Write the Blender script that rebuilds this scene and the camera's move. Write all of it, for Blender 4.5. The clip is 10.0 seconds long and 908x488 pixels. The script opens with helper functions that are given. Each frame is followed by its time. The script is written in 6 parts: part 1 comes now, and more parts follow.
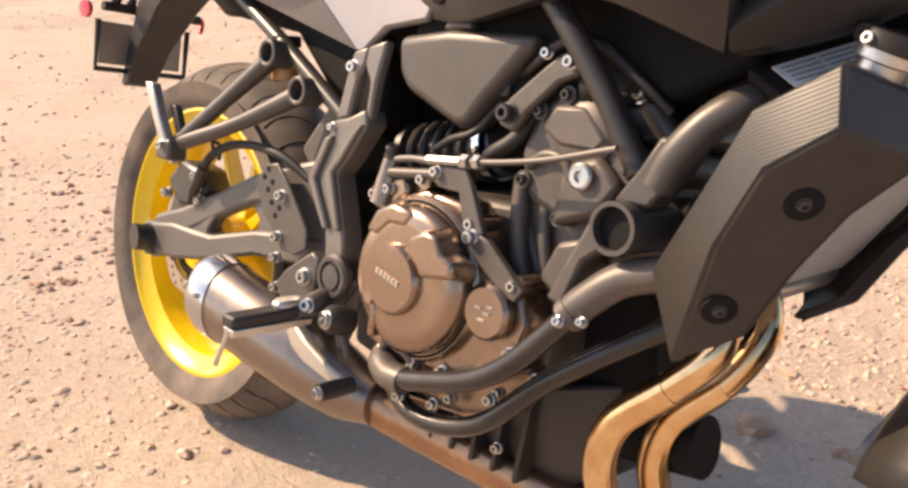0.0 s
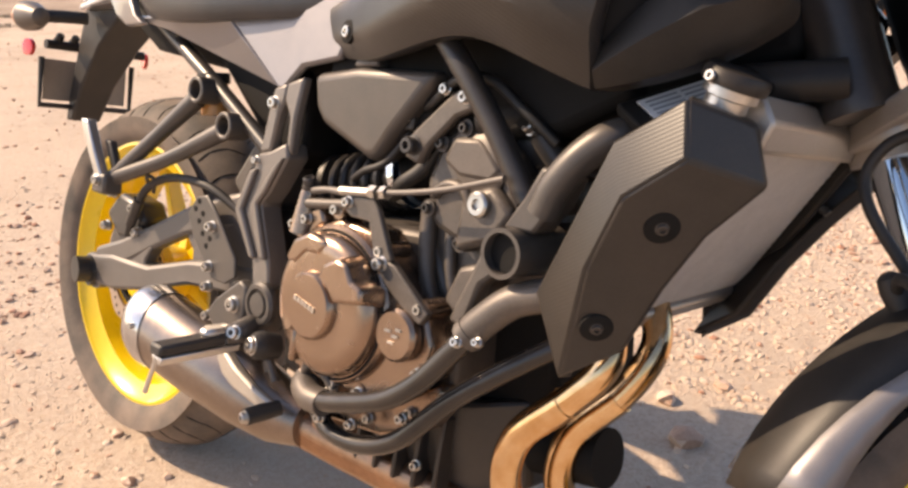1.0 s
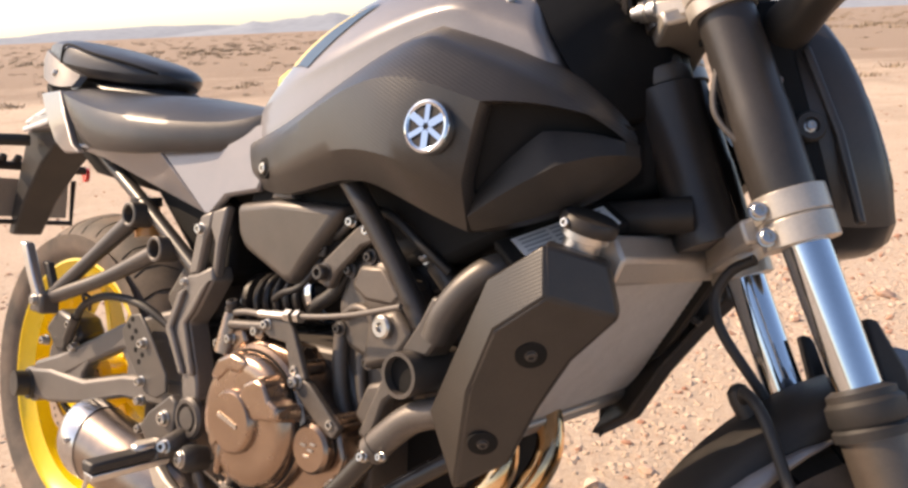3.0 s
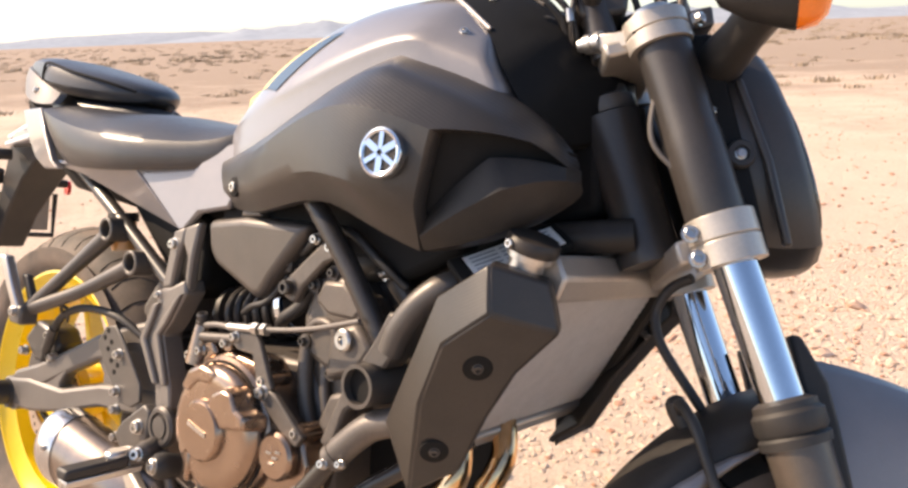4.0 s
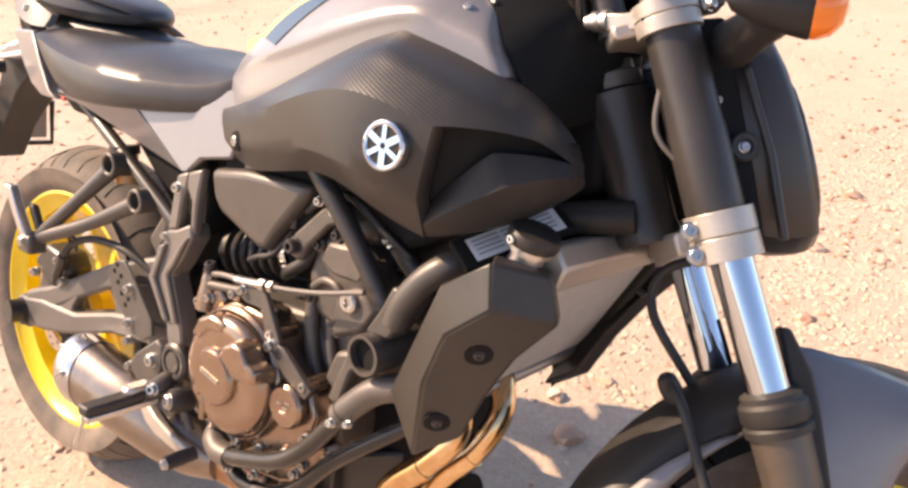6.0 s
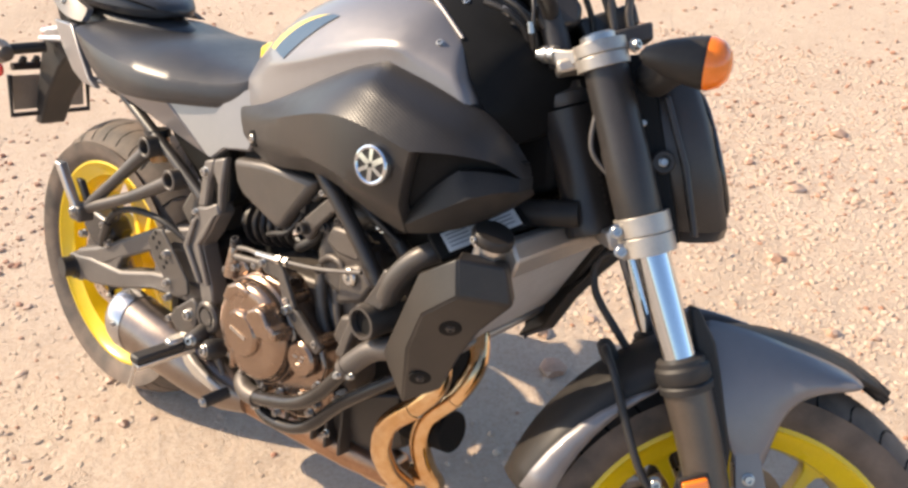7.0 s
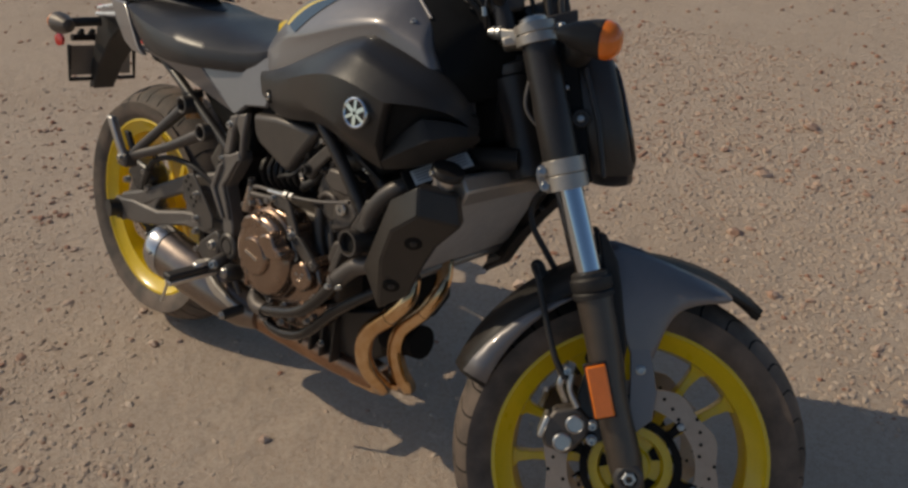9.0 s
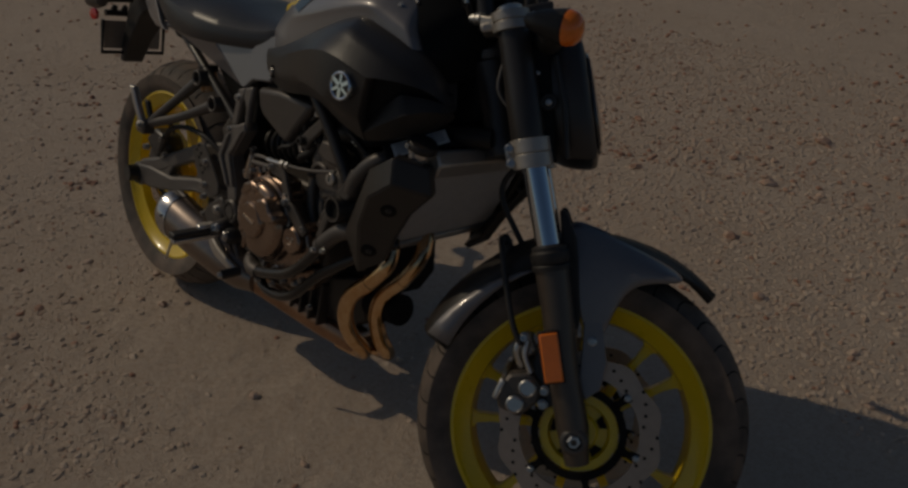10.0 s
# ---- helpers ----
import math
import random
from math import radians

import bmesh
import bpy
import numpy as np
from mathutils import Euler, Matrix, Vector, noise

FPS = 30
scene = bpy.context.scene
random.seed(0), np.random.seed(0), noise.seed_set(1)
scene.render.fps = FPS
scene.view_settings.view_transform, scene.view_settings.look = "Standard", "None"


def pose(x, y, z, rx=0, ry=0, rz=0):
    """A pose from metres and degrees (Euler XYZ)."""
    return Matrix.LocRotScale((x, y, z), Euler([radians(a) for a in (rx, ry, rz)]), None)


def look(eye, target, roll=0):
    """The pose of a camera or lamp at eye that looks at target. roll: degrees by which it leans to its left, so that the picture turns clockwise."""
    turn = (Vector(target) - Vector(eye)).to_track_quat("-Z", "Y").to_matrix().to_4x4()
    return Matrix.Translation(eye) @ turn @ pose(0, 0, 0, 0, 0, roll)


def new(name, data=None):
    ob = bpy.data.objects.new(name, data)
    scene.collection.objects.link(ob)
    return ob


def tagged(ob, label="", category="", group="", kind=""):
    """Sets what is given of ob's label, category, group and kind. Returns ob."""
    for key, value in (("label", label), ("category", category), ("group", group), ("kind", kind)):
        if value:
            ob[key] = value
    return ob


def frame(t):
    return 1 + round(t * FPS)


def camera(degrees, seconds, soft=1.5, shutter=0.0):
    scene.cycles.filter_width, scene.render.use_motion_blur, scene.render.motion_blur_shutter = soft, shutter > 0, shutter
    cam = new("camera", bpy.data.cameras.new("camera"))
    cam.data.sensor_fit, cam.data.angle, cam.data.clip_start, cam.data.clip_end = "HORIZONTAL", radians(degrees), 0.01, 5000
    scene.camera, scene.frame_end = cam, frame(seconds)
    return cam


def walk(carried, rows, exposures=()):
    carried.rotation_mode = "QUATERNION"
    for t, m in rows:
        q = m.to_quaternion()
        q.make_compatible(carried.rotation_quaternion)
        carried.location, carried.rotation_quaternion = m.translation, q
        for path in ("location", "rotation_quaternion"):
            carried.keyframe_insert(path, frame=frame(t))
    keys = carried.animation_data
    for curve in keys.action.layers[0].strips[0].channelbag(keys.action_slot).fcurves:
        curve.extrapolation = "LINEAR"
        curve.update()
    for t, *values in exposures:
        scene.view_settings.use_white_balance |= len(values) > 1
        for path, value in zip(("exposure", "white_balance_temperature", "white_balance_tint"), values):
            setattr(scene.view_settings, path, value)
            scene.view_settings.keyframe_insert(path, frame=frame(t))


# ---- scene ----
cam = camera(54.90, 10.0, soft=2.7, shutter=0.3)
# seconds, eye x y z, yaw, pitch, roll
PATH = [
    (0, 1.314, -0.705, 0.838, 44.65, -20.15, -0.89),
    (0.5, 1.359, -0.693, 0.839, 43.76, -19.33, -0.38),
    (1, 1.399, -0.685, 0.857, 43.08, -18.75, -1.64),
    (1.5, 1.432, -0.696, 0.880, 42.13, -17.20, -1.81),
    (2, 1.467, -0.689, 0.902, 41.44, -15.51, -2.05),
    (2.5, 1.488, -0.692, 0.921, 40.98, -15.46, -2.56),
    (2.7, 1.490, -0.693, 0.927, 40.54, -14.77, -2.68),
    (4, 1.556, -0.706, 0.955, 39.55, -13.60, -2.15),
    (4.5, 1.578, -0.706, 0.969, 38.98, -13.69, -2.54),
    (5, 1.567, -0.708, 0.969, 38.51, -13.76, -1.24),
    (5.5, 1.522, -0.679, 1.015, 39.61, -18.43, -2.97),
    (5.7, 1.522, -0.669, 1.042, 39.58, -20.68, -2.34),
    (6.8, 1.653, -0.747, 1.258, 41.33, -29.43, -3.01),
    (7, 1.681, -0.755, 1.280, 41.81, -29.63, -3.27),
    (7.5, 1.758, -0.797, 1.307, 41.82, -29.20, -3.40),
    (8, 1.837, -0.863, 1.325, 42.96, -30.17, -3.50),
    (8.5, 1.912, -0.916, 1.336, 42.99, -30.04, -2.33),
    (9, 1.971, -0.932, 1.343, 43.78, -29.71, -2.07),
    (9.5, 2.045, -0.935, 1.338, 46.57, -29.30, -1.55),
    (10, 2.140, -0.935, 1.338, 46.77, -29.26, -0.01),
]
EXPOSURES = [(0, 0.94, 7170, 15), (2.7, 0.87, 7170, 15), (4.0, 1.17, 6870, 13), (5.1, 1.2, 6870, 13), (5.5, 1.38, 7600, 26), (5.7, 1.36, 7500, 24), (6.8, 1.02, 6600, 8), (7.0, 1.0, 6580, 8), (7.5, 0.77, 6380, 5), (8.0, 0.44, 6290, 4), (8.5, -0.04, 6290, 4), (9.0, -0.80, 6340, 4), (9.5, -1.52, 6370, 4), (10.0, -2.42, 6370, 4)]
walk(cam, [(t, pose(x, y, z, 90 + p, 0, w) @ pose(0, 0, 0, 0, 0, r)) for t, x, y, z, w, p, r in PATH], EXPOSURES)

# ---- light ----
SUN_FROM = Vector((-1.4, -0.72, 1.26)).normalized()
sun = new("sun", bpy.data.lights.new("sun", "SUN"))
sun.data.energy, sun.data.angle, sun.data.color = 4.15, radians(0.5), (1.0, 0.80, 0.59)
sun.matrix_world = look(SUN_FROM * 30, (0, 0, 0))
world = bpy.data.worlds.new("sky")
world.use_nodes = True
scene.world = world
sky = world.node_tree.nodes.new("ShaderNodeTexSky")
sky.sky_type, sky.sun_disc = "NISHITA", False
sky.sun_elevation = math.asin(SUN_FROM.z)
sky.sun_rotation = math.atan2(SUN_FROM.x, SUN_FROM.y)
sky.dust_density, sky.air_density, sky.ozone_density = 1.0, 0.75, 0.4
back = world.node_tree.nodes["Background"]
back.inputs["Strength"].default_value = 0.13
world.node_tree.links.new(sky.outputs[0], back.inputs["Color"])


# ---- materials ----
def material(name, color, rough=0.5, metal=0.0, var=0.15, scale=30.0, bump=0.0, bump_scale=200.0, second=None, coat=0.0, spec=0.5, dust=0.0, weave=0.0, ribs=(0, 0, 1)):
    """Colour with two scales of variation, grain relief and an optional film of pale dust."""
    m = bpy.data.materials.new(name)
    m.use_nodes = True
    nt = m.node_tree
    n, lk = nt.nodes, nt.links
    b = n["Principled BSDF"]
    b.inputs["Roughness"].default_value = rough
    b.inputs["Metallic"].default_value = metal
    b.inputs["Coat Weight"].default_value = coat
    b.inputs["Coat Roughness"].default_value = 0.08
    b.inputs["Specular IOR Level"].default_value = spec
    co = n.new("ShaderNodeTexCoord")
    a = n.new("ShaderNodeTexNoise")
    a.inputs["Scale"].default_value, a.inputs["Detail"].default_value = scale, 6
    lk.new(co.outputs["Object"], a.inputs["Vector"])
    c = n.new("ShaderNodeTexNoise")
    c.inputs["Scale"].default_value, c.inputs["Detail"].default_value = scale * 9, 3
    lk.new(co.outputs["Object"], c.inputs["Vector"])
    add = n.new("ShaderNodeMath")
    add.operation = "ADD"
    lk.new(a.outputs["Fac"], add.inputs[0])
    lk.new(c.outputs["Fac"], add.inputs[1])
    ramp = n.new("ShaderNodeMapRange")
    ramp.inputs["From Min"].default_value, ramp.inputs["From Max"].default_value = 0.65, 1.35
    lk.new(add.outputs[0], ramp.inputs["Value"])
    mix = n.new("ShaderNodeMix")
    mix.data_type = "RGBA"
    lo = [v * (1 - var) for v in color]
    hi = second or [min(1, v * (1 + var)) for v in color]
    mix.inputs["A"].default_value, mix.inputs["B"].default_value = (*lo, 1), (*hi, 1)
    lk.new(ramp.outputs[0], mix.inputs["Factor"])
    col = mix.outputs["Result"]
    if dust:
        d = n.new("ShaderNodeTexNoise")
        d.inputs["Scale"].default_value, d.inputs["Detail"].default_value = 14, 8
        lk.new(co.outputs["Object"], d.inputs["Vector"])
        dr = n.new("ShaderNodeMapRange")
        dr.inputs["From Min"].default_value, dr.inputs["From Max"].default_value = 0.35, 0.75
        dr.inputs["To Max"].default_value = dust
        lk.new(d.outputs["Fac"], dr.inputs["Value"])
        dm = n.new("ShaderNodeMix")
        dm.data_type = "RGBA"
        dm.inputs["B"].default_value = (0.42, 0.30, 0.22, 1)
        lk.new(dr.outputs[0], dm.inputs["Factor"])
        lk.new(col, dm.inputs["A"])
        col = dm.outputs["Result"]
    lk.new(col, b.inputs["Base Color"])
    rr = n.new("ShaderNodeMapRange")
    rr.inputs["To Min"].default_value, rr.inputs["To Max"].default_value = max(0.02, rough - 0.07), min(1, rough + 0.07)
    lk.new(a.outputs["Fac"], rr.inputs["Value"])
    lk.new(rr.outputs[0], b.inputs["Roughness"])
    if bump or weave:
        bp = n.new("ShaderNodeBump")
        bp.inputs["Strength"].default_value = bump or weave
        bp.inputs["Distance"].default_value = 0.0006
        if weave:
            # fine parallel ribs
            w = n.new("ShaderNodeVectorMath")
            w.operation = "DOT_PRODUCT"
            d = Vector(ribs).normalized() * (2 * math.pi / 0.0034)
            w.inputs[1].default_value = d
            lk.new(co.outputs["Object"], w.inputs[0])
            wv = n.new("ShaderNodeMath")
            wv.operation = "SINE"
            lk.new(w.outputs["Value"], wv.inputs[0])
            lk.new(wv.outputs[0], bp.inputs["Height"])
        else:
            g = n.new("ShaderNodeTexNoise")
            g.inputs["Scale"].default_value, g.inputs["Detail"].default_value = bump_scale, 4
            lk.new(co.outputs["Object"], g.inputs["Vector"])
            lk.new(g.outputs["Fac"], bp.inputs["Height"])
        lk.new(bp.outputs[0], b.inputs["Normal"])
    return m


M_PLASTIC = material("matte_black_plastic", (0.019, 0.018, 0.017), 0.45, 0, 0.2, 40, bump=0.15, bump_scale=900, dust=0.04, spec=0.28)
M_WEAVE = material("ribbed_black_plastic", (0.022, 0.020, 0.019), 0.36, 0, 0.15, 25, weave=0.09, dust=0.012, spec=0.5, ribs=(0.42, 0.2, 0.9))
M_RIBBED = material("ribbed_shroud_plastic", (0.027, 0.024, 0.021), 0.40, 0, 0.15, 25, weave=0.055, dust=0.02, spec=0.42, ribs=(-0.45, 0.10, 0.88))
M_GREY = material("grey_metallic_paint", (0.19, 0.18, 0.183), 0.38, 0.25, 0.05, 60, coat=0.5, spec=0.4)
M_PANEL = material("satin_black_tank_panel", (0.011, 0.011, 0.011), 0.5, 0, 0.15, 40, bump=0.1, bump_scale=900, spec=0.10)
M_SATIN = material("satin_black_paint", (0.028, 0.026, 0.025), 0.36, 0, 0.15, 30, bump=0.08, bump_scale=500, dust=0.04)
M_PIPE = material("gloss_black_pipe", (0.036, 0.033, 0.031), 0.24, 0.35, 0.12, 40, bump=0.06, bump_scale=600, dust=0.04)
M_CAST = material("dark_grey_cast_metal", (0.090, 0.080, 0.071), 0.45, 0.3, 0.2, 35, bump=0.35, bump_scale=700, dust=0.10)
M_FRAME = material("grey_satin_frame_paint", (0.073, 0.066, 0.060), 0.42, 0.25, 0.1, 40, bump=0.12, bump_scale=600, dust=0.08)
# graphite covers; the brown of reflected sand is put into the colour
M_SAND_TINT = material("sand_tinted_engine_paint", (0.30, 0.215, 0.160), 0.26, 0.9, 0.1, 30, bump=0.12, bump_scale=700, coat=0.2)
M_ALU = material("raw_aluminium", (0.55, 0.53, 0.50), 0.35, 0.9, 0.1, 40, bump=0.15, bump_scale=600)
M_CLAMP = material("satin_clear_aluminium", (0.46, 0.42, 0.37), 0.40, 0.6, 0.08, 40, bump=0.1, bump_scale=800)
# blue of the reflected sky is mixed into the chrome's base colour
M_CHROME = material("sky_tinted_chrome", (0.55, 0.60, 0.655), 0.05, 1.0, 0.03, 30)
M_DISC = material("dusty_disc_steel", (0.42, 0.335, 0.27), 0.42, 0.7, 0.12, 60, dust=0.3)
M_STEEL = material("zinc_bolt_steel", (0.5, 0.49, 0.47), 0.32, 1.0, 0.1, 80)
M_MUFFLER = material("brushed_steel", (0.27, 0.225, 0.195), 0.32, 0.95, 0.12, 50, bump=0.05, bump_scale=900, dust=0.06)
M_CAP = material("polished_end_cap", (0.50, 0.50, 0.51), 0.20, 0.95, 0.08, 50, bump=0.05, bump_scale=700, dust=0.05)
M_COLLECTOR = material("bronze_brown_steel", (0.36, 0.215, 0.135), 0.30, 0.9, 0.2, 12, bump=0.08, bump_scale=700, dust=0.06)
M_HEADER = material("heat_tinted_steel", (0.72, 0.42, 0.18), 0.19, 1.0, 0.2, 7, second=(0.78, 0.58, 0.36))
M_SHROUD = material("matte_shroud_plastic", (0.029, 0.025, 0.022), 0.42, 0, 0.15, 40, bump=0.12, bump_scale=900, dust=0.03, spec=0.4)
M_LEG = material("bronze_grey_fork_paint", (0.095, 0.078, 0.064), 0.34, 0.45, 0.1, 40, bump=0.1, bump_scale=600, dust=0.05)
M_YELLOW = material("yellow_wheel_paint", (0.80, 0.56, 0.010), 0.30, 0, 0.05, 30, coat=0.4)
M_TYRE = material("dusty_tyre_rubber", (0.075, 0.063, 0.053), 0.75, 0, 0.25, 30, bump=0.3, bump_scale=400, dust=0.38)
# front tyre: base darkened for its shaded side, dust raised for the sunlit edge
M_TYRE_SHADE = material("shade_darkened_tyre_rubber", (0.052, 0.042, 0.034), 0.7, 0, 0.2, 30, bump=0.3, bump_scale=400, dust=0.42)
M_SWING = material("grey_swingarm_paint", (0.125, 0.114, 0.104), 0.46, 0.3, 0.1, 40, bump=0.1, bump_scale=600, dust=0.06)
# swingarm grey made lighter to stand for sun on the bracket faces
M_BRACKET = material("sunlit_bracket_paint", (0.165, 0.150, 0.136), 0.42, 0.3, 0.1, 40, bump=0.1, bump_scale=600, dust=0.06)
M_SEAT = material("black_vinyl", (0.030, 0.031, 0.034), 0.38, 0, 0.15, 60, bump=0.25, bump_scale=1200, dust=0.04)
M_RUBBER = material("black_rubber", (0.015, 0.015, 0.015), 0.55, 0, 0.2, 60, bump=0.2, bump_scale=600, dust=0.05)
# for black parts and holes, and for blocks that paint shade into gaps
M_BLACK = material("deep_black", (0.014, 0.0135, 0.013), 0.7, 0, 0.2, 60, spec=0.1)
M_RAD = material("radiator_fins", (0.58, 0.555, 0.53), 0.55, 0.2, 0.1, 50, bump=0.3, bump_scale=900)
M_ORANGE = material("orange_lens", (0.85, 0.20, 0.015), 0.15, 0, 0.08, 60, coat=0.5)
M_RED = material("red_lens", (0.55, 0.02, 0.015), 0.2, 0, 0.1, 60, coat=0.5)
M_LABEL = material("white_label", (0.74, 0.75, 0.76), 0.4, 0, 0.03, 60)
M_PLATE = material("dull_plate_back", (0.30, 0.25, 0.20), 0.5, 0.2, 0.1, 60)
M_INK = material("grey_print", (0.30, 0.32, 0.36), 0.5, 0, 0.05, 60)
M_BLUE = material("blue_graphic", (0.040, 0.080, 0.135), 0.40, 0.0, 0.05, 60, spec=0.3)
M_GOLD = material("amber_reservoir", (0.60, 0.30, 0.10), 0.3, 0, 0.1, 60)


# ---- builders ----
def part(name, bm, mat, parent=None, label="", xf=None, bevel=0.0, sub=0, angle=38, kind=""):
    """Links a bmesh as one mesh object under a thing or a part."""
    if xf is not None:
        bm.transform(xf)
    bmesh.ops.recalc_face_normals(bm, faces=bm.faces)
    bm.normal_update()
    lim = radians(angle)
    for f in bm.faces:
        f.smooth = True
    for e in bm.edges:
        e.smooth = not (len(e.link_faces) == 2 and e.calc_face_angle(0) > lim)
    me = bpy.data.meshes.new(name)
    bm.to_mesh(me)
    bm.free()
    me.materials.append(mat)
    ob = new(name, me)
    if bevel:
        mod = ob.modifiers.new("bevel", "BEVEL")
        mod.width, mod.segments, mod.limit_method, mod.angle_limit = bevel, 2, "ANGLE", radians(30)
        mod.harden_normals = False
    if sub:
        mod = ob.modifiers.new("sub", "SUBSURF")
        mod.levels = mod.render_levels = sub
    if parent is not None:
        ob.parent = parent
    return tagged(ob, label, kind=kind)


def crease_lines(bm, per, columns, value):
    """Holds the lines that join like points of a loft's rings (per points each) sharp."""
    bm.verts.index_update()
    layer = bm.edges.layers.float.get("crease_edge") or bm.edges.layers.float.new("crease_edge")
    for e in bm.edges:
        i, j = sorted(v.index for v in e.verts)
        if i % per == j % per and i % per in columns:
            e[layer] = value
    return bm


def smooth_path(pts, n=6):
    """A rounded line through the points."""
    p = [Vector(q) for q in pts]
    p = [2 * p[0] - p[1], *p, 2 * p[-1] - p[-2]]
    out = []
    for i in range(1, len(p) - 2):
        for k in range(n):
            t = k / n
            a, b, c, d = p[i - 1], p[i], p[i + 1], p[i + 2]
            out.append(0.5 * (2 * b + (c - a) * t + (2 * a - 5 * b + 4 * c - d) * t * t + (3 * b - a - 3 * c + d) * t ** 3))
    out.append(p[-2])
    return out


def tube(pts, r, seg=14, bm=None, smooth=6, hollow=0.0):
    """A round bar or pipe along a line; r may be one radius or one for each given point."""
    bm = bm or bmesh.new()
    line = smooth_path(pts, smooth) if smooth and len(pts) > 2 else [Vector(p) for p in pts]
    rs = [r] * len(line) if not isinstance(r, (list, tuple)) else [float(q) for q in np.interp(np.linspace(0, 1, len(line)), np.linspace(0, 1, len(r)), r)]
    side, rings = None, []
    for i, p in enumerate(line):
        d = (line[min(i + 1, len(line) - 1)] - line[max(i - 1, 0)]).normalized()
        if side is None:
            side = d.orthogonal().normalized()
        side = (side - d * side.dot(d)).normalized()
        up = d.cross(side)
        rings.append([bm.verts.new(p + rs[i] * (math.cos(2 * math.pi * k / seg) * side + math.sin(2 * math.pi * k / seg) * up)) for k in range(seg)])
    for a, b in zip(rings, rings[1:]):
        for k in range(seg):
            bm.faces.new((a[k], a[(k + 1) % seg], b[(k + 1) % seg], b[k]))
    for ring in (rings[0], rings[-1]):
        if hollow:
            c = sum((v.co for v in ring), Vector()) / seg
            inward = (rings[1][0].co - rings[0][0].co).normalized() if ring is rings[0] else (rings[-2][0].co - rings[-1][0].co).normalized()
            lip = [bm.verts.new(c + (v.co - c) * hollow) for v in ring]
            deep = [bm.verts.new(v.co + inward * rs[0] * 1.8) for v in lip]
            for k in range(seg):
                j = (k + 1) % seg
                bm.faces.new((ring[k], ring[j], lip[j], lip[k]))
                bm.faces.new((lip[k], lip[j], deep[j], deep[k]))
            bm.faces.new(deep)
        else:
            bm.faces.new(ring)
    return bm


def lathe(profile, centre=(0, 0, 0), axis=(0, 1, 0), seg=48, bm=None, closed=True):
    """Turns (radius, along) pairs round an axis through centre."""
    bm = bm or bmesh.new()
    c, ax = Vector(centre), Vector(axis).normalized()
    u = ax.orthogonal().normalized()
    w = ax.cross(u)
    rings = []
    for r, s in profile:
        if r < 1e-6:
            rings.append([bm.verts.new(c + ax * s)])
        else:
            rings.append([bm.verts.new(c + ax * s + r * (math.cos(2 * math.pi * k / seg) * u + math.sin(2 * math.pi * k / seg) * w)) for k in range(seg)])
    pairs = list(zip(rings, rings[1:])) + ([(rings[-1], rings[0])] if closed else [])
    for a, b in pairs:
        for k in range(seg):
            j = (k + 1) % seg
            q = [a[k % len(a)], a[j % len(a)], b[j % len(b)], b[k % len(b)]]
            q = list(dict.fromkeys(q))
            if len(q) > 2:
                bm.faces.new(q)
    return bm


def prism(profile, y0, y1, bm=None, taper=1.0):
    """A slab: an outline of (x, z) pairs, from y0 to y1 (the y1 side shrunk by taper)."""
    bm = bm or bmesh.new()
    cx, cz = sum(p[0] for p in profile) / len(profile), sum(p[1] for p in profile) / len(profile)
    a = [bm.verts.new((x, y0, z)) for x, z in profile]
    b = [bm.verts.new((cx + (x - cx) * taper, y1, cz + (z - cz) * taper)) for x, z in profile]
    n = len(profile)
    bm.faces.new(a)
    bm.faces.new(b)
    for k in range(n):
        bm.faces.new((a[k], a[(k + 1) % n], b[(k + 1) % n], b[k]))
    return bm


def slab(pts, thick, bm=None):
    """A plate from an outline of points in space, thick along the outline's normal (away from the viewer's side, +y)."""
    bm = bm or bmesh.new()
    p = [Vector(q) for q in pts]
    nrm = Vector()
    for i in range(len(p)):
        nrm += p[i].cross(p[(i + 1) % len(p)])
    nrm = nrm.normalized()
    if nrm.y < 0:
        nrm = -nrm
    a = [bm.verts.new(q) for q in p]
    b = [bm.verts.new(q + nrm * thick) for q in p]
    n = len(p)
    bm.faces.new(a)
    bm.faces.new(b)
    for k in range(n):
        bm.faces.new((a[k], a[(k + 1) % n], b[(k + 1) % n], b[k]))
    return bm


def loft(sections, bm=None, caps=True):
    """A skin over closed rings of equal count."""
    bm = bm or bmesh.new()
    rings = [[bm.verts.new(p) for p in s] for s in sections]
    n = len(rings[0])
    for a, b in zip(rings, rings[1:]):
        for k in range(n):
            bm.faces.new((a[k], a[(k + 1) % n], b[(k + 1) % n], b[k]))
    if caps:
        bm.faces.new(rings[0])
        bm.faces.new(rings[-1])
    return bm


def mirrored(x, half):
    """A closed ring at x from (y, z) pairs that run from the middle of the top down to the middle of the bottom, y > 0."""
    return [(x, -y, z) for y, z in half] + [(x, y, z) for y, z in reversed(half) if y > 1e-6]


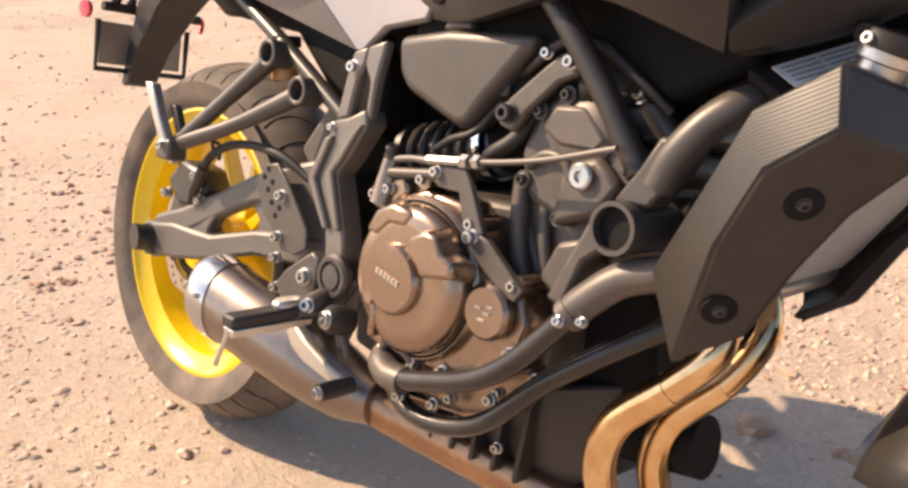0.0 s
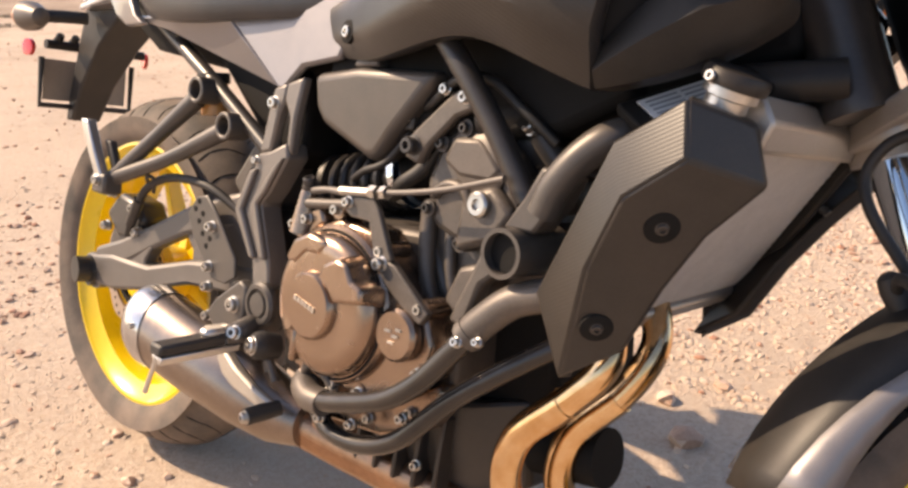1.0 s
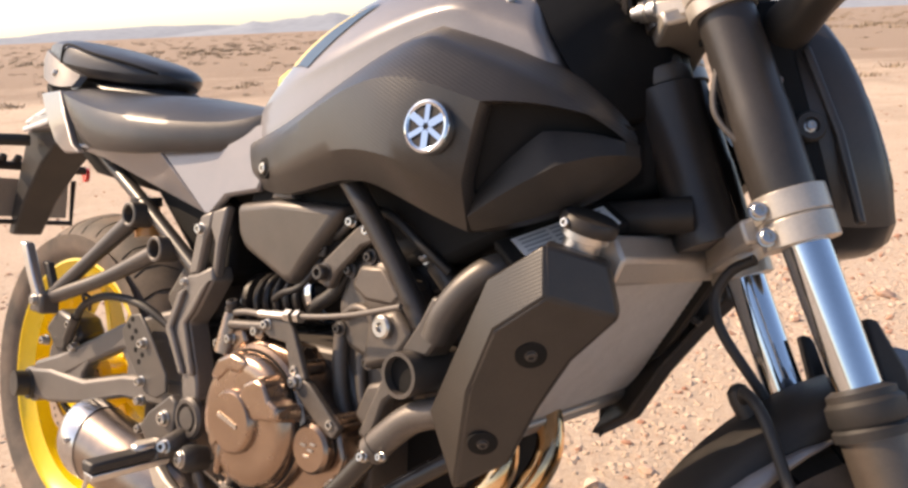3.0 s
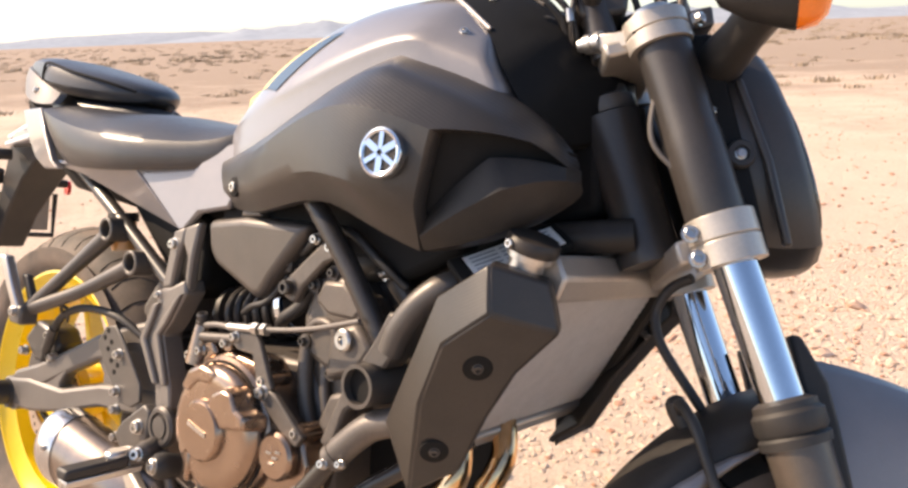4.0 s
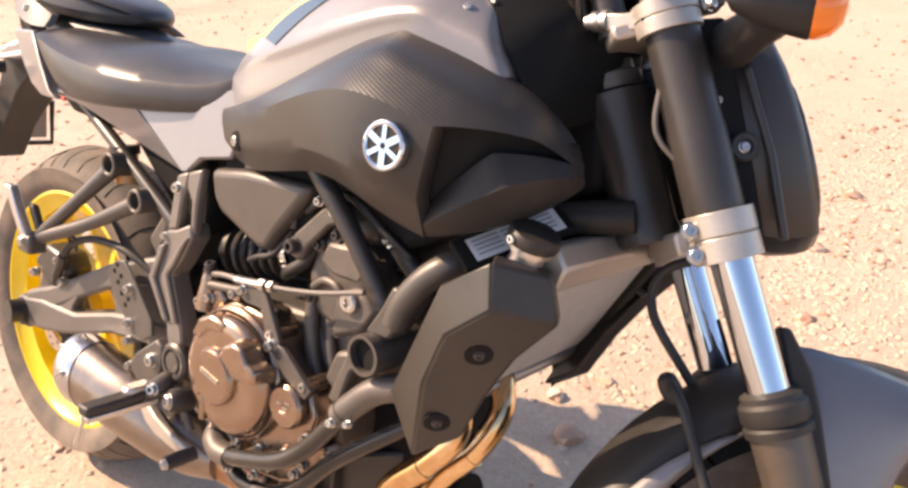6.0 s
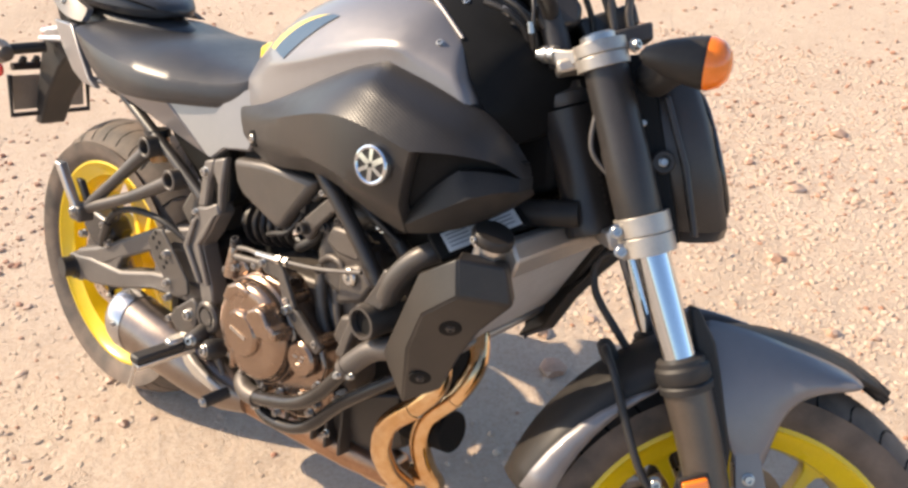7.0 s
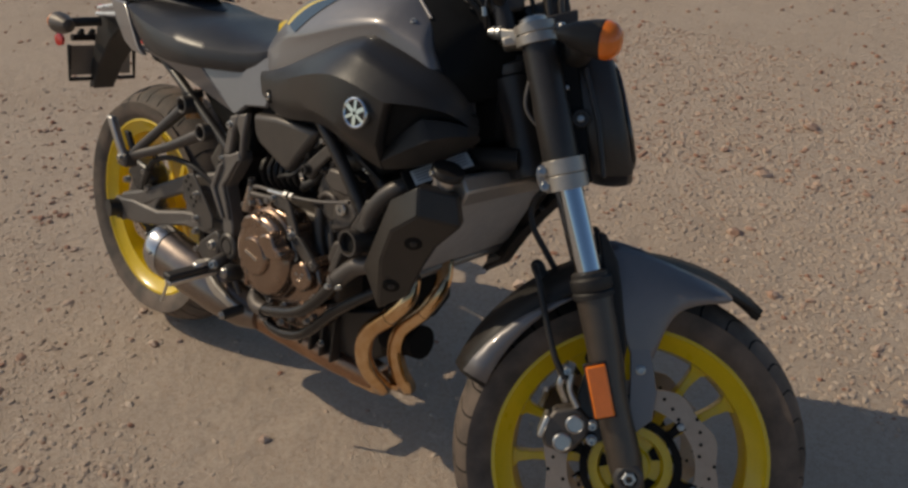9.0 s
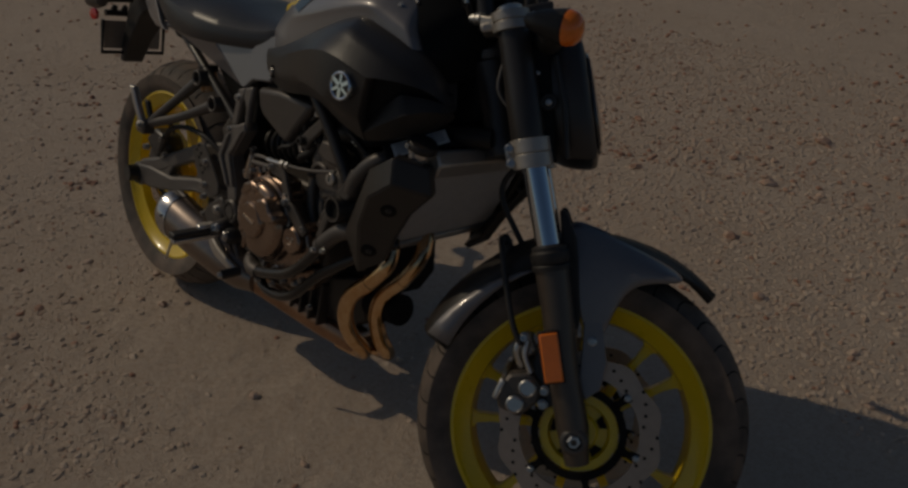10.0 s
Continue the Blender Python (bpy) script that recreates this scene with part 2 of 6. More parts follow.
def sheet(rows, thick, crease=0.9, ridges=()):
    """A curved panel from a grid of points, thickened along y, its rim and the lines through the ridge points held sharp."""
    bm = bmesh.new()
    grid = [[bm.verts.new(p) for p in row] for row in rows]
    for a, b in zip(grid, grid[1:]):
        for k in range(min(len(a), len(b)) - 1):
            bm.faces.new((a[k], a[k + 1], b[k + 1], b[k]))
    bm.normal_update()
    ext = bmesh.ops.extrude_face_region(bm, geom=bm.faces[:])
    for v in ext["geom"]:
        if isinstance(v, bmesh.types.BMVert):
            v.co += Vector((0, thick, 0))
    bmesh.ops.recalc_face_normals(bm, faces=bm.faces)
    layer = bm.edges.layers.float.new("crease_edge")
    for e in bm.edges:
        if len(e.link_faces) == 2:
            a = e.calc_face_angle(0)
            e[layer] = crease if a > radians(50) else (0.55 if a > radians(24) else 0.0)
    for line in ridges:
        for p, q in zip(line, line[1:]):
            for e in bm.edges:
                if (e.verts[0].co - Vector(p)).length + (e.verts[1].co - Vector(q)).length < 1e-4 or (e.verts[1].co - Vector(p)).length + (e.verts[0].co - Vector(q)).length < 1e-4:
                    e[layer] = 0.8
    return bm


def box(x0, x1, y0, y1, z0, z1, bm=None):
    return prism([(x0, z0), (x1, z0), (x1, z1), (x0, z1)], y0, y1, bm)


def bolt(c, r, parent, axis=(0, -1, 0), h=0.006, mat=None, xf=None, socket=True, name="bolt"):
    """A round-headed socket screw on a washer, its head towards axis."""
    r *= 0.8
    prof = [(0.0, -0.004), (r * 1.25, -0.004), (r * 1.25, 0.0), (r, 0.0005), (r, h * 0.8), (r * 0.85, h)]
    prof += [(r * 0.5, h), (r * 0.45, h * 0.4), (0.0, h * 0.4)] if socket else [(0.0, h)]
    return part(name, lathe(prof, c, axis, 12, closed=False), mat or M_STEEL, parent, xf=xf, angle=30)


# ---- ground ----
def relief(x, y):
    """The ground's height: small unevenness by the motorcycle, slow waves far off."""
    r = math.hypot(x - 0.8, y - 0.3)
    h = 0.006 + 0.004 * noise.noise((x * 3.1, y * 3.1, 0)) + 0.0035 * noise.noise((x * 11, y * 11, 5)) + 0.0018 * noise.noise((x * 27, y * 27, 6))
    if r > 2:
        h += min(1, (r - 2) / 6) * 0.05 * noise.noise((x * 0.35, y * 0.35, 9))
    if r > 60:
        h += min(1, (r - 60) / 200) * 0.5 * noise.noise((x * 0.01, y * 0.01, 3))
    flat = min(math.hypot(x, y - 0.03), math.hypot(x - 1.36, y - 0.12))
    return h if flat > 0.25 else 0.006 + (h - 0.006) * (flat / 0.25) ** 2


def build_ground():
    m = bpy.data.materials.new("desert_sand")
    m.use_nodes = True
    n, lk = m.node_tree.nodes, m.node_tree.links
    b = n["Principled BSDF"]
    b.inputs["Roughness"].default_value, b.inputs["Specular IOR Level"].default_value = 0.95, 0.15
    co = n.new("ShaderNodeTexCoord")

    def tex(scale, detail, rough=0.6):
        t = n.new("ShaderNodeTexNoise")
        t.inputs["Scale"].default_value, t.inputs["Detail"].default_value, t.inputs["Roughness"].default_value = scale, detail, rough
        lk.new(co.outputs["Object"], t.inputs["Vector"])
        return t.outputs["Fac"]

    def mixed(fac, lo, hi, a, bb):
        r = n.new("ShaderNodeMapRange")
        r.inputs["From Min"].default_value, r.inputs["From Max"].default_value = lo, hi
        lk.new(fac, r.inputs["Value"])
        x = n.new("ShaderNodeMix")
        x.data_type = "RGBA"
        for key, v in (("A", a), ("B", bb)):
            if isinstance(v, tuple):
                x.inputs[key].default_value = (*v, 1)
            else:
                lk.new(v, x.inputs[key])
        lk.new(r.outputs[0], x.inputs["Factor"])
        return x.outputs["Result"]

    base = mixed(tex(1.3, 8), 0.35, 0.65, (0.56, 0.455, 0.355), (0.64, 0.535, 0.43))
    fine = mixed(tex(90, 5, 0.7), 0.36, 0.58, (0.52, 0.40, 0.305), base)
    speck = mixed(tex(260, 3, 0.8), 0.33, 0.44, (0.42, 0.295, 0.215), fine)
    pale = mixed(tex(14, 6, 0.7), 0.62, 0.75, speck, (0.73, 0.62, 0.51))
    # the plain grows browner with scrub away from the clearing
    far = n.new("ShaderNodeVectorMath")
    far.operation = "LENGTH"
    lk.new(co.outputs["Object"], far.inputs[0])
    fr = n.new("ShaderNodeMapRange")
    fr.inputs["From Min"].default_value, fr.inputs["From Max"].default_value, fr.inputs["To Max"].default_value = 5, 26, 0.46
    lk.new(far.outputs["Value"], fr.inputs["Value"])
    cover = n.new("ShaderNodeMath")
    cover.operation = "ADD"
    lk.new(tex(0.22, 8, 0.75), cover.inputs[0])
    lk.new(fr.outputs[0], cover.inputs[1])
    scrub = mixed(cover.outputs[0], 0.56, 0.80, pale, (0.315, 0.245, 0.190))
    lk.new(scrub, b.inputs["Base Color"])
    bp = n.new("ShaderNodeBump")
    bp.inputs["Strength"].default_value, bp.inputs["Distance"].default_value = 0.7, 0.010
    add = n.new("ShaderNodeMath")
    add.operation = "ADD"
    lk.new(tex(45, 8, 0.7), add.inputs[0])
    lk.new(tex(220, 4, 0.7), add.inputs[1])
    lump = n.new("ShaderNodeMath")
    lump.operation = "MULTIPLY_ADD"
    lump.inputs[1].default_value = 2.2
    lk.new(tex(13, 5, 0.55), lump.inputs[0])
    lk.new(add.outputs[0], lump.inputs[2])
    lk.new(lump.outputs[0], bp.inputs["Height"])
    lk.new(bp.outputs[0], b.inputs["Normal"])
    bm = bmesh.new()
    seg = 240
    radii, r = [0.0], 0.03
    while r < 4500:
        radii.append(r)
        r += max(0.03, r * 0.035)
    rings = []
    for r in radii:
        ring = []
        for k in range(seg if r else 1):
            a = 2 * math.pi * k / seg
            x, y = 0.8 + r * math.cos(a), 0.3 + r * math.sin(a)
            ring.append(bm.verts.new((x, y, relief(x, y))))
        rings.append(ring)
    for a, c in zip(rings, rings[1:]):
        for k in range(seg):
            j = (k + 1) % seg
            bm.faces.new((a[0], c[k], c[j]) if len(a) == 1 else (a[k], c[k], c[j], a[j]))
    g = part("ground", bm, m, angle=180)
    tagged(g, "pale pinkish desert sand strewn with small gravel", "ground", kind="structure")


build_ground()


def build_mountains():
    # distance haze is painted into the blue-grey base colour
    m = material("haze_tinted_mountain", (0.30, 0.335, 0.385), 1.0, 0, 0.12, 0.004, spec=0.0)
    for name, far, a0, a1, height, seed in (("mountain_range", 2600, 100, 148, 95, 4), ("mountain_range", 3300, 40, 175, 60, 11)):
        bm = bmesh.new()
        n = 90
        rows = []
        for k in range(n + 1):
            a = radians(a0 + (a1 - a0) * k / n)
            edge = min(1, 6 * k / n, 6 * (n - k) / n)
            h = edge * height * (0.35 + 0.5 * abs(noise.noise((k * 0.09, seed, 0))) + 0.35 * abs(noise.noise((k * 0.31, seed, 2))))
            c, s = math.cos(a), math.sin(a)
            rows.append([bm.verts.new((c * (far + d), s * (far + d), z)) for d, z in ((-260, -3), (-120, h * 0.45), (0, h), (150, h * 0.4), (300, -3))])
        for p, q in zip(rows, rows[1:]):
            for k in range(4):
                bm.faces.new((p[k], p[k + 1], q[k + 1], q[k]))
        tagged(part(name, bm, m, angle=60), "low desert mountain range, distance haze painted in as blue-grey", "mountain", kind="structure")


build_mountains()

# ---- the motorcycle ----
BIKE = Matrix.Translation((0, -0.01836, 0.00937)) @ pose(0, 0, 0, -13, 0, 0)
bike = new("motorcycle")
bike.matrix_world = BIKE
tagged(bike, "grey and matte black naked motorcycle with yellow wheels, parked leaning", "motorcycle")

# the steered front: forward, left and up along the steering axis
STEER, RAKE = radians(37.5), radians(24.8)
AXIS = Vector((-math.sin(RAKE), 0, math.cos(RAKE)))
AHEAD = Vector((math.cos(RAKE), 0, math.sin(RAKE)))
EU = AHEAD * math.cos(STEER) + Vector((0, 1, 0)) * math.sin(STEER)
EV = Vector((0, 1, 0)) * math.cos(STEER) - AHEAD * math.sin(STEER)
FORK = Matrix((( EU.x, EV.x, AXIS.x, 1.36), (EU.y, EV.y, AXIS.y, 0.0), (EU.z, EV.z, AXIS.z, 0.2615), (0, 0, 0, 1)))


def tyre(R, w, h, parent, xf, rubber):
    half = [(0.226, h - 0.004), (0.236, h + 0.006), (0.252, w / 2 * 0.97), (0.272, w / 2), (R - 0.045, w / 2 * 0.90), (R - 0.022, w / 2 * 0.66), (R - 0.008, w / 2 * 0.36), (R, 0)]
    prof = [(r, -y) for r, y in half] + [(r, y) for r, y in reversed(half[:-1])] + [(0.216, h - 0.01), (0.216, -h + 0.01)]
    t = part("tyre", lathe(prof, seg=96), rubber, parent, "dusty black rubber tyre with tread grooves", xf=xf)
    bm = bmesh.new()
    for k in range(36):
        for side in (-1, 1):
            base = 2 * math.pi * (k + (0.5 if side > 0 else 0)) / 36
            pts = []
            for i in range(6):
                f = i / 5
                y = side * w / 2 * (0.10 + 0.72 * f)
                yy = abs(y) / (w / 2)
                r = np.interp(yy, [0, 0.36, 0.66, 0.90, 1], [R, R - 0.008, R - 0.022, R - 0.045, R - 0.07]) - 0.0015
                a = base + 0.22 * f - 0.08 * f * f * 2
                pts.append((r * math.cos(a), y, r * math.sin(a)))
            tube(pts, 0.0024, 4, bm, smooth=2)
    part("tread_groove", bm, M_BLACK, t, "dark curved tread grooves", xf=xf, kind="stuff")


def wheel(name, R, w, h, xf, spokes, inset=0.0, rubber=None):
    rim_prof = [(0.230, -h), (0.230, -h + 0.008), (0.208, -h + 0.02), (0.202, 0), (0.208, h - 0.02), (0.230, h - 0.008), (0.230, h), (0.224, h + 0.001), (0.219, h - 0.006), (0.196, h - 0.018), (0.188, 0), (0.196, -h + 0.018), (0.219, -h + 0.006), (0.224, -h - 0.001)]
    wh = part(name, lathe(rim_prof, seg=96), M_YELLOW, bike, "glossy yellow cast rim", xf=xf)
    for a in map(radians, spokes):
        c, s = math.cos(a), math.sin(a)
        bm = loft([[(r * c - t * s, y + inset, r * s + t * c) for t, y in ((-wd, -d), (wd, -d), (wd * 0.7, d), (-wd * 0.7, d))] for r, wd, d in ((0.045, 0.012, 0.022), (0.09, 0.0085, 0.018), (0.16, 0.007, 0.014), (0.184, 0.010, 0.016), (0.194, 0.020, 0.02))])
        part("spoke", bm, M_YELLOW, wh, xf=xf, bevel=0.002)
    part("hub", lathe([(0.018, -0.045), (0.05, -0.045), (0.058, -0.03), (0.05, -0.015), (0.048, 0.015), (0.058, 0.03), (0.05, 0.045), (0.018, 0.045)]), M_YELLOW, wh, xf=xf)
    tyre(R, w, h, wh, xf, rubber or M_TYRE)
    return wh


rear_wheel = wheel("rear_wheel", 0.312, 0.170, 0.070, Matrix.Translation((0.014, 0, 0.315)), [9 + 36 * k for k in range(10)], 0.03)
front_wheel = wheel("front_wheel", 0.300, 0.122, 0.048, FORK @ Matrix.Translation((0.052, 0, 0)), [18, 41, 78, 105, 143, 170, 215, 245, 285, 320], 0.0, M_TYRE_SHADE)


def disc(name, R, r, y, xf, parent, waves=10):
    bm = bmesh.new()
    n = 120
    loops = []
    for yy, rr in ((y - 0.0025, 0), (y - 0.0025, 1), (y + 0.0025, 1), (y + 0.0025, 0)):
        loops.append([bm.verts.new(((R * (1 + 0.03 * math.sin(waves * 2 * math.pi * k / n)) if rr else r) * math.cos(2 * math.pi * k / n), yy, (R * (1 + 0.03 * math.sin(waves * 2 * math.pi * k / n)) if rr else r) * math.sin(2 * math.pi * k / n))) for k in range(n)])
    for a, b in zip(loops, loops[1:] + loops[:1]):
        for k in range(n):
            bm.faces.new((a[k], a[(k + 1) % n], b[(k + 1) % n], b[k]))
    d = part(name, bm, M_DISC, parent, "dusty drilled steel wave brake disc", xf=xf)
    bm = bmesh.new()
    for k in range(40):
        a = 2 * math.pi * k / 40
        rr = r + (R - r) * (0.22, 0.42, 0.62, 0.82)[k % 4]
        lathe([(0, 0), (0.0032, 0)], (rr * math.cos(a), y - 0.0028, rr * math.sin(a)), (0, -1, 0), 8, bm, closed=False)
    part("drill_hole", bm, M_BLACK, d, xf=xf, kind="stuff")
    bm = lathe([(r * 0.68, y - 0.004), (r * 0.80, y - 0.004), (r * 0.80, y + 0.006), (r * 0.68, y + 0.006)])
    side = -1 if y < 0 else 1
    flange = part("hub_flange", lathe([(0.016, y - side * 0.004), (0.030, y - side * 0.004), (0.034, y - side * 0.012), (r * 0.48, y - side * 0.012), (r * 0.52, y - side * 0.003), (r * 0.66, y - side * 0.003), (r * 0.66, y - side * 0.016), (0.016, y - side * 0.016)], (0, 0, 0), (0, 1, 0), 48), M_YELLOW, d, "yellow wheel hub flange", xf=xf)
    for k in range(5):
        a = 2 * math.pi * (k + 0.2) / 5
        c, q = math.cos(a), math.sin(a)
        part("hub_pocket", loft([[(p * c - t * q, yy, p * q + t * c) for t, yy in ((-wd, y - side * 0.0115), (wd, y - side * 0.0115), (wd, y - side * 0.009), (-wd, y - side * 0.009))] for p, wd in ((0.036, 0.007), (r * 0.47, 0.012))]), M_BLACK, d, xf=xf)
    for k in range(6):
        a = 2 * math.pi * (k + 0.5) / 6
        c, s = math.cos(a), math.sin(a)
        part("carrier_arm", loft([[(q * c - t * s, yy, q * s + t * c) for t, yy in ((-wd, y - 0.004), (wd, y - 0.004), (wd, y + 0.004), (-wd, y + 0.004))] for q, wd in ((r * 0.74, 0.010), (r * 0.86, 0.0055), (r + 0.006, 0.009))]), M_BLACK, d, xf=xf)
    part("disc_carrier", bm, M_BLACK, d, "black disc carrier", xf=xf)
    for k in range(6):
        a = 2 * math.pi * (k + 0.5) / 6
        bolt(((r + 0.002) * math.cos(a), y - 0.006, (r + 0.002) * math.sin(a)), 0.006, d, xf=xf, h=0.004)
    return d


disc("front_disc", 0.141, 0.104, -0.072, FORK @ Matrix.Translation((0.052, 0, 0)), bike)
disc("front_disc", 0.141, 0.104, 0.072, FORK @ Matrix.Translation((0.052, 0, 0)), bike)
disc("rear_disc", 0.098, 0.072, -0.072, Matrix.Translation((0.01, 0, 0.316)), bike, 8)

# ---- fork ----
HALF, FU = 0.098, 0.046


def fork_leg(side):
    v = side * HALF
    leg = part("fork_leg", tube([(0.044, v, -0.045), (0.044, v, 0.02), (0.042, v, 0.12), (FU, v, 0.22), (FU, v, 0.302)], [0.021, 0.028, 0.0265, 0.028, 0.030], 28), M_LEG, bike, "dark grey lower fork leg", xf=FORK)
    part("dust_seal", lathe([(0, 0.292), (0.033, 0.292), (0.034, 0.300), (0.031, 0.303), (0.034, 0.307), (0.034, 0.322), (0.030, 0.326), (0.030, 0.332), (0.022, 0.336), (0, 0.336)], (FU, v, 0), (0, 0, 1), 28, closed=False), M_RUBBER, leg, "grooved black rubber dust seal", xf=FORK)
    part("stanchion", tube([(FU, v, 0.31), (FU - 0.006, v, 0.48)], 0.0215, 32), M_CHROME, bike, "chromed fork tube", xf=FORK)
    up = part("fork_upper_tube", lathe([(0.0, 0.515), (0.0285, 0.515), (0.0295, 0.52), (0.0295, 0.60), (0.0285, 0.605), (0.0275, 0.704), (0, 0.704)], (0, 0, 0), (0, 0, 1), 32, closed=False), M_SATIN, bike, "satin black upper fork tube", xf=FORK @ Matrix.Translation((FU - 0.010, v, 0)))
    part("axle_cap", lathe([(0, 0.0), (0.024, 0.0), (0.024, 0.022), (0.019, 0.026), (0.014, 0.026), (0.012, 0.016), (0, 0.016)], (0.044, side * 0.10, 0), (0, side, 0), 24, closed=False), M_FRAME, leg, xf=FORK)
    part("axle_end", lathe([(0, 0.0), (0.012, 0.0), (0.012, 0.024), (0.010, 0.026), (0.006, 0.026), (0.005, 0.018), (0, 0.018)], (0.044, side * 0.102, 0), (0, side, 0), 6, closed=False), M_STEEL, leg, xf=FORK)
    return leg


leg_right, leg_left = fork_leg(-1), fork_leg(1)


def clamp(name, w0, w1, r, fu, label, rear):
    top = part(name, loft([[(rear, y, w0 + 0.25 * (w1 - w0)), (fu + 0.012, y, w0 + 0.2 * (w1 - w0)), (fu + 0.012, y, w1 - 0.2 * (w1 - w0)), (rear, y, w1 - 0.25 * (w1 - w0))] for y in (-HALF + 0.01, -0.045, 0.045, HALF - 0.01)]), M_CLAMP, bike, label, xf=FORK, bevel=0.004)
    for side in (-1, 1):
        part("clamp_collar", lathe([(0.0, w0), (r, w0), (r, (w0 + w1) / 2 - 0.0012), (r - 0.002, (w0 + w1) / 2 - 0.0006), (r - 0.002, (w0 + w1) / 2 + 0.0006), (r, (w0 + w1) / 2 + 0.0012), (r, w1), (0.0, w1)], (fu, side * HALF, 0), (0, 0, 1), 32, closed=False), M_CLAMP, top, xf=FORK, bevel=0.003)
        part("clamp_ear", box(rear + 0.026, fu - 0.012, side * HALF - 0.016, side * HALF + 0.016, w0 + 0.002, w1 - 0.002), M_CLAMP, top, xf=FORK, bevel=0.004)
        part("clamp_slit", box(rear + 0.025, fu - 0.02, side * HALF - 0.0176, side * HALF - 0.0162, (w0 + w1) / 2 - 0.0012, (w0 + w1) / 2 + 0.0012), M_BLACK, top, xf=FORK)
    return top


lower = clamp("lower_clamp", 0.468, 0.517, 0.0345, FU - 0.008, "cast aluminium lower fork clamp, satin silver", -0.008)
for w in (0.480, 0.505):
    bolt((0.003, -HALF - 0.0165, w), 0.0088, lower, (0, -1, 0), 0.006, xf=FORK)
upper = clamp("upper_clamp", 0.700, 0.732, 0.033, FU - 0.012, "cast aluminium upper fork clamp, satin silver", -0.02)
part("fork_cap", lathe([(0, 0.732), (0.022, 0.732), (0.022, 0.740), (0.018, 0.743), (0, 0.743)], (FU - 0.012, -HALF, 0), (0, 0, 1), 24, closed=False), M_ALU, upper, xf=FORK)
part("fork_cap", lathe([(0, 0.732), (0.022, 0.732), (0.022, 0.740), (0.018, 0.743), (0, 0.743)], (FU - 0.012, HALF, 0), (0, 0, 1), 24, closed=False), M_ALU, upper, xf=FORK)
bolt((FU + 0.028, -HALF - 0.012, 0.717), 0.008, upper, (0.75, -0.66, 0), 0.006, xf=FORK)
part("clamp_arm", loft([[(u, v, w + d) for u, v, w, d in ((u0 - 0.004, v0 - 0.008, w0, -0.010), (u0 - 0.004, v0 + 0.008, w0, -0.010), (u0 - 0.004, v0 + 0.008, w0, 0.010), (u0 - 0.004, v0 - 0.008, w0, 0.010))] for u0, v0, w0 in ((0.022, -0.092, 0.718), (-0.002, -0.078, 0.725), (-0.018, -0.068, 0.732))]), M_CLAMP, upper, xf=FORK, bevel=0.003)
part("adjuster_nut", lathe([(0, 0), (0.0115, 0), (0.0115, 0.007), (0.0085, 0.008), (0.0085, 0.011), (0.0108, 0.012), (0.0108, 0.019), (0.0075, 0.021), (0.0075, 0.027), (0.005, 0.029), (0, 0.029)], (-0.016, -0.070, 0.733), (-0.72, 0.62, 0.30), 20, closed=False), M_ALU, upper, "silver adjuster nut", xf=FORK)
part("stem_nut", lathe([(0, 0.672), (0.032, 0.672), (0.034, 0.678), (0.034, 0.688), (0.027, 0.692), (0.027, 0.702), (0, 0.702)], (-0.015, 0, 0), (0, 0, 1), 28, closed=False), M_FRAME, upper, xf=FORK)
part("handlebar", tube([(-0.12, -0.37, 0.86), (-0.07, -0.27, 0.875), (-0.02, -0.13, 0.80), (-0.01, 0, 0.785), (-0.02, 0.13, 0.80), (-0.07, 0.27, 0.875), (-0.12, 0.37, 0.86)], 0.011, 16), M_SATIN, bike, "satin black handlebar", xf=FORK)
part("handlebar_riser", tube([(-0.01, -0.05, 0.72), (-0.01, -0.05, 0.79)], 0.017, 18), M_SATIN, upper, xf=FORK)
part("handlebar_riser", tube([(-0.01, 0.05, 0.72), (-0.01, 0.05, 0.79)], 0.017, 18), M_SATIN, upper, xf=FORK)
part("brake_master_cylinder", loft([[(u, y, w) for u, w in ((-0.09, 0.83), (-0.03, 0.83), (-0.03, 0.87), (-0.09, 0.87))] for y in (-0.30, -0.22)]), M_SATIN, bike, "black brake master cylinder", xf=FORK, bevel=0.005)
part("instrument_bracket", loft([[(u, y, w) for u, w in ((0.03, 0.74), (0.10, 0.75), (0.10, 0.78), (0.02, 0.775))] for y in (-0.03, 0.07)]), M_SATIN, bike, "black instrument bracket", xf=FORK, bevel=0.005)

# steering head tube and frame block ahead of the tank
head = part("steering_head", lathe([(0, 0.50), (0.034, 0.50), (0.036, 0.51), (0.034, 0.52), (0.033, 0.56), (0.036, 0.64), (0.040, 0.668), (0, 0.672)], (-0.015, 0, 0), (0, 0, 1), 28, closed=False), M_SATIN, bike, "satin black steering head of the frame", xf=FORK)
bm = bmesh.new()
for k in range(11):
    w0 = 0.505 + 0.0095 * k
    loft([[(0.006, -0.0262, w0), (0.0105, -0.0222, w0), (0.0105, -0.0222, w0 + 0.006), (0.006, -0.0262, w0 + 0.006)], [(0.0055, -0.0266, w0), (0.010, -0.0226, w0), (0.010, -0.0226, w0 + 0.006), (0.0055, -0.0266, w0 + 0.006)]], bm)
part("stamped_text_bar", bm, M_FRAME, head, "row of pale stamped characters as bars", xf=FORK, kind="stuff")
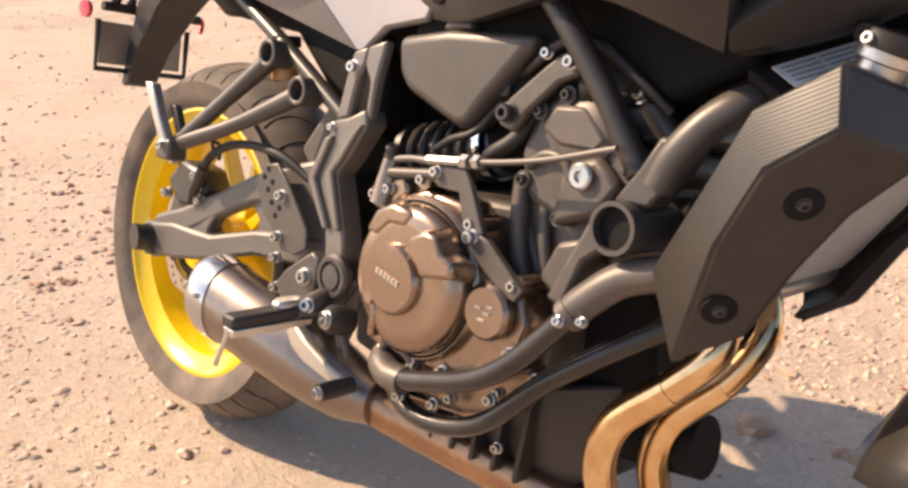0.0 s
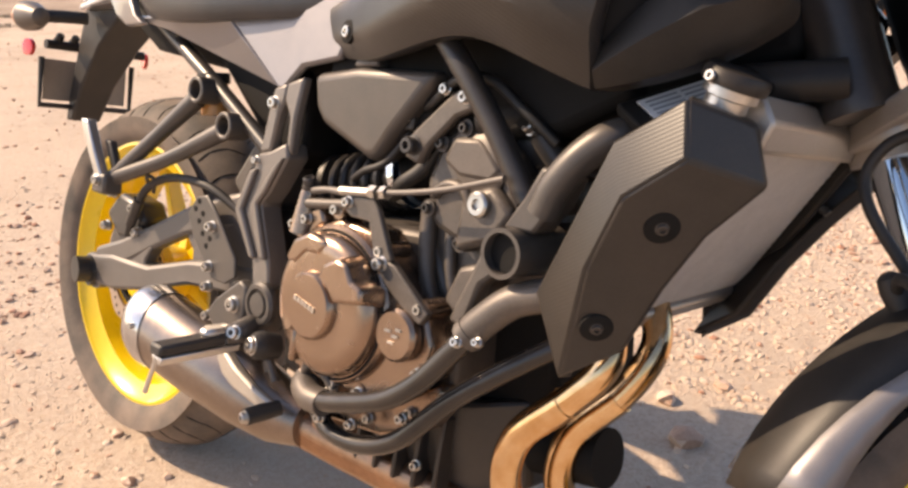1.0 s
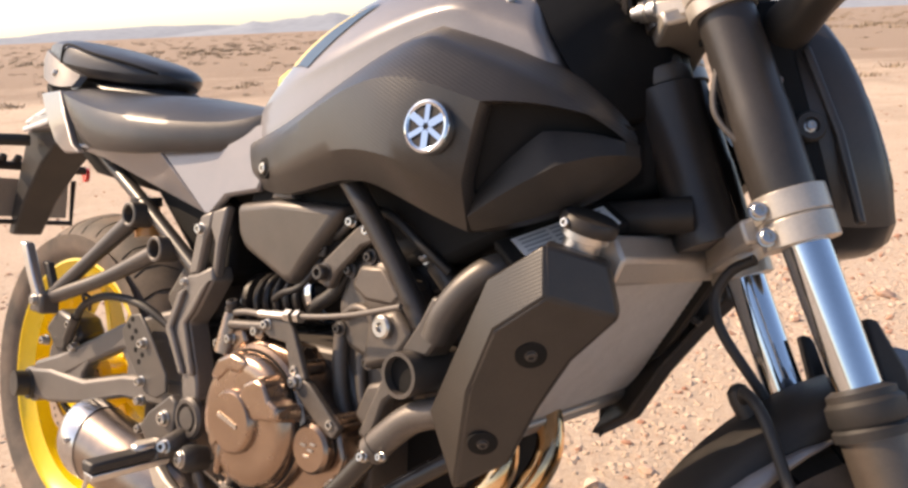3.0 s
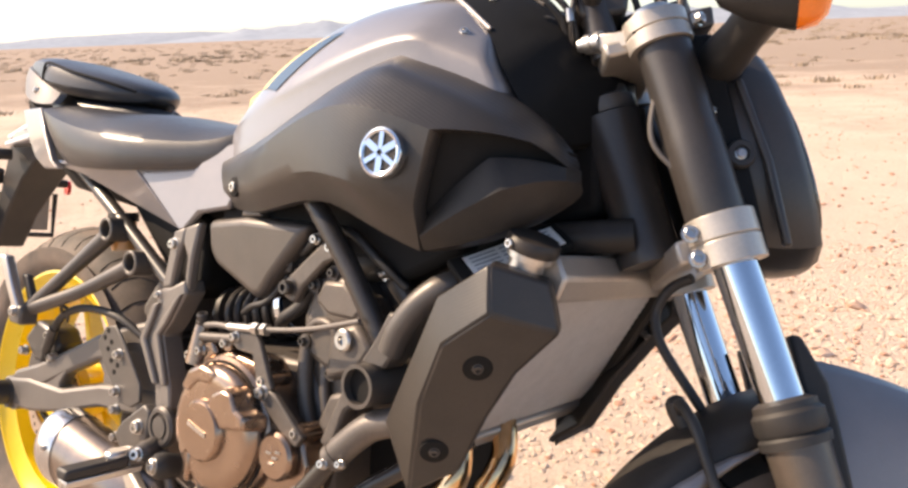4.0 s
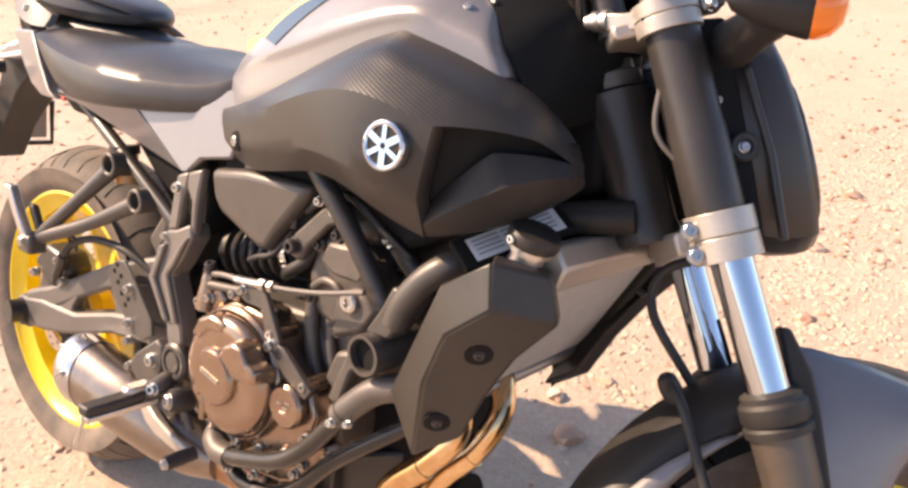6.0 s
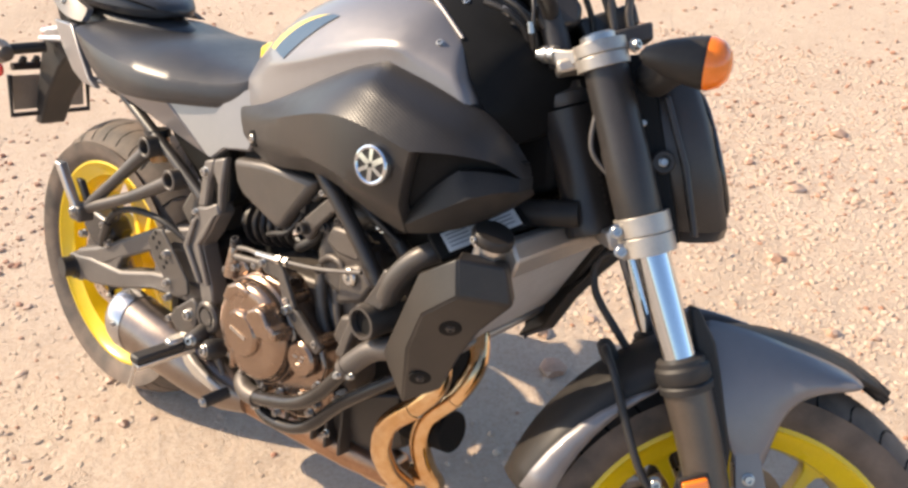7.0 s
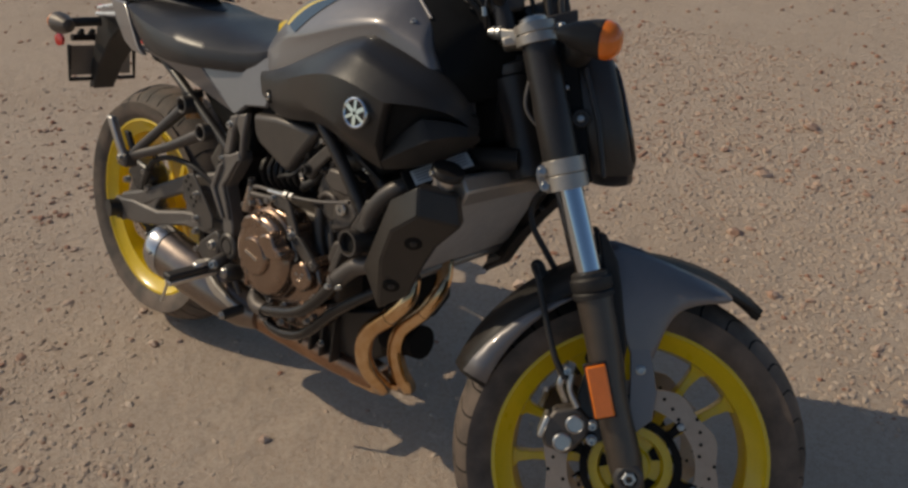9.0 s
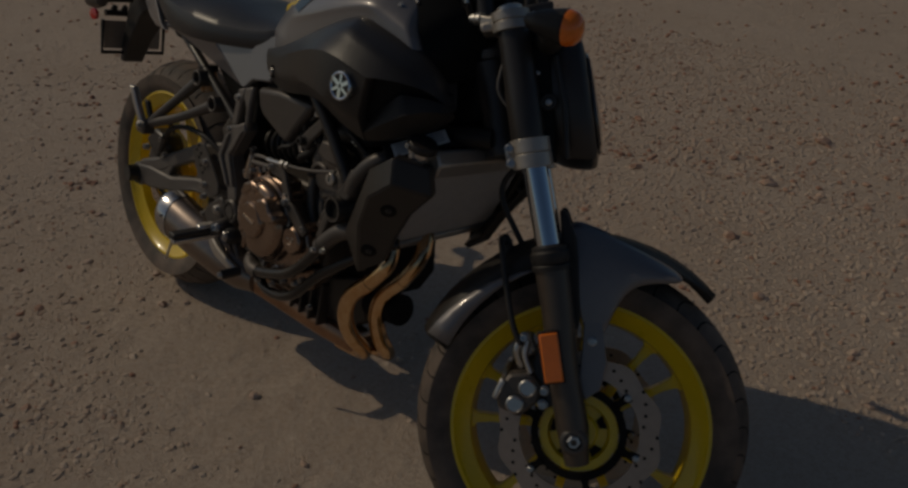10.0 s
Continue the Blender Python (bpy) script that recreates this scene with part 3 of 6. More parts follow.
# deep black stands for the shaded void behind the steering head
part("frame_gusset", prism([(0.93, 0.66), (1.04, 0.74), (1.085, 0.76), (1.075, 0.86), (1.03, 0.89), (0.95, 0.86), (0.88, 0.76)], -0.042, 0.042), M_BLACK, bike, "frame block ahead of the tank, blackened for the shade there", bevel=0.01)
for y in (-0.075, 0.075):
    part("frame_spine", tube([(1.13, y * 0.5, 0.74), (1.04, y, 0.722), (0.92, y * 1.35, 0.69), (0.80, y * 1.7, 0.66)], 0.019, 18), M_PLASTIC, bike, "satin black frame tube")

# ---- front mudguard ----
def arch(rows):
    bm = bmesh.new()
    grid = [[bm.verts.new(p) for p in row] for row in rows]
    for a, b in zip(grid, grid[1:]):
        for k in range(len(a) - 1):
            bm.faces.new((a[k], a[k + 1], b[k + 1], b[k]))
    return bm


def guard_rows():
    rows = []
    n = 22
    for i in range(n + 1):
        f = i / n
        a = radians(37 + (141 - 37) * f)
        width = float(np.interp(f, [0, 0.06, 0.2, 0.45, 0.6, 0.85, 1], [0.012, 0.038, 0.066, 0.074, 0.076, 0.076, 0.066]))
        rad = float(np.interp(f, [0, 0.15, 0.4, 0.55, 0.75, 1], [0.330, 0.338, 0.345, 0.342, 0.334, 0.328]))
        drop = float(np.interp(f, [0, 0.1, 0.3, 0.6, 1], [0.004, 0.015, 0.034, 0.045, 0.055]))
        row = []
        for g, d in ((-1, drop), (-0.94, drop * 0.55), (-0.78, 0.012), (-0.4, 0.001), (0, -0.006), (0.4, 0.001), (0.78, 0.012), (0.94, drop * 0.55), (1, drop)):
            row.append((0.053 + (rad - d) * math.cos(a), g * width, (rad - d) * math.sin(a)))
        rows.append(row)
    return rows


guard = part("front_mudguard", arch(guard_rows()), M_PLASTIC, bike, "matte black front mudguard", xf=FORK, angle=60)
mod = guard.modifiers.new("thick", "SOLIDIFY")
mod.thickness, mod.offset = 0.004, -1
for side in (-1, 1):
    y = side
    rows = []
    # grey side panel of the mudguard: top edge, swell, lower edge
    for (ut, wt), (um, wm), (ul, wl), (uk, wk) in (
        ((0.082, 0.372), (0.080, 0.31), (0.078, 0.245), (0.084, 0.185)),
        ((0.115, 0.356), (0.110, 0.305), (0.108, 0.25), (0.100, 0.150)),
        ((0.150, 0.336), (0.145, 0.298), (0.142, 0.255), (0.124, 0.178)),
        ((0.190, 0.308), (0.185, 0.285), (0.178, 0.262), (0.160, 0.240)),
        ((0.230, 0.280), (0.226, 0.266), (0.220, 0.255), (0.205, 0.248)),
        ((0.262, 0.252), (0.260, 0.247), (0.256, 0.243), (0.245, 0.240))):
        rows.append([(ut, y * 0.056, wt), (um, y * 0.088, wm), (ul, y * 0.092, wl), (uk, y * 0.086, wk)])
    panel = part("mudguard_side_panel", arch(rows), M_GREY, guard, "grey metallic painted side panel", xf=FORK, sub=2, angle=80)
    panel.modifiers.new("thick", "SOLIDIFY").thickness = 0.004
    part("mudguard_stay", prism([(0.072, 0.392), (0.083, 0.388), (0.094, 0.34), (0.092, 0.30), (0.082, 0.20), (0.070, 0.17), (0.064, 0.22), (0.066, 0.30)], y * 0.074, y * 0.094), M_PLASTIC, guard, "matte black stay beside the fork", xf=FORK, bevel=0.004)
    part("mudguard_bracket", prism([(0.088, 0.20), (0.118, 0.19), (0.116, 0.12), (0.10, 0.075), (0.07, 0.06), (0.066, 0.10), (0.078, 0.15)], y * 0.082, y * 0.088), M_GREY, guard, "grey painted lower tab", xf=FORK, bevel=0.002)
    bolt((0.097, y * 0.089, 0.160), 0.008, guard, (0, y, 0), 0.005, xf=FORK)
    # grey blade along the lower rear edge of the mudguard
    rows = []
    for i in range(9):
        f = i / 8
        a = radians(97 + 42 * f)
        top, low = 0.036 - 0.020 * f, 0.040 + 0.020 * f
        rows.append([(0.053 + (0.334 - d) * math.cos(a), y * wv, (0.334 - d) * math.sin(a)) for d, wv in ((top, 0.0765), ((top + low) / 2, 0.0805), (low, 0.0785))])
    blade = part("mudguard_rear_blade", arch(rows), M_GREY, guard, "grey blade on the rear edge", xf=FORK, angle=70)
    blade.modifiers.new("thick", "SOLIDIFY").thickness = 0.003

# ---- headlight and indicators ----
def hl_ring(u, hw, w0, w1):
    wm = (w0 + w1) / 2
    return [(u, -hw * 0.75, w1), (u, 0, w1 + 0.008), (u, hw * 0.75, w1), (u, hw, wm + 0.03), (u, hw * 0.95, wm - 0.03), (u, hw * 0.72, w0), (u, 0, w0 - 0.004), (u, -hw * 0.72, w0), (u, -hw * 0.95, wm - 0.03), (u, -hw, wm + 0.03)]


hl = part("headlight", loft([hl_ring(0.058, 0.070, 0.50, 0.672), hl_ring(0.068, 0.092, 0.475, 0.705), hl_ring(0.105, 0.099, 0.458, 0.718), hl_ring(0.138, 0.095, 0.454, 0.704), hl_ring(0.154, 0.086, 0.454, 0.682)]), M_SATIN, bike, "matte black headlight shell with a clear lens", xf=FORK, sub=1)
M_LENS = material("clear_lens", (0.035, 0.034, 0.033), 0.12, 0.0, 0.03, 60, coat=0.8)
part("lens", loft([hl_ring(0.146, 0.080, 0.466, 0.668), hl_ring(0.158, 0.070, 0.480, 0.650), hl_ring(0.162, 0.04, 0.52, 0.61)]), M_LENS, hl, "clear headlight lens", xf=FORK, sub=1)
part("trim_rib", prism([(0.092, 0.475), (0.100, 0.472), (0.108, 0.56), (0.104, 0.65), (0.096, 0.65), (0.099, 0.56)], -0.099, -0.088), M_SATIN, hl, xf=FORK, bevel=0.003)
part("headlight_bracket", prism([(0.045, 0.48), (0.078, 0.47), (0.085, 0.56), (0.090, 0.65), (0.092, 0.705), (0.052, 0.712), (0.048, 0.58)], -0.094, -0.084), M_PANEL, hl, "satin black side bracket", xf=FORK, bevel=0.004)
part("bolt_seat", lathe([(0, 0.0), (0.014, 0.0), (0.015, 0.006), (0.013, 0.009), (0.008, 0.009), (0.008, 0.006), (0, 0.006)], (0.078, -0.094, 0.573), (0, -1, 0), 20, closed=False), M_RUBBER, hl, xf=FORK)
bolt((0.078, -0.100, 0.573), 0.006, hl, (0, -1, 0), 0.004, xf=FORK)
bolt((0.066, -0.094, 0.625), 0.004, hl, (0, -1, 0), 0.004, xf=FORK)
bolt((0.066, -0.094, 0.50), 0.004, hl, (0, -1, 0), 0.004, xf=FORK)
for side in (-1, 1):
    ind = part("front_indicator", lathe([(0, -0.068), (0.010, -0.061), (0.020, -0.038), (0.026, -0.014), (0.0285, 0.0), (0.029, 0.004), (0.028, 0.007), (0, 0.007)], (0.118, side * 0.224, 0.670), (0.88, side * 0.28, -0.385), 28, closed=False), M_PLASTIC, bike, "black indicator with an orange lens", xf=FORK)
    part("lens", lathe([(0.0284, 0.005), (0.0284, 0.011), (0.0245, 0.022), (0.015, 0.030), (0, 0.033)], (0.118, side * 0.224, 0.670), (0.88, side * 0.28, -0.385), 28, closed=False), M_ORANGE, ind, "orange lens", xf=FORK)
    part("stalk", tube([(0.092, side * 0.09, 0.676), (0.098, side * 0.145, 0.676), (0.102, side * 0.210, 0.676)], [0.025, 0.021, 0.022], 18), M_RUBBER, ind, "black rubber stalk", xf=FORK)

# ---- brakes at the front ----
for side in (-1, 1):
    cal = part("front_caliper", loft([[(u, side * y, w) for u, w in ((-0.078, 0.100), (-0.050, 0.122), (-0.012, 0.120), (0.004, 0.092), (-0.010, 0.066), (-0.045, 0.044), (-0.080, 0.066))] for y in (0.058, 0.064, 0.090, 0.096)]), M_CAST, bike, "grey brake caliper with two silver round caps", xf=FORK, bevel=0.006)
    part("caliper_bridge", prism([(-0.088, 0.085), (-0.066, 0.118), (-0.058, 0.112), (-0.078, 0.080)], side * 0.056, side * 0.100), M_ALU, cal, xf=FORK, bevel=0.004)
    part("caliper_arm", tube([(-0.012, side * 0.092, 0.175), (-0.020, side * 0.094, 0.15), (-0.014, side * 0.092, 0.12)], [0.007, 0.005, 0.007], 12), M_ALU, cal, xf=FORK)
    for u, w in ((-0.023, 0.095), (-0.049, 0.070)):
        part("piston_cap", lathe([(0, 0), (0.0155, 0), (0.0155, 0.008), (0.013, 0.010), (0.012, 0.008), (0, 0.008)], (u, side * 0.098, w), (0, side, 0), 24, closed=False), M_STEEL, cal, xf=FORK)
    for u, w in ((0.004, 0.086), (-0.018, 0.182), (-0.002, 0.062)):
        bolt((u, side * 0.094, w), 0.009, cal, (0, side, 0), 0.008, xf=FORK)
    part("caliper_bracket", prism([(-0.03, 0.10), (0.02, 0.19), (0.032, 0.19), (0.035, 0.06), (0.0, 0.05)], side * 0.070, side * 0.084), M_SATIN, cal, xf=FORK, bevel=0.003)
    part("banjo", tube([(-0.018, side * 0.088, 0.182), (-0.034, side * 0.088, 0.16), (-0.03, side * 0.08, 0.13)], 0.007, 10), M_STEEL, cal, xf=FORK)
    part("side_reflector", box(0.010, 0.042, side * 0.126, side * 0.136, 0.106, 0.190), M_ORANGE, leg_right if side < 0 else leg_left, "orange rectangular side reflector", xf=FORK, bevel=0.003)
    part("reflector_frame", box(0.007, 0.045, side * 0.120, side * 0.128, 0.102, 0.194), M_PLASTIC, leg_right if side < 0 else leg_left, xf=FORK, bevel=0.002)
part("brake_hose", tube([(0.015, -0.030, 0.472), (-0.006, -0.012, 0.468), (-0.024, 0.0, 0.450), (-0.030, 0.0, 0.426), (-0.026, 0.0, 0.400), (-0.015, 0.0, 0.365), (0.0, 0.0, 0.318)], 0.0055, 12), M_RUBBER, bike, "black rubber brake hose", xf=FORK)
part("brake_hose", tube([(-0.032, -0.010, 0.335), (-0.037, -0.045, 0.352), (-0.036, -0.080, 0.325), (-0.036, -0.092, 0.254), (-0.033, -0.097, 0.203), (-0.024, -0.098, 0.170)], 0.0055, 12), M_RUBBER, bike, "black rubber brake hose", xf=FORK)
part("hose_union", lathe([(0, -0.03), (0.011, -0.03), (0.012, 0.004), (0.010, 0.014), (0.005, 0.018), (0, 0.018)], (-0.033, -0.015, 0.342), (-0.2, -0.1, 0.97), 18, closed=False), M_RUBBER, guard, "black hose union on the mudguard", xf=FORK)
part("sensor_cable", tube([(0.022, -0.095, 0.695), (0.0166, -0.100, 0.6625), (-0.0013, -0.100, 0.6197), (-0.001, -0.100, 0.5956), (0.0137, -0.100, 0.5675), (0.022, -0.098, 0.55)], 0.0030, 8), M_SWING, bike, "grey cable", xf=FORK)
for k, (dv, du) in enumerate(((0.0, 0.0), (0.012, -0.02), (0.022, 0.012))):
    part("control_cable", tube([(0.05 + du, -0.04 + dv, 0.70), (0.06 + du, -0.05 + dv, 0.78), (0.03 + du, -0.09 + dv, 0.90), (-0.03, -0.16, 0.92), (-0.07, -0.24, 0.89)], 0.004, 8), M_RUBBER, bike, "black control cable", xf=FORK)

# ---- cables and clamps round the handlebar ----
barclamp = part("handlebar_clamp", loft([[(u, y, w) for u, w in ((-0.028, 0.768), (0.022, 0.764), (0.030, 0.785), (0.018, 0.812), (-0.016, 0.816), (-0.032, 0.792))] for y in (-0.062, -0.055, 0.055, 0.062)]), M_SATIN, bike, "satin black handlebar clamp", xf=FORK, bevel=0.006)
for u in (-0.022, 0.018):
    bolt((u, -0.05, 0.811), 0.008, barclamp, (0, 0, 1), 0.006, xf=FORK)
ign = part("ignition_switch", lathe([(0, 0.70), (0.022, 0.70), (0.022, 0.752), (0.019, 0.760), (0, 0.760)], (-0.045, 0, 0), (0, 0, 1), 24, closed=False), M_PLASTIC, bike, "black ignition switch by the top clamp", xf=FORK)
part("key_ring", lathe([(0.013, 0.760), (0.016, 0.760), (0.016, 0.764), (0.013, 0.764)], (-0.045, 0, 0), (0, 0, 1), 20), M_STEEL, ign, xf=FORK)
for pts, r, mat in ((((-0.088, -0.050, 0.822), (-0.074, -0.055, 0.812), (-0.058, -0.058, 0.796), (-0.046, -0.050, 0.772), (-0.044, -0.03, 0.74)), 0.0042, M_RUBBER),
                    (((-0.070, -0.040, 0.836), (-0.060, -0.050, 0.818), (-0.046, -0.056, 0.800), (-0.036, -0.052, 0.775), (-0.036, -0.04, 0.74)), 0.0036, M_RUBBER),
                    (((-0.040, -0.020, 0.850), (-0.028, -0.052, 0.826), (-0.030, -0.064, 0.795), (-0.040, -0.056, 0.765), (-0.042, -0.03, 0.73)), 0.0032, M_SATIN),
                    (((-0.080, -0.02, 0.800), (-0.066, -0.032, 0.792), (-0.052, -0.036, 0.780), (-0.046, -0.030, 0.755)), 0.005, M_RUBBER),
                    (((0.062, -0.048, 0.735), (0.064, -0.050, 0.770), (0.066, -0.052, 0.81), (0.060, -0.06, 0.88)), 0.0058, M_LEG),
                    (((0.083, -0.048, 0.735), (0.084, -0.050, 0.762), (0.095, -0.052, 0.80), (0.098, -0.06, 0.87)), 0.0058, M_LEG)):
    part("wiring_cable", tube(pts, r, 10), mat, bike, "cable behind the top clamp", xf=FORK)
part("cable_ferrule", tube([(-0.040, -0.060, 0.768), (-0.038, -0.062, 0.782)], 0.0045, 12, smooth=0), M_STEEL, bike, "bright steel cable end", xf=FORK)
part("cable_ferrule", tube([(-0.060, -0.057, 0.798), (-0.068, -0.056, 0.808)], 0.0048, 12, smooth=0), M_CLAMP, bike, "bright steel cable end", xf=FORK)
part("hose_joint", loft([[(u, y, w) for u, w in ((0.050, 0.722), (0.104, 0.722), (0.108, 0.745), (0.048, 0.745))] for y in (-0.072, -0.035)]), M_SATIN, bike, "black hose joint beside the top clamp", xf=FORK, bevel=0.004)

# ---- tank and its covers ----
def tank_ring(x, zt, a, b, s, e, zb):
    """Half section: crown, crown side, shoulder, crease, hollow below the crease, lower edge."""
    return mirrored(x, [(0, zt), a, b, s, (s[0] - 0.0035, s[1] - 0.016), e, (e[0] * 0.8, zb), (0, zb)])


TANK = [
    (0.505, 0.835, (0.05, 0.832), (0.088, 0.812), (0.105, 0.79), (0.118, 0.752), 0.74),
    (0.53, 0.885, (0.055, 0.878), (0.095, 0.848), (0.116, 0.815), (0.126, 0.755), 0.74),
    (0.60, 0.945, (0.065, 0.936), (0.113, 0.897), (0.138, 0.850), (0.146, 0.77), 0.74),
    (0.70, 0.985, (0.075, 0.975), (0.128, 0.938), (0.160, 0.872), (0.162, 0.80), 0.75),
    (0.80, 1.005, (0.085, 0.995), (0.138, 0.962), (0.174, 0.905), (0.171, 0.84), 0.76),
    (0.90, 1.008, (0.088, 0.997), (0.143, 0.966), (0.179, 0.930), (0.177, 0.87), 0.76),
    (0.93, 1.000, (0.087, 0.988), (0.142, 0.957), (0.174, 0.924), (0.174, 0.865), 0.76),
    (1.01, 0.972, (0.083, 0.960), (0.136, 0.932), (0.163, 0.905), (0.160, 0.856), 0.76),
    (1.014, 0.971, (0.083, 0.959), (0.136, 0.931), (0.1625, 0.904), (0.1595, 0.855), 0.76)]
# the front end is cut on a slant along the black panel
rings = [tank_ring(*row) for row in TANK]
for ring in rings[-2:]:
    ring[:] = [(x + 0.022 - 0.75 * max(0, z - 0.86), y, z) for x, y, z in ring]
bm = loft(rings)
bm.verts.ensure_lookup_table()
layer = bm.edges.layers.float.new("crease_edge")
per = len(bm.verts) // len(TANK)
bm.verts.index_update()
for e in bm.edges:
    i, j = sorted(v.index for v in e.verts)
    if i % per == j % per and i % per in (3, per - 3) and 1 < i // per < 6:
        e[layer] = 0.75
tank = part("fuel_tank", bm, M_GREY, bike, "grey metallic painted fuel tank cover", sub=2, angle=75)
for s in (-1, 1):
    part("front_tank_panel", sheet([
        [(0.815, s * 0.060, 1.012), (0.812, s * 0.078, 1.008), (0.835, s * 0.086, 1.002)],
        [(0.90, s * 0.060, 1.016), (0.900, s * 0.092, 1.000), (0.905, s * 0.102, 0.987)],
        [(0.97, s * 0.060, 1.000), (0.970, s * 0.098, 0.966), (0.972, s * 0.120, 0.944)],
        [(1.035, s * 0.050, 0.965), (1.026, s * 0.098, 0.930), (1.006, s * 0.143, 0.901)],
        [(1.075, s * 0.030, 0.920), (1.062, s * 0.068, 0.880), (1.036, s * 0.142, 0.862)],
        [(1.085, s * 0.015, 0.870), (1.070, s * 0.040, 0.835), (1.050, s * 0.100, 0.820)]], -s * 0.03), M_PANEL, tank, "matte black front tank panel", sub=2)
    part("tank_pinstripe", tube([(0.825, s * 0.083, 1.004), (0.86, s * 0.092, 0.998), (0.905, s * 0.103, 0.986), (0.971, s * 0.119, 0.945)], 0.0030, 8), M_GREY, tank, "pale edge line")
    # colour graphic on the rear shoulder
    lines = [[Vector(p) for p in q] for q in (((0.592, 0.121, 0.878), (0.634, 0.113, 0.918), (0.726, 0.127, 0.946)), ((0.612, 0.129, 0.877), (0.658, 0.124, 0.919), (0.732, 0.128, 0.947)), ((0.658, 0.146, 0.869), (0.702, 0.143, 0.909), (0.758, 0.135, 0.947)))]
    for name, mat, i in (("yellow_stripe", M_YELLOW, 0), ("blue_stripe", M_BLUE, 1)):
        bm = bmesh.new()
        old = None
        for k in range(13):
            t = k / 12
            ends = [(1 - t) ** 2 * q[0] + 2 * t * (1 - t) * (2 * q[1] - 0.5 * (q[0] + q[2])) + t * t * q[2] for q in lines[i:i + 2]]
            row = [bm.verts.new((p.x, s * p.y, p.z)) for p in (ends[0].lerp(ends[1], g / 4) for g in range(5))]
            if old:
                for g in range(4):
                    bm.faces.new((old[g], row[g], row[g + 1], old[g + 1]))
            old = row
        st = part(name, bm, mat, tank, "painted graphic stripe")
        w = st.modifiers.new("wrap", "SHRINKWRAP")
        w.target, w.offset, w.wrap_method, w.wrap_mode = tank, 0.0015, "NEAREST_SURFACEPOINT", "ABOVE_SURFACE"
bolt((0.955, -0.1435, 0.937), 0.006, tank, (0.2, -0.7, 0.68), 0.004)
bolt((0.9425, -0.082, 0.986), 0.006, tank, (0.1, -0.6, 0.78), 0.004)
part("yellow_seat_mark", sheet([[(0.530, -0.088, 0.866), (0.540, -0.098, 0.846)], [(0.552, -0.092, 0.876), (0.562, -0.104, 0.855)], [(0.574, -0.098, 0.880), (0.582, -0.110, 0.858)]], 0.03), M_YELLOW, tank, "yellow mark at the seat joint", bevel=0.003)


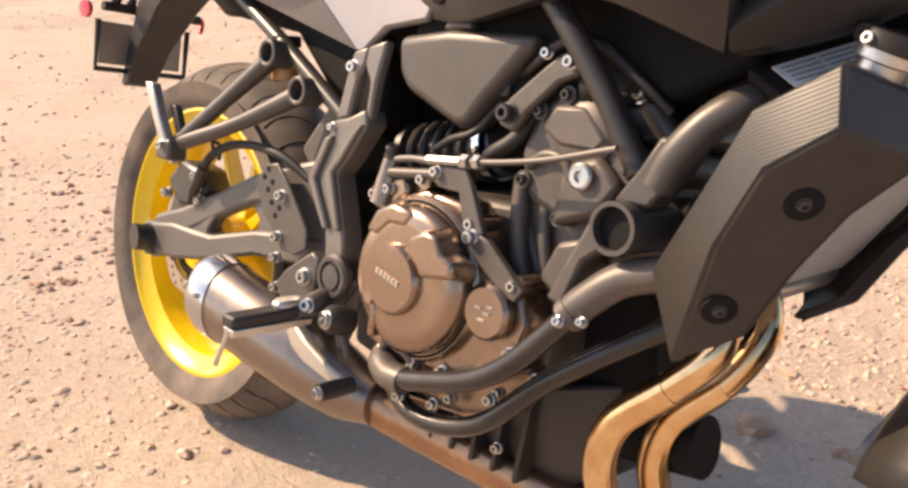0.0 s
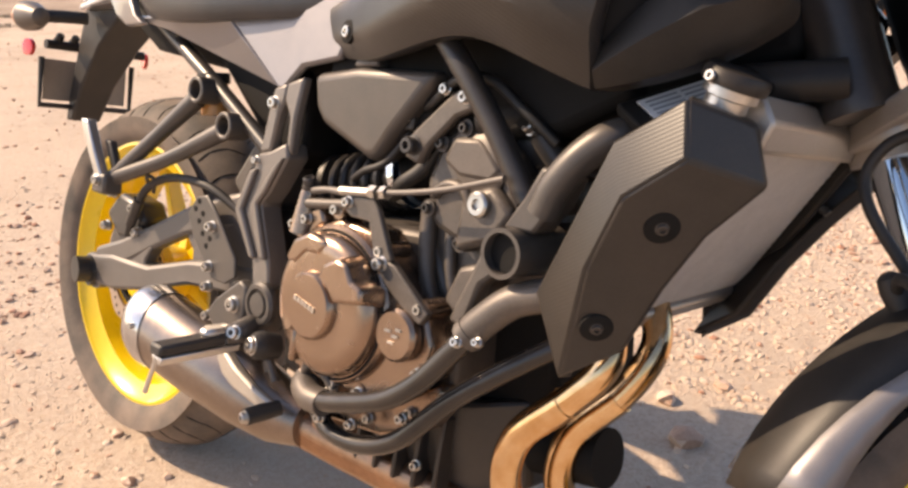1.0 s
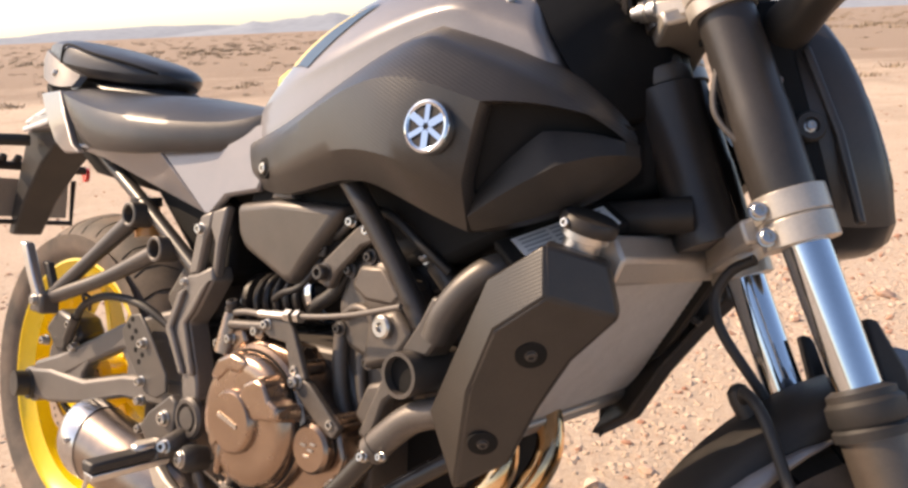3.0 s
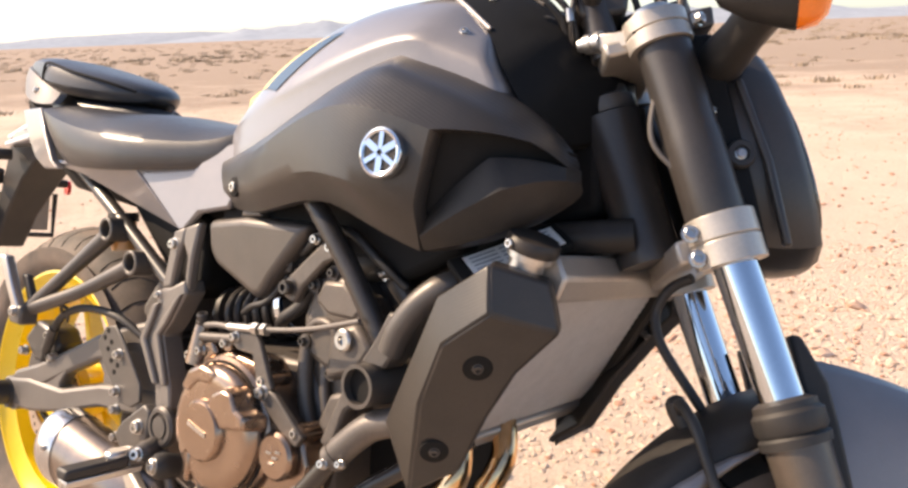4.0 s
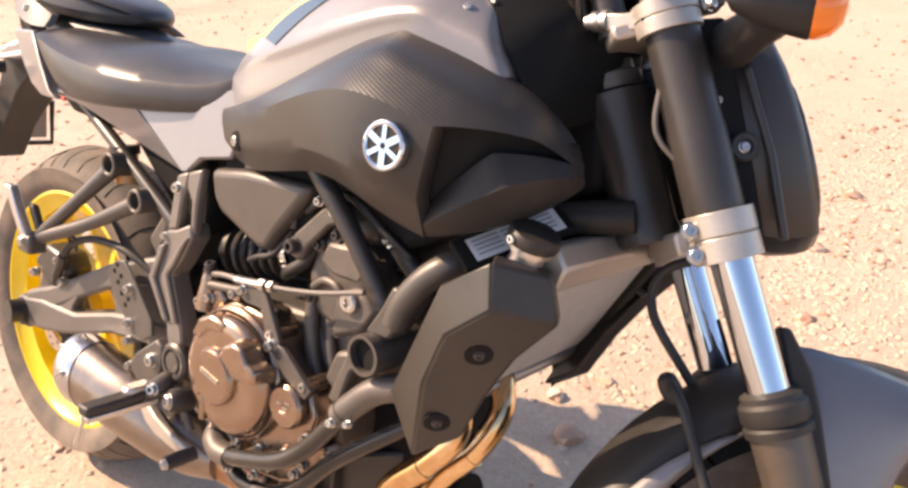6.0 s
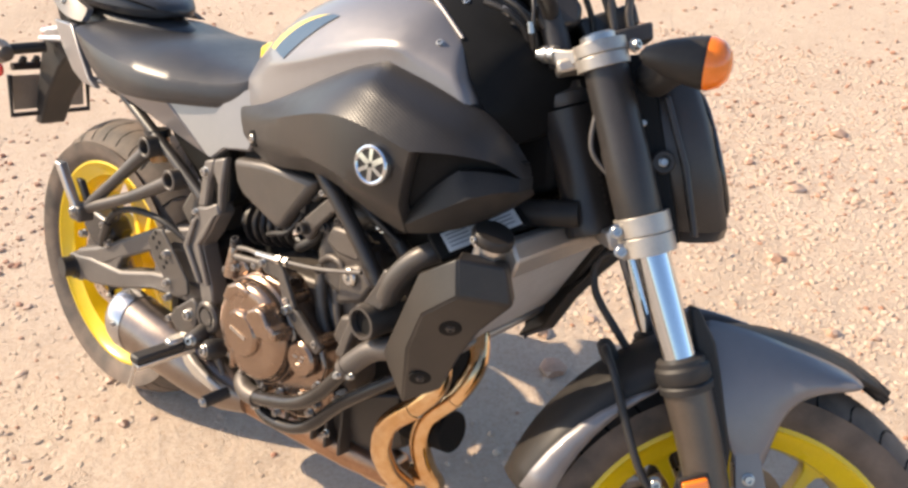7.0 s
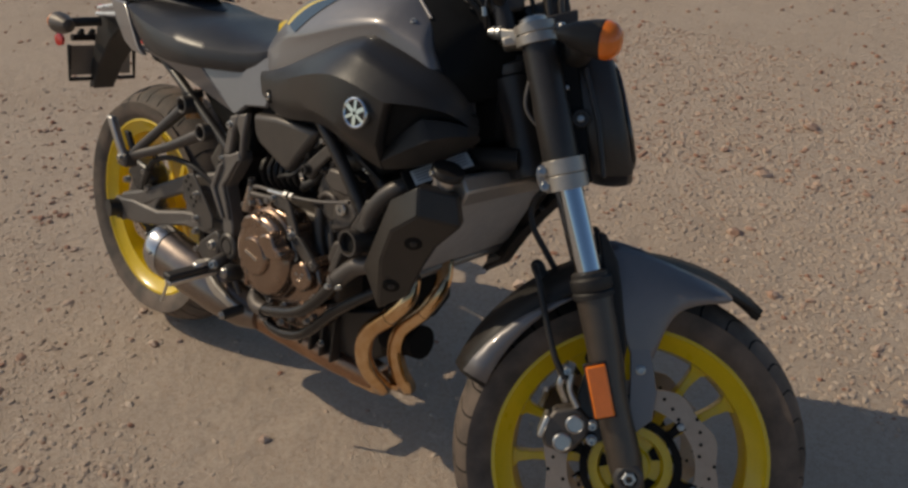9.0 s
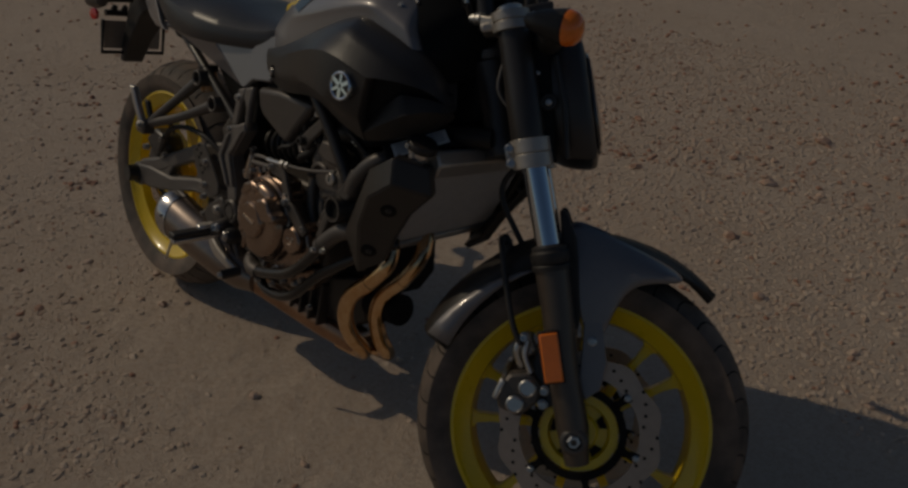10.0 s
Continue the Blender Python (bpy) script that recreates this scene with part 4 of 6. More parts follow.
def side_cover(s):
    rows = [[(x, s * y, z) for x, y, z in row] for row in (
        [(0.533, 0.128, 0.772), (0.540, 0.135, 0.766), (0.550, 0.142, 0.756), (0.563, 0.146, 0.735), (0.585, 0.142, 0.713)],
        [(0.62, 0.150, 0.794), (0.622, 0.160, 0.786), (0.625, 0.168, 0.770), (0.630, 0.170, 0.737), (0.636, 0.160, 0.709)],
        [(0.70, 0.164, 0.828), (0.70, 0.183, 0.815), (0.70, 0.200, 0.794), (0.70, 0.200, 0.745), (0.702, 0.184, 0.716)],
        [(0.80, 0.173, 0.874), (0.80, 0.203, 0.857), (0.80, 0.238, 0.824), (0.80, 0.234, 0.768), (0.805, 0.208, 0.742)],
        [(0.855, 0.178, 0.896), (0.865, 0.212, 0.884), (0.868, 0.254, 0.842), (0.865, 0.254, 0.772), (0.865, 0.218, 0.738)],
        [(0.898, 0.180, 0.907), (0.920, 0.221, 0.887), (0.930, 0.262, 0.846), (0.928, 0.264, 0.764), (0.932, 0.222, 0.716)],
        [(0.945, 0.174, 0.897), (0.985, 0.224, 0.868), (1.012, 0.250, 0.822), (0.992, 0.240, 0.748), (0.980, 0.206, 0.700)],
        [(1.00, 0.164, 0.881), (1.035, 0.212, 0.850), (1.055, 0.222, 0.826)],
        [(1.036, 0.156, 0.867), (1.066, 0.188, 0.838), (1.088, 0.190, 0.820)],
        [(1.086, 0.150, 0.833), (1.095, 0.161, 0.819), (1.102, 0.166, 0.809)],
        [(1.107, 0.147, 0.807), (1.110, 0.152, 0.803), (1.113, 0.156, 0.798)])]
    c = part("tank_side_cover", sheet(rows, -s * 0.02, ridges=([row[1] for row in rows[4:10]], [row[2] for row in rows[5:7]], [rows[6][2], rows[6][3], rows[6][4]])), M_WEAVE, bike, "ribbed matte black tank side cover", sub=2)
    part("intake_lip", sheet([[(x, s * y, z) for x, y, z in row] for row in (
        [(0.982, 0.214, 0.732), (0.984, 0.218, 0.716), (0.981, 0.205, 0.702)],
        [(1.012, 0.212, 0.768), (1.026, 0.220, 0.744), (1.030, 0.198, 0.714)],
        [(1.050, 0.204, 0.803), (1.072, 0.208, 0.772), (1.076, 0.180, 0.738)],
        [(1.086, 0.180, 0.806), (1.099, 0.186, 0.785), (1.099, 0.160, 0.760)],
        [(1.111, 0.158, 0.800), (1.118, 0.168, 0.787), (1.113, 0.150, 0.776)])], -s * 0.03), M_PLASTIC, c, "matte black lower lip of the intake", sub=2)
    part("intake_mesh", sheet([[(x, s * y, z) for x, y, z in row] for row in (
        [(1.006, 0.226, 0.824), (0.980, 0.212, 0.730)],
        [(1.058, 0.188, 0.838), (1.04, 0.186, 0.757)],
        [(1.103, 0.138, 0.815), (1.097, 0.140, 0.782)])], -s * 0.01), M_BLACK, c, "dark recessed intake panel")
    part("bolt_cup", lathe([(0, -0.008), (0.013, -0.008), (0.0135, 0.002), (0.0115, 0.003), (0, 0.001)], (0.614, s * 0.1645, 0.741), (-0.2, s, 0), 24, closed=False), M_BLACK, c)
    bolt((0.614, s * 0.1655, 0.741), 0.009, c, (-0.2, s, 0), 0.005)
    # round badge: a silver ring with six plain bars on dark ground
    n = Vector((0.10, s * 0.985, 0.04)).normalized()
    o = Vector((0.962, s * 0.2590, 0.796))
    tx = Vector((1, 0, 0)) - n * n.x
    tx.normalize()
    tz = n.cross(tx) if n.cross(tx).z > 0 else tx.cross(n)
    badge = part("tank_badge", lathe([(0, -0.006), (0.025, -0.006), (0.025, 0.003), (0, 0.003)], o, n, 40, closed=False), M_PLASTIC, c, "round silver badge with plain bars on black")
    part("badge_ring", lathe([(0.0255, -0.006), (0.0255, 0.002), (0.0248, 0.0042), (0.0225, 0.0052), (0.0200, 0.0042), (0.0190, 0.002)], o, n, 48), M_CHROME, badge)
    for k in range(6):
        a = math.pi / 2 + k * math.pi / 3
        d = tx * math.cos(a) + tz * math.sin(a)
        e = n.cross(d)
        r0, r1, wd = 0.003, 0.0212, 0.0026 if k % 2 == 0 else 0.0036
        part("badge_bar", loft([[o + d * r + e * t * wd + n * h for t, h in ((-1, 0.0025), (1, 0.0025), (1, 0.0045), (-1, 0.0045))] for r in (r0, r1)]), M_CHROME, badge)
    return c


cover_right, cover_left = side_cover(-1), side_cover(1)

# ---- seat and tail ----
def seat_ring(xt, xb, hw, zc, ze, zb):
    """A section of the seat that leans from xt at the top to xb at the bottom."""
    half = [(xt, 0, zc), (xt, hw * 0.70, zc - 0.004), (xt, hw, ze), (xt * 0.45 + xb * 0.55, hw * 1.03, ze * 0.45 + zb * 0.55), (xb, hw * 0.97, zb), (xb, 0, zb)]
    return [(x, -y, z) for x, y, z in half] + [(x, y, z) for x, y, z in reversed(half) if y > 1e-6]


seat = part("rider_seat", crease_lines(loft([seat_ring(*row) for row in (
    (0.040, 0.130, 0.146, 0.850, 0.836, 0.750), (0.060, 0.140, 0.158, 0.850, 0.830, 0.745), (0.12, 0.18, 0.170, 0.847, 0.818, 0.741), (0.21, 0.24, 0.176, 0.838, 0.802, 0.740), (0.30, 0.31, 0.174, 0.846, 0.795, 0.743), (0.37, 0.375, 0.164, 0.836, 0.793, 0.748), (0.43, 0.43, 0.148, 0.832, 0.794, 0.753),
    (0.48, 0.48, 0.134, 0.832, 0.797, 0.758), (0.52, 0.525, 0.122, 0.836, 0.806, 0.768), (0.555, 0.555, 0.102, 0.840, 0.822, 0.792), (0.580, 0.580, 0.07, 0.842, 0.834, 0.815))]), 10, (2, 4, 6, 8), 0.55), M_SEAT, bike, "black vinyl rider seat", sub=2)
part("seat_step", loft([mirrored(x, ((0, zt), (hw, zt - 0.006), (hw * 1.12, zb), (0, zb))) for x, hw, zt, zb in ((0.205, 0.022, 0.838, 0.80), (0.180, 0.046, 0.856, 0.80), (0.10, 0.080, 0.866, 0.80), (0.0, 0.094, 0.872, 0.81), (-0.10, 0.085, 0.890, 0.83))]), M_SEAT, seat, "vinyl riser under the passenger pad", sub=1)
pillion = part("passenger_seat", crease_lines(loft([mirrored(x, ((0, zt), (hw * 0.72, zt - 0.002), (hw, zt - 0.014), (hw * 1.03, zb + 0.016), (hw * 0.90, zb), (0, zb))) for x, hw, zt, zb in (
    (0.176, 0.020, 0.880, 0.866), (0.160, 0.044, 0.892, 0.860), (0.115, 0.074, 0.904, 0.857), (0.045, 0.098, 0.917, 0.860), (-0.03, 0.107, 0.929, 0.869), (-0.06, 0.100, 0.936, 0.876), (-0.14, 0.078, 0.944, 0.886), (-0.20, 0.056, 0.940, 0.895), (-0.225, 0.036, 0.928, 0.902))]), 10, (2, 3, 4, 6, 7, 8), 0.45), M_SEAT, bike, "black vinyl passenger seat pad", sub=2)
part("edge_piping", tube([(-0.052, -0.104, 0.876), (-0.050, -0.105, 0.905), (-0.030, -0.106, 0.919), (0.045, -0.0985, 0.9035), (0.115, -0.0745, 0.8905), (0.160, -0.0445, 0.878)], 0.0022, 8), M_BLACK, pillion, "dark seam line round the pad")
for s in (-1, 1):
    part("tail_side_panel", sheet([[(x, s * y, z) for x, y, z in row] for row in (
        [(-0.070, 0.128, 0.830), (0.036, 0.148, 0.834)],
        [(-0.022, 0.139, 0.786), (0.083, 0.160, 0.790)],
        [(0.030, 0.148, 0.748), (0.128, 0.168, 0.746)],
        [(0.076, 0.152, 0.730), (0.155, 0.170, 0.734)])], -s * 0.014), M_GREY, bike, "grey tail side panel behind the seat", bevel=0.003)
    cowl = part("tail_cowl", sheet([[(x, s * y, z) for x, y, z in row] for row in (
        [(-0.242, 0.040, 0.926), (-0.232, 0.050, 0.905), (-0.190, 0.062, 0.878)],
        [(-0.165, 0.078, 0.916), (-0.150, 0.090, 0.896), (-0.118, 0.104, 0.862)],
        [(-0.085, 0.100, 0.898), (-0.070, 0.110, 0.880), (-0.060, 0.122, 0.846)],
        [(-0.020, 0.112, 0.878), (-0.005, 0.120, 0.864), (0.010, 0.136, 0.840)],
        [(0.040, 0.116, 0.864), (0.05, 0.124, 0.856), (0.06, 0.140, 0.842)])], -s * 0.014), M_SWING, bike, "grey tail cowl behind the passenger seat", sub=1)
    bolt((-0.048, s * 0.117, 0.868), 0.007, cowl, (-0.3, s, 0.4), 0.004)
    # side panel below the seat: a shaded rear facet that tucks under and a broad front facet
    side = part("side_panel", slab([(0.352, s * 0.151, 0.752), (0.40, s * 0.142, 0.764), (0.47, s * 0.128, 0.776), (0.535, s * 0.114, 0.800), (0.570, s * 0.126, 0.800), (0.592, s * 0.146, 0.742), (0.583, s * 0.150, 0.711), (0.512, s * 0.145, 0.698), (0.459, s * 0.131, 0.667), (0.446, s * 0.129, 0.666)], 0.012 if s < 0 else -0.012), M_GREY, bike, "grey metallic side panel below the seat", bevel=0.004)
    part("rear_facet", slab([(0.100, s * 0.156, 0.742), (0.351, s * 0.1515, 0.751), (0.445, s * 0.1285, 0.666), (0.420, s * 0.122, 0.676), (0.180, s * 0.138, 0.731)], 0.012 if s < 0 else -0.012), M_GREY, side, "grey rear facet that tucks under the seat", bevel=0.002)
part("tail_underside", loft([mirrored(x, ((0, zt), (hw, zt), (hw * 0.8, zb), (0, zb))) for x, hw, zt, zb in ((0.55, 0.10, 0.76, 0.66), (0.30, 0.11, 0.74, 0.68), (0.05, 0.10, 0.74, 0.70), (-0.20, 0.06, 0.86, 0.80))]), M_BLACK, bike, "black plastic tail underside", bevel=0.006)
lamp = part("tail_light", loft([mirrored(x, ((0, zt), (hw, zt - 0.008), (hw, zb), (0, zb))) for x, hw, zt, zb in ((-0.10, 0.085, 0.815, 0.775), (-0.20, 0.080, 0.80, 0.765), (-0.27, 0.055, 0.785, 0.76))]), M_GREY, bike, "grey tail light housing", bevel=0.004)
part("fin", tube([(-0.26, -0.06, 0.779), (-0.12, -0.088, 0.806)], 0.005, 8), M_LABEL, lamp)
part("fin", tube([(-0.25, -0.07, 0.765), (-0.11, -0.090, 0.785)], 0.005, 8), M_LABEL, lamp)
part("lens", box(-0.285, -0.265, -0.05, 0.05, 0.762, 0.785), M_RED, lamp, "red tail lens", bevel=0.003)
# blacker than the other plastic to stand for shade on its back side
holder = part("plate_holder", loft([[(x, y, z) for x, y in ((x0, -hw), (x1, -hw * 0.9), (x1, hw * 0.9), (x0, hw))] for x0, x1, hw, z in ((-0.28, -0.14, 0.050, 0.77), (-0.31, -0.235, 0.046, 0.70), (-0.350, -0.31, 0.038, 0.62), (-0.380, -0.355, 0.032, 0.545))]), M_RUBBER, bike, "black plastic rear fender and plate holder", bevel=0.005)
part("number_plate", box(-0.371, -0.368, -0.085, 0.085, 0.582, 0.662), M_PLATE, holder, "dull plate with a black frame", bevel=0.001)
part("plate_frame", tube([(-0.362, -0.093, 0.665), (-0.362, -0.093, 0.572), (-0.362, 0.093, 0.572), (-0.362, 0.093, 0.665)], 0.006, 8, smooth=0), M_PLASTIC, holder)
part("cross_bar", tube([(-0.33, -0.10, 0.690), (-0.33, 0.10, 0.690)], 0.009, 10), M_PLASTIC, holder)
for y in (-0.075, -0.045, 0.045, 0.075):
    bolt((-0.33, y, 0.700), 0.010, holder, (0.5, 0, 0.85), 0.012, mat=M_PLASTIC, name="plate_fixing")
for s in (-1, 1):
    part("rear_reflector", lathe([(0, 0), (0.016, 0), (0.016, 0.008), (0, 0.010)], (-0.36, s * 0.115, 0.68), (0.2, s, 0), 16, closed=False), M_RED, holder, "round red reflector")
    ind = part("rear_indicator", lathe([(0, -0.05), (0.016, -0.042), (0.026, -0.01), (0.027, 0.015), (0, 0.015)], (-0.28, s * 0.150, 0.735), (-1, 0, 0), 24, closed=False), M_CAST, bike, "dusty black rear indicator with an orange lens")
    part("lens", lathe([(0.0265, 0.014), (0.022, 0.032), (0, 0.040)], (-0.28, s * 0.150, 0.735), (-1, 0, 0), 24, closed=False), M_ORANGE, ind, "orange lens")
    part("stalk", tube([(-0.25, s * 0.06, 0.745), (-0.260, s * 0.10, 0.742), (-0.27, s * 0.135, 0.738)], 0.012, 12), M_RUBBER, ind)
    part("subframe_tube", tube([(0.05, s * 0.100, 0.765), (0.172, s * 0.112, 0.712), (0.29, s * 0.120, 0.658), (0.44, s * 0.125, 0.580)], 0.011, 14), M_SATIN, bike, "satin black subframe tube")

# ---- radiator and shrouds ----
def shroud(s):
    inset = 0.024 if s > 0 else 0.0
    V = {k: (x + 0.001 - 0.4 * inset, s * (y + 0.0105 - inset), z - 0.0035) for k, (x, y, z) in dict(
        A=(1.016, 0.208, 0.666), B=(1.078, 0.214, 0.706), C=(1.114, 0.160, 0.692), D=(1.130, 0.158, 0.645), E=(1.090, 0.166, 0.598), N=(1.056, 0.158, 0.545),
        F=(1.024, 0.152, 0.480), G=(0.968, 0.164, 0.440), H=(0.946, 0.188, 0.519), I=(1.043, 0.229, 0.623), J=(1.088, 0.218, 0.660), K=(1.011, 0.213, 0.560)).items()}
    def plate(faces, shift):
        bm = bmesh.new()
        v = {k: bm.verts.new(V[k]) for k in sorted(set("".join(faces)))}
        for f in faces:
            bm.faces.new([v[k] for k in f])
        bmesh.ops.recalc_face_normals(bm, faces=bm.faces)
        for e in bmesh.ops.extrude_face_region(bm, geom=bm.faces[:])["geom"]:
            if isinstance(e, bmesh.types.BMVert):
                e.co += Vector(shift)
        return bm

    sh = part("radiator_shroud", plate(("BCDJ", "IJDE", "IENK", "KNFG"), (-0.010, -s * 0.020, 0.004)), M_SHROUD, bike, "matte black radiator shroud with faceted panels", bevel=0.004)
    part("ribbed_edge", plate(("ABJI", "AIKH", "HKG"), (0.004, -s * 0.020, 0)), M_RIBBED, sh, "finely ribbed rear edge", bevel=0.003)
    for x, y, z in ((1.065, 0.2040, 0.5985), (1.010, 0.1880, 0.4985)):
        x, y = x - 0.4 * inset, y - inset
        n = Vector((0.62, s * 0.63, -0.466)).normalized()
        part("bolt_cup", lathe([(0.0, -0.006), (0.0150, -0.006), (0.0150, 0.0006), (0.0140, 0.0010), (0.0, 0.0008)], (x, s * y, z), n, 24, closed=False), M_BLACK, sh)
        bolt(Vector((x, s * y, z)) + n * 0.0008, 0.0065, sh, n, 0.003, mat=M_SATIN)
    return sh


shroud_right, shroud_left = shroud(-1), shroud(1)
RB, RT = Vector((0.978, 0, 0.500)), Vector((1.112, 0, 0.690))
up = (RT - RB).normalized()
out = Vector((up.z, 0, -up.x))
L = (RT - RB).length


def rad(t, y, d):
    return RB + up * t + Vector((0, y, 0)) + out * d


# the lower edge drops towards the right side, the left edge leans in towards the top
def rad_low(y):
    return -0.034 * (0.165 - y) / 0.333


def rad_y(t):
    return 0.165 - 0.085 * max(0, t) / L


core = part("radiator", loft([[rad(rad_low(-0.145), -0.145, d), rad(L, -0.145, d), rad(L, 0.080, d), rad(0, 0.165, d)] for d in (0, -0.026)]), M_RAD, bike, "silver aluminium radiator with fine vertical fins")
bm = bmesh.new()
for k in range(84):
    y = -0.140 + 0.300 * k / 83
    top = min(0.205, (0.165 - y) / 0.085 * L - 0.004) if y > 0.08 else 0.205
    if top > rad_low(y) + 0.02:
        loft([[rad(t, y + dy, d) for dy, d in ((-0.0011, 0.0), (-0.0011, 0.0016), (0.0011, 0.0016), (0.0011, 0.0))] for t in (rad_low(y) + 0.012, top)], bm)
part("cooling_fin", bm, M_RAD, core, "fine vertical fins", kind="stuff")
part("bottom_tank", loft([[rad(rad_low(y) - 0.012, y, 0.008), rad(rad_low(y) + 0.009, y, 0.008), rad(rad_low(y) + 0.009, y, -0.034), rad(rad_low(y) - 0.012, y, -0.034)] for y in (-0.146, 0.170)]), M_CLAMP, core, "satin aluminium tank", bevel=0.004)
part("top_tank", loft([[rad(L - 0.026, y, 0.004), rad(L - 0.020, y, 0.012), rad(L + 0.006, y, 0.004), rad(L + 0.016, y, -0.02), rad(L, y, -0.036), rad(L - 0.026, y, -0.034)] for y in (-0.148, 0.086)]), M_CLAMP, core, "satin aluminium tank", bevel=0.004)
part("mounting_strip", loft([[rad(t, y + rad_y(t) - 0.165, d) for y, d in ((0.171, -0.012), (0.171, 0.012), (0.184, 0.012), (0.184, -0.012))] for t in (0.006, 0.03, 0.15, 0.215)]), M_PLASTIC, core, "black plastic side strip", bevel=0.004)
for t in (0.05, 0.15):
    bolt(rad(t, rad_y(t) + 0.016, 0.016), 0.006, core, out, 0.006, mat=M_SATIN)
NECK, NUP = Vector((1.084, -0.168, 0.704)), Vector((0.30, -0.08, 0.95)).normalized()
part("filler_neck", lathe([(0, -0.03), (0.018, -0.03), (0.018, 0.004), (0.023, 0.006), (0.023, 0.014), (0, 0.014)], NECK, NUP, 28, closed=False), M_ALU, core, "polished filler neck")
part("radiator_cap", lathe([(0, 0.014), (0.0270, 0.014), (0.0278, 0.017), (0.0278, 0.023), (0.025, 0.027), (0, 0.028)], NECK, NUP, 24, closed=False), M_PLASTIC, core, "black radiator cap")
bolt(NECK + NUP * 0.019 + Vector((-0.008, -0.024, 0)), 0.006, core, (-0.2, -0.95, 0.1), 0.006)
part("hose_stub", tube([(1.070, 0.020, 0.692), (1.070, 0.022, 0.735)], 0.016, 18), M_ALU, core)
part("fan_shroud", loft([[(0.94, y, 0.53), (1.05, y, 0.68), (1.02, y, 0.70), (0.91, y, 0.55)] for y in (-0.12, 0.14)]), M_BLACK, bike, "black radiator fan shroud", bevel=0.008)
LA, LB, LC = Vector((0.999, -0.161, 0.697)), Vector((1.056, -0.088, 0.7385)), Vector((1.027, -0.172, 0.683))
e1, e2 = LB - LA, LC - LA
ln = e1.cross(e2).normalized()
ln = ln if ln.z > 0 else -ln
label = part("caution_label", loft([[LA + ln * h, LB + ln * h, LB + e2 + ln * h, LC + ln * h] for h in (0, 0.001)]), M_LABEL, bike, "white caution label with unreadable printed lines")
for a0 in (0.14, 0.34, 0.54, 0.74):
    for b0, b1 in ((0.05, 0.34), (0.38, 0.66), (0.70, 0.93)):
        o = LA + e2 * a0 + ln * 0.0012
        part("text_bar", loft([[o + e1 * b0 + ln * h, o + e1 * b1 + ln * h, o + e1 * b1 + e2 * 0.07 + ln * h, o + e1 * b0 + e2 * 0.07 + ln * h] for h in (0, 0.0004)]), M_INK, label)
part("label_backing", loft([[LA - e1 * 0.15 - e2 * 0.3 + ln * h, LB + e1 * 0.1 - e2 * 0.3 + ln * h, LB + e1 * 0.1 + e2 * 1.05 + ln * h, LC - e1 * 0.15 + e2 * 0.1 + ln * h] for h in (-0.014, -0.0015)]), M_BLACK, bike, "black plastic cover under the tank", bevel=0.003)

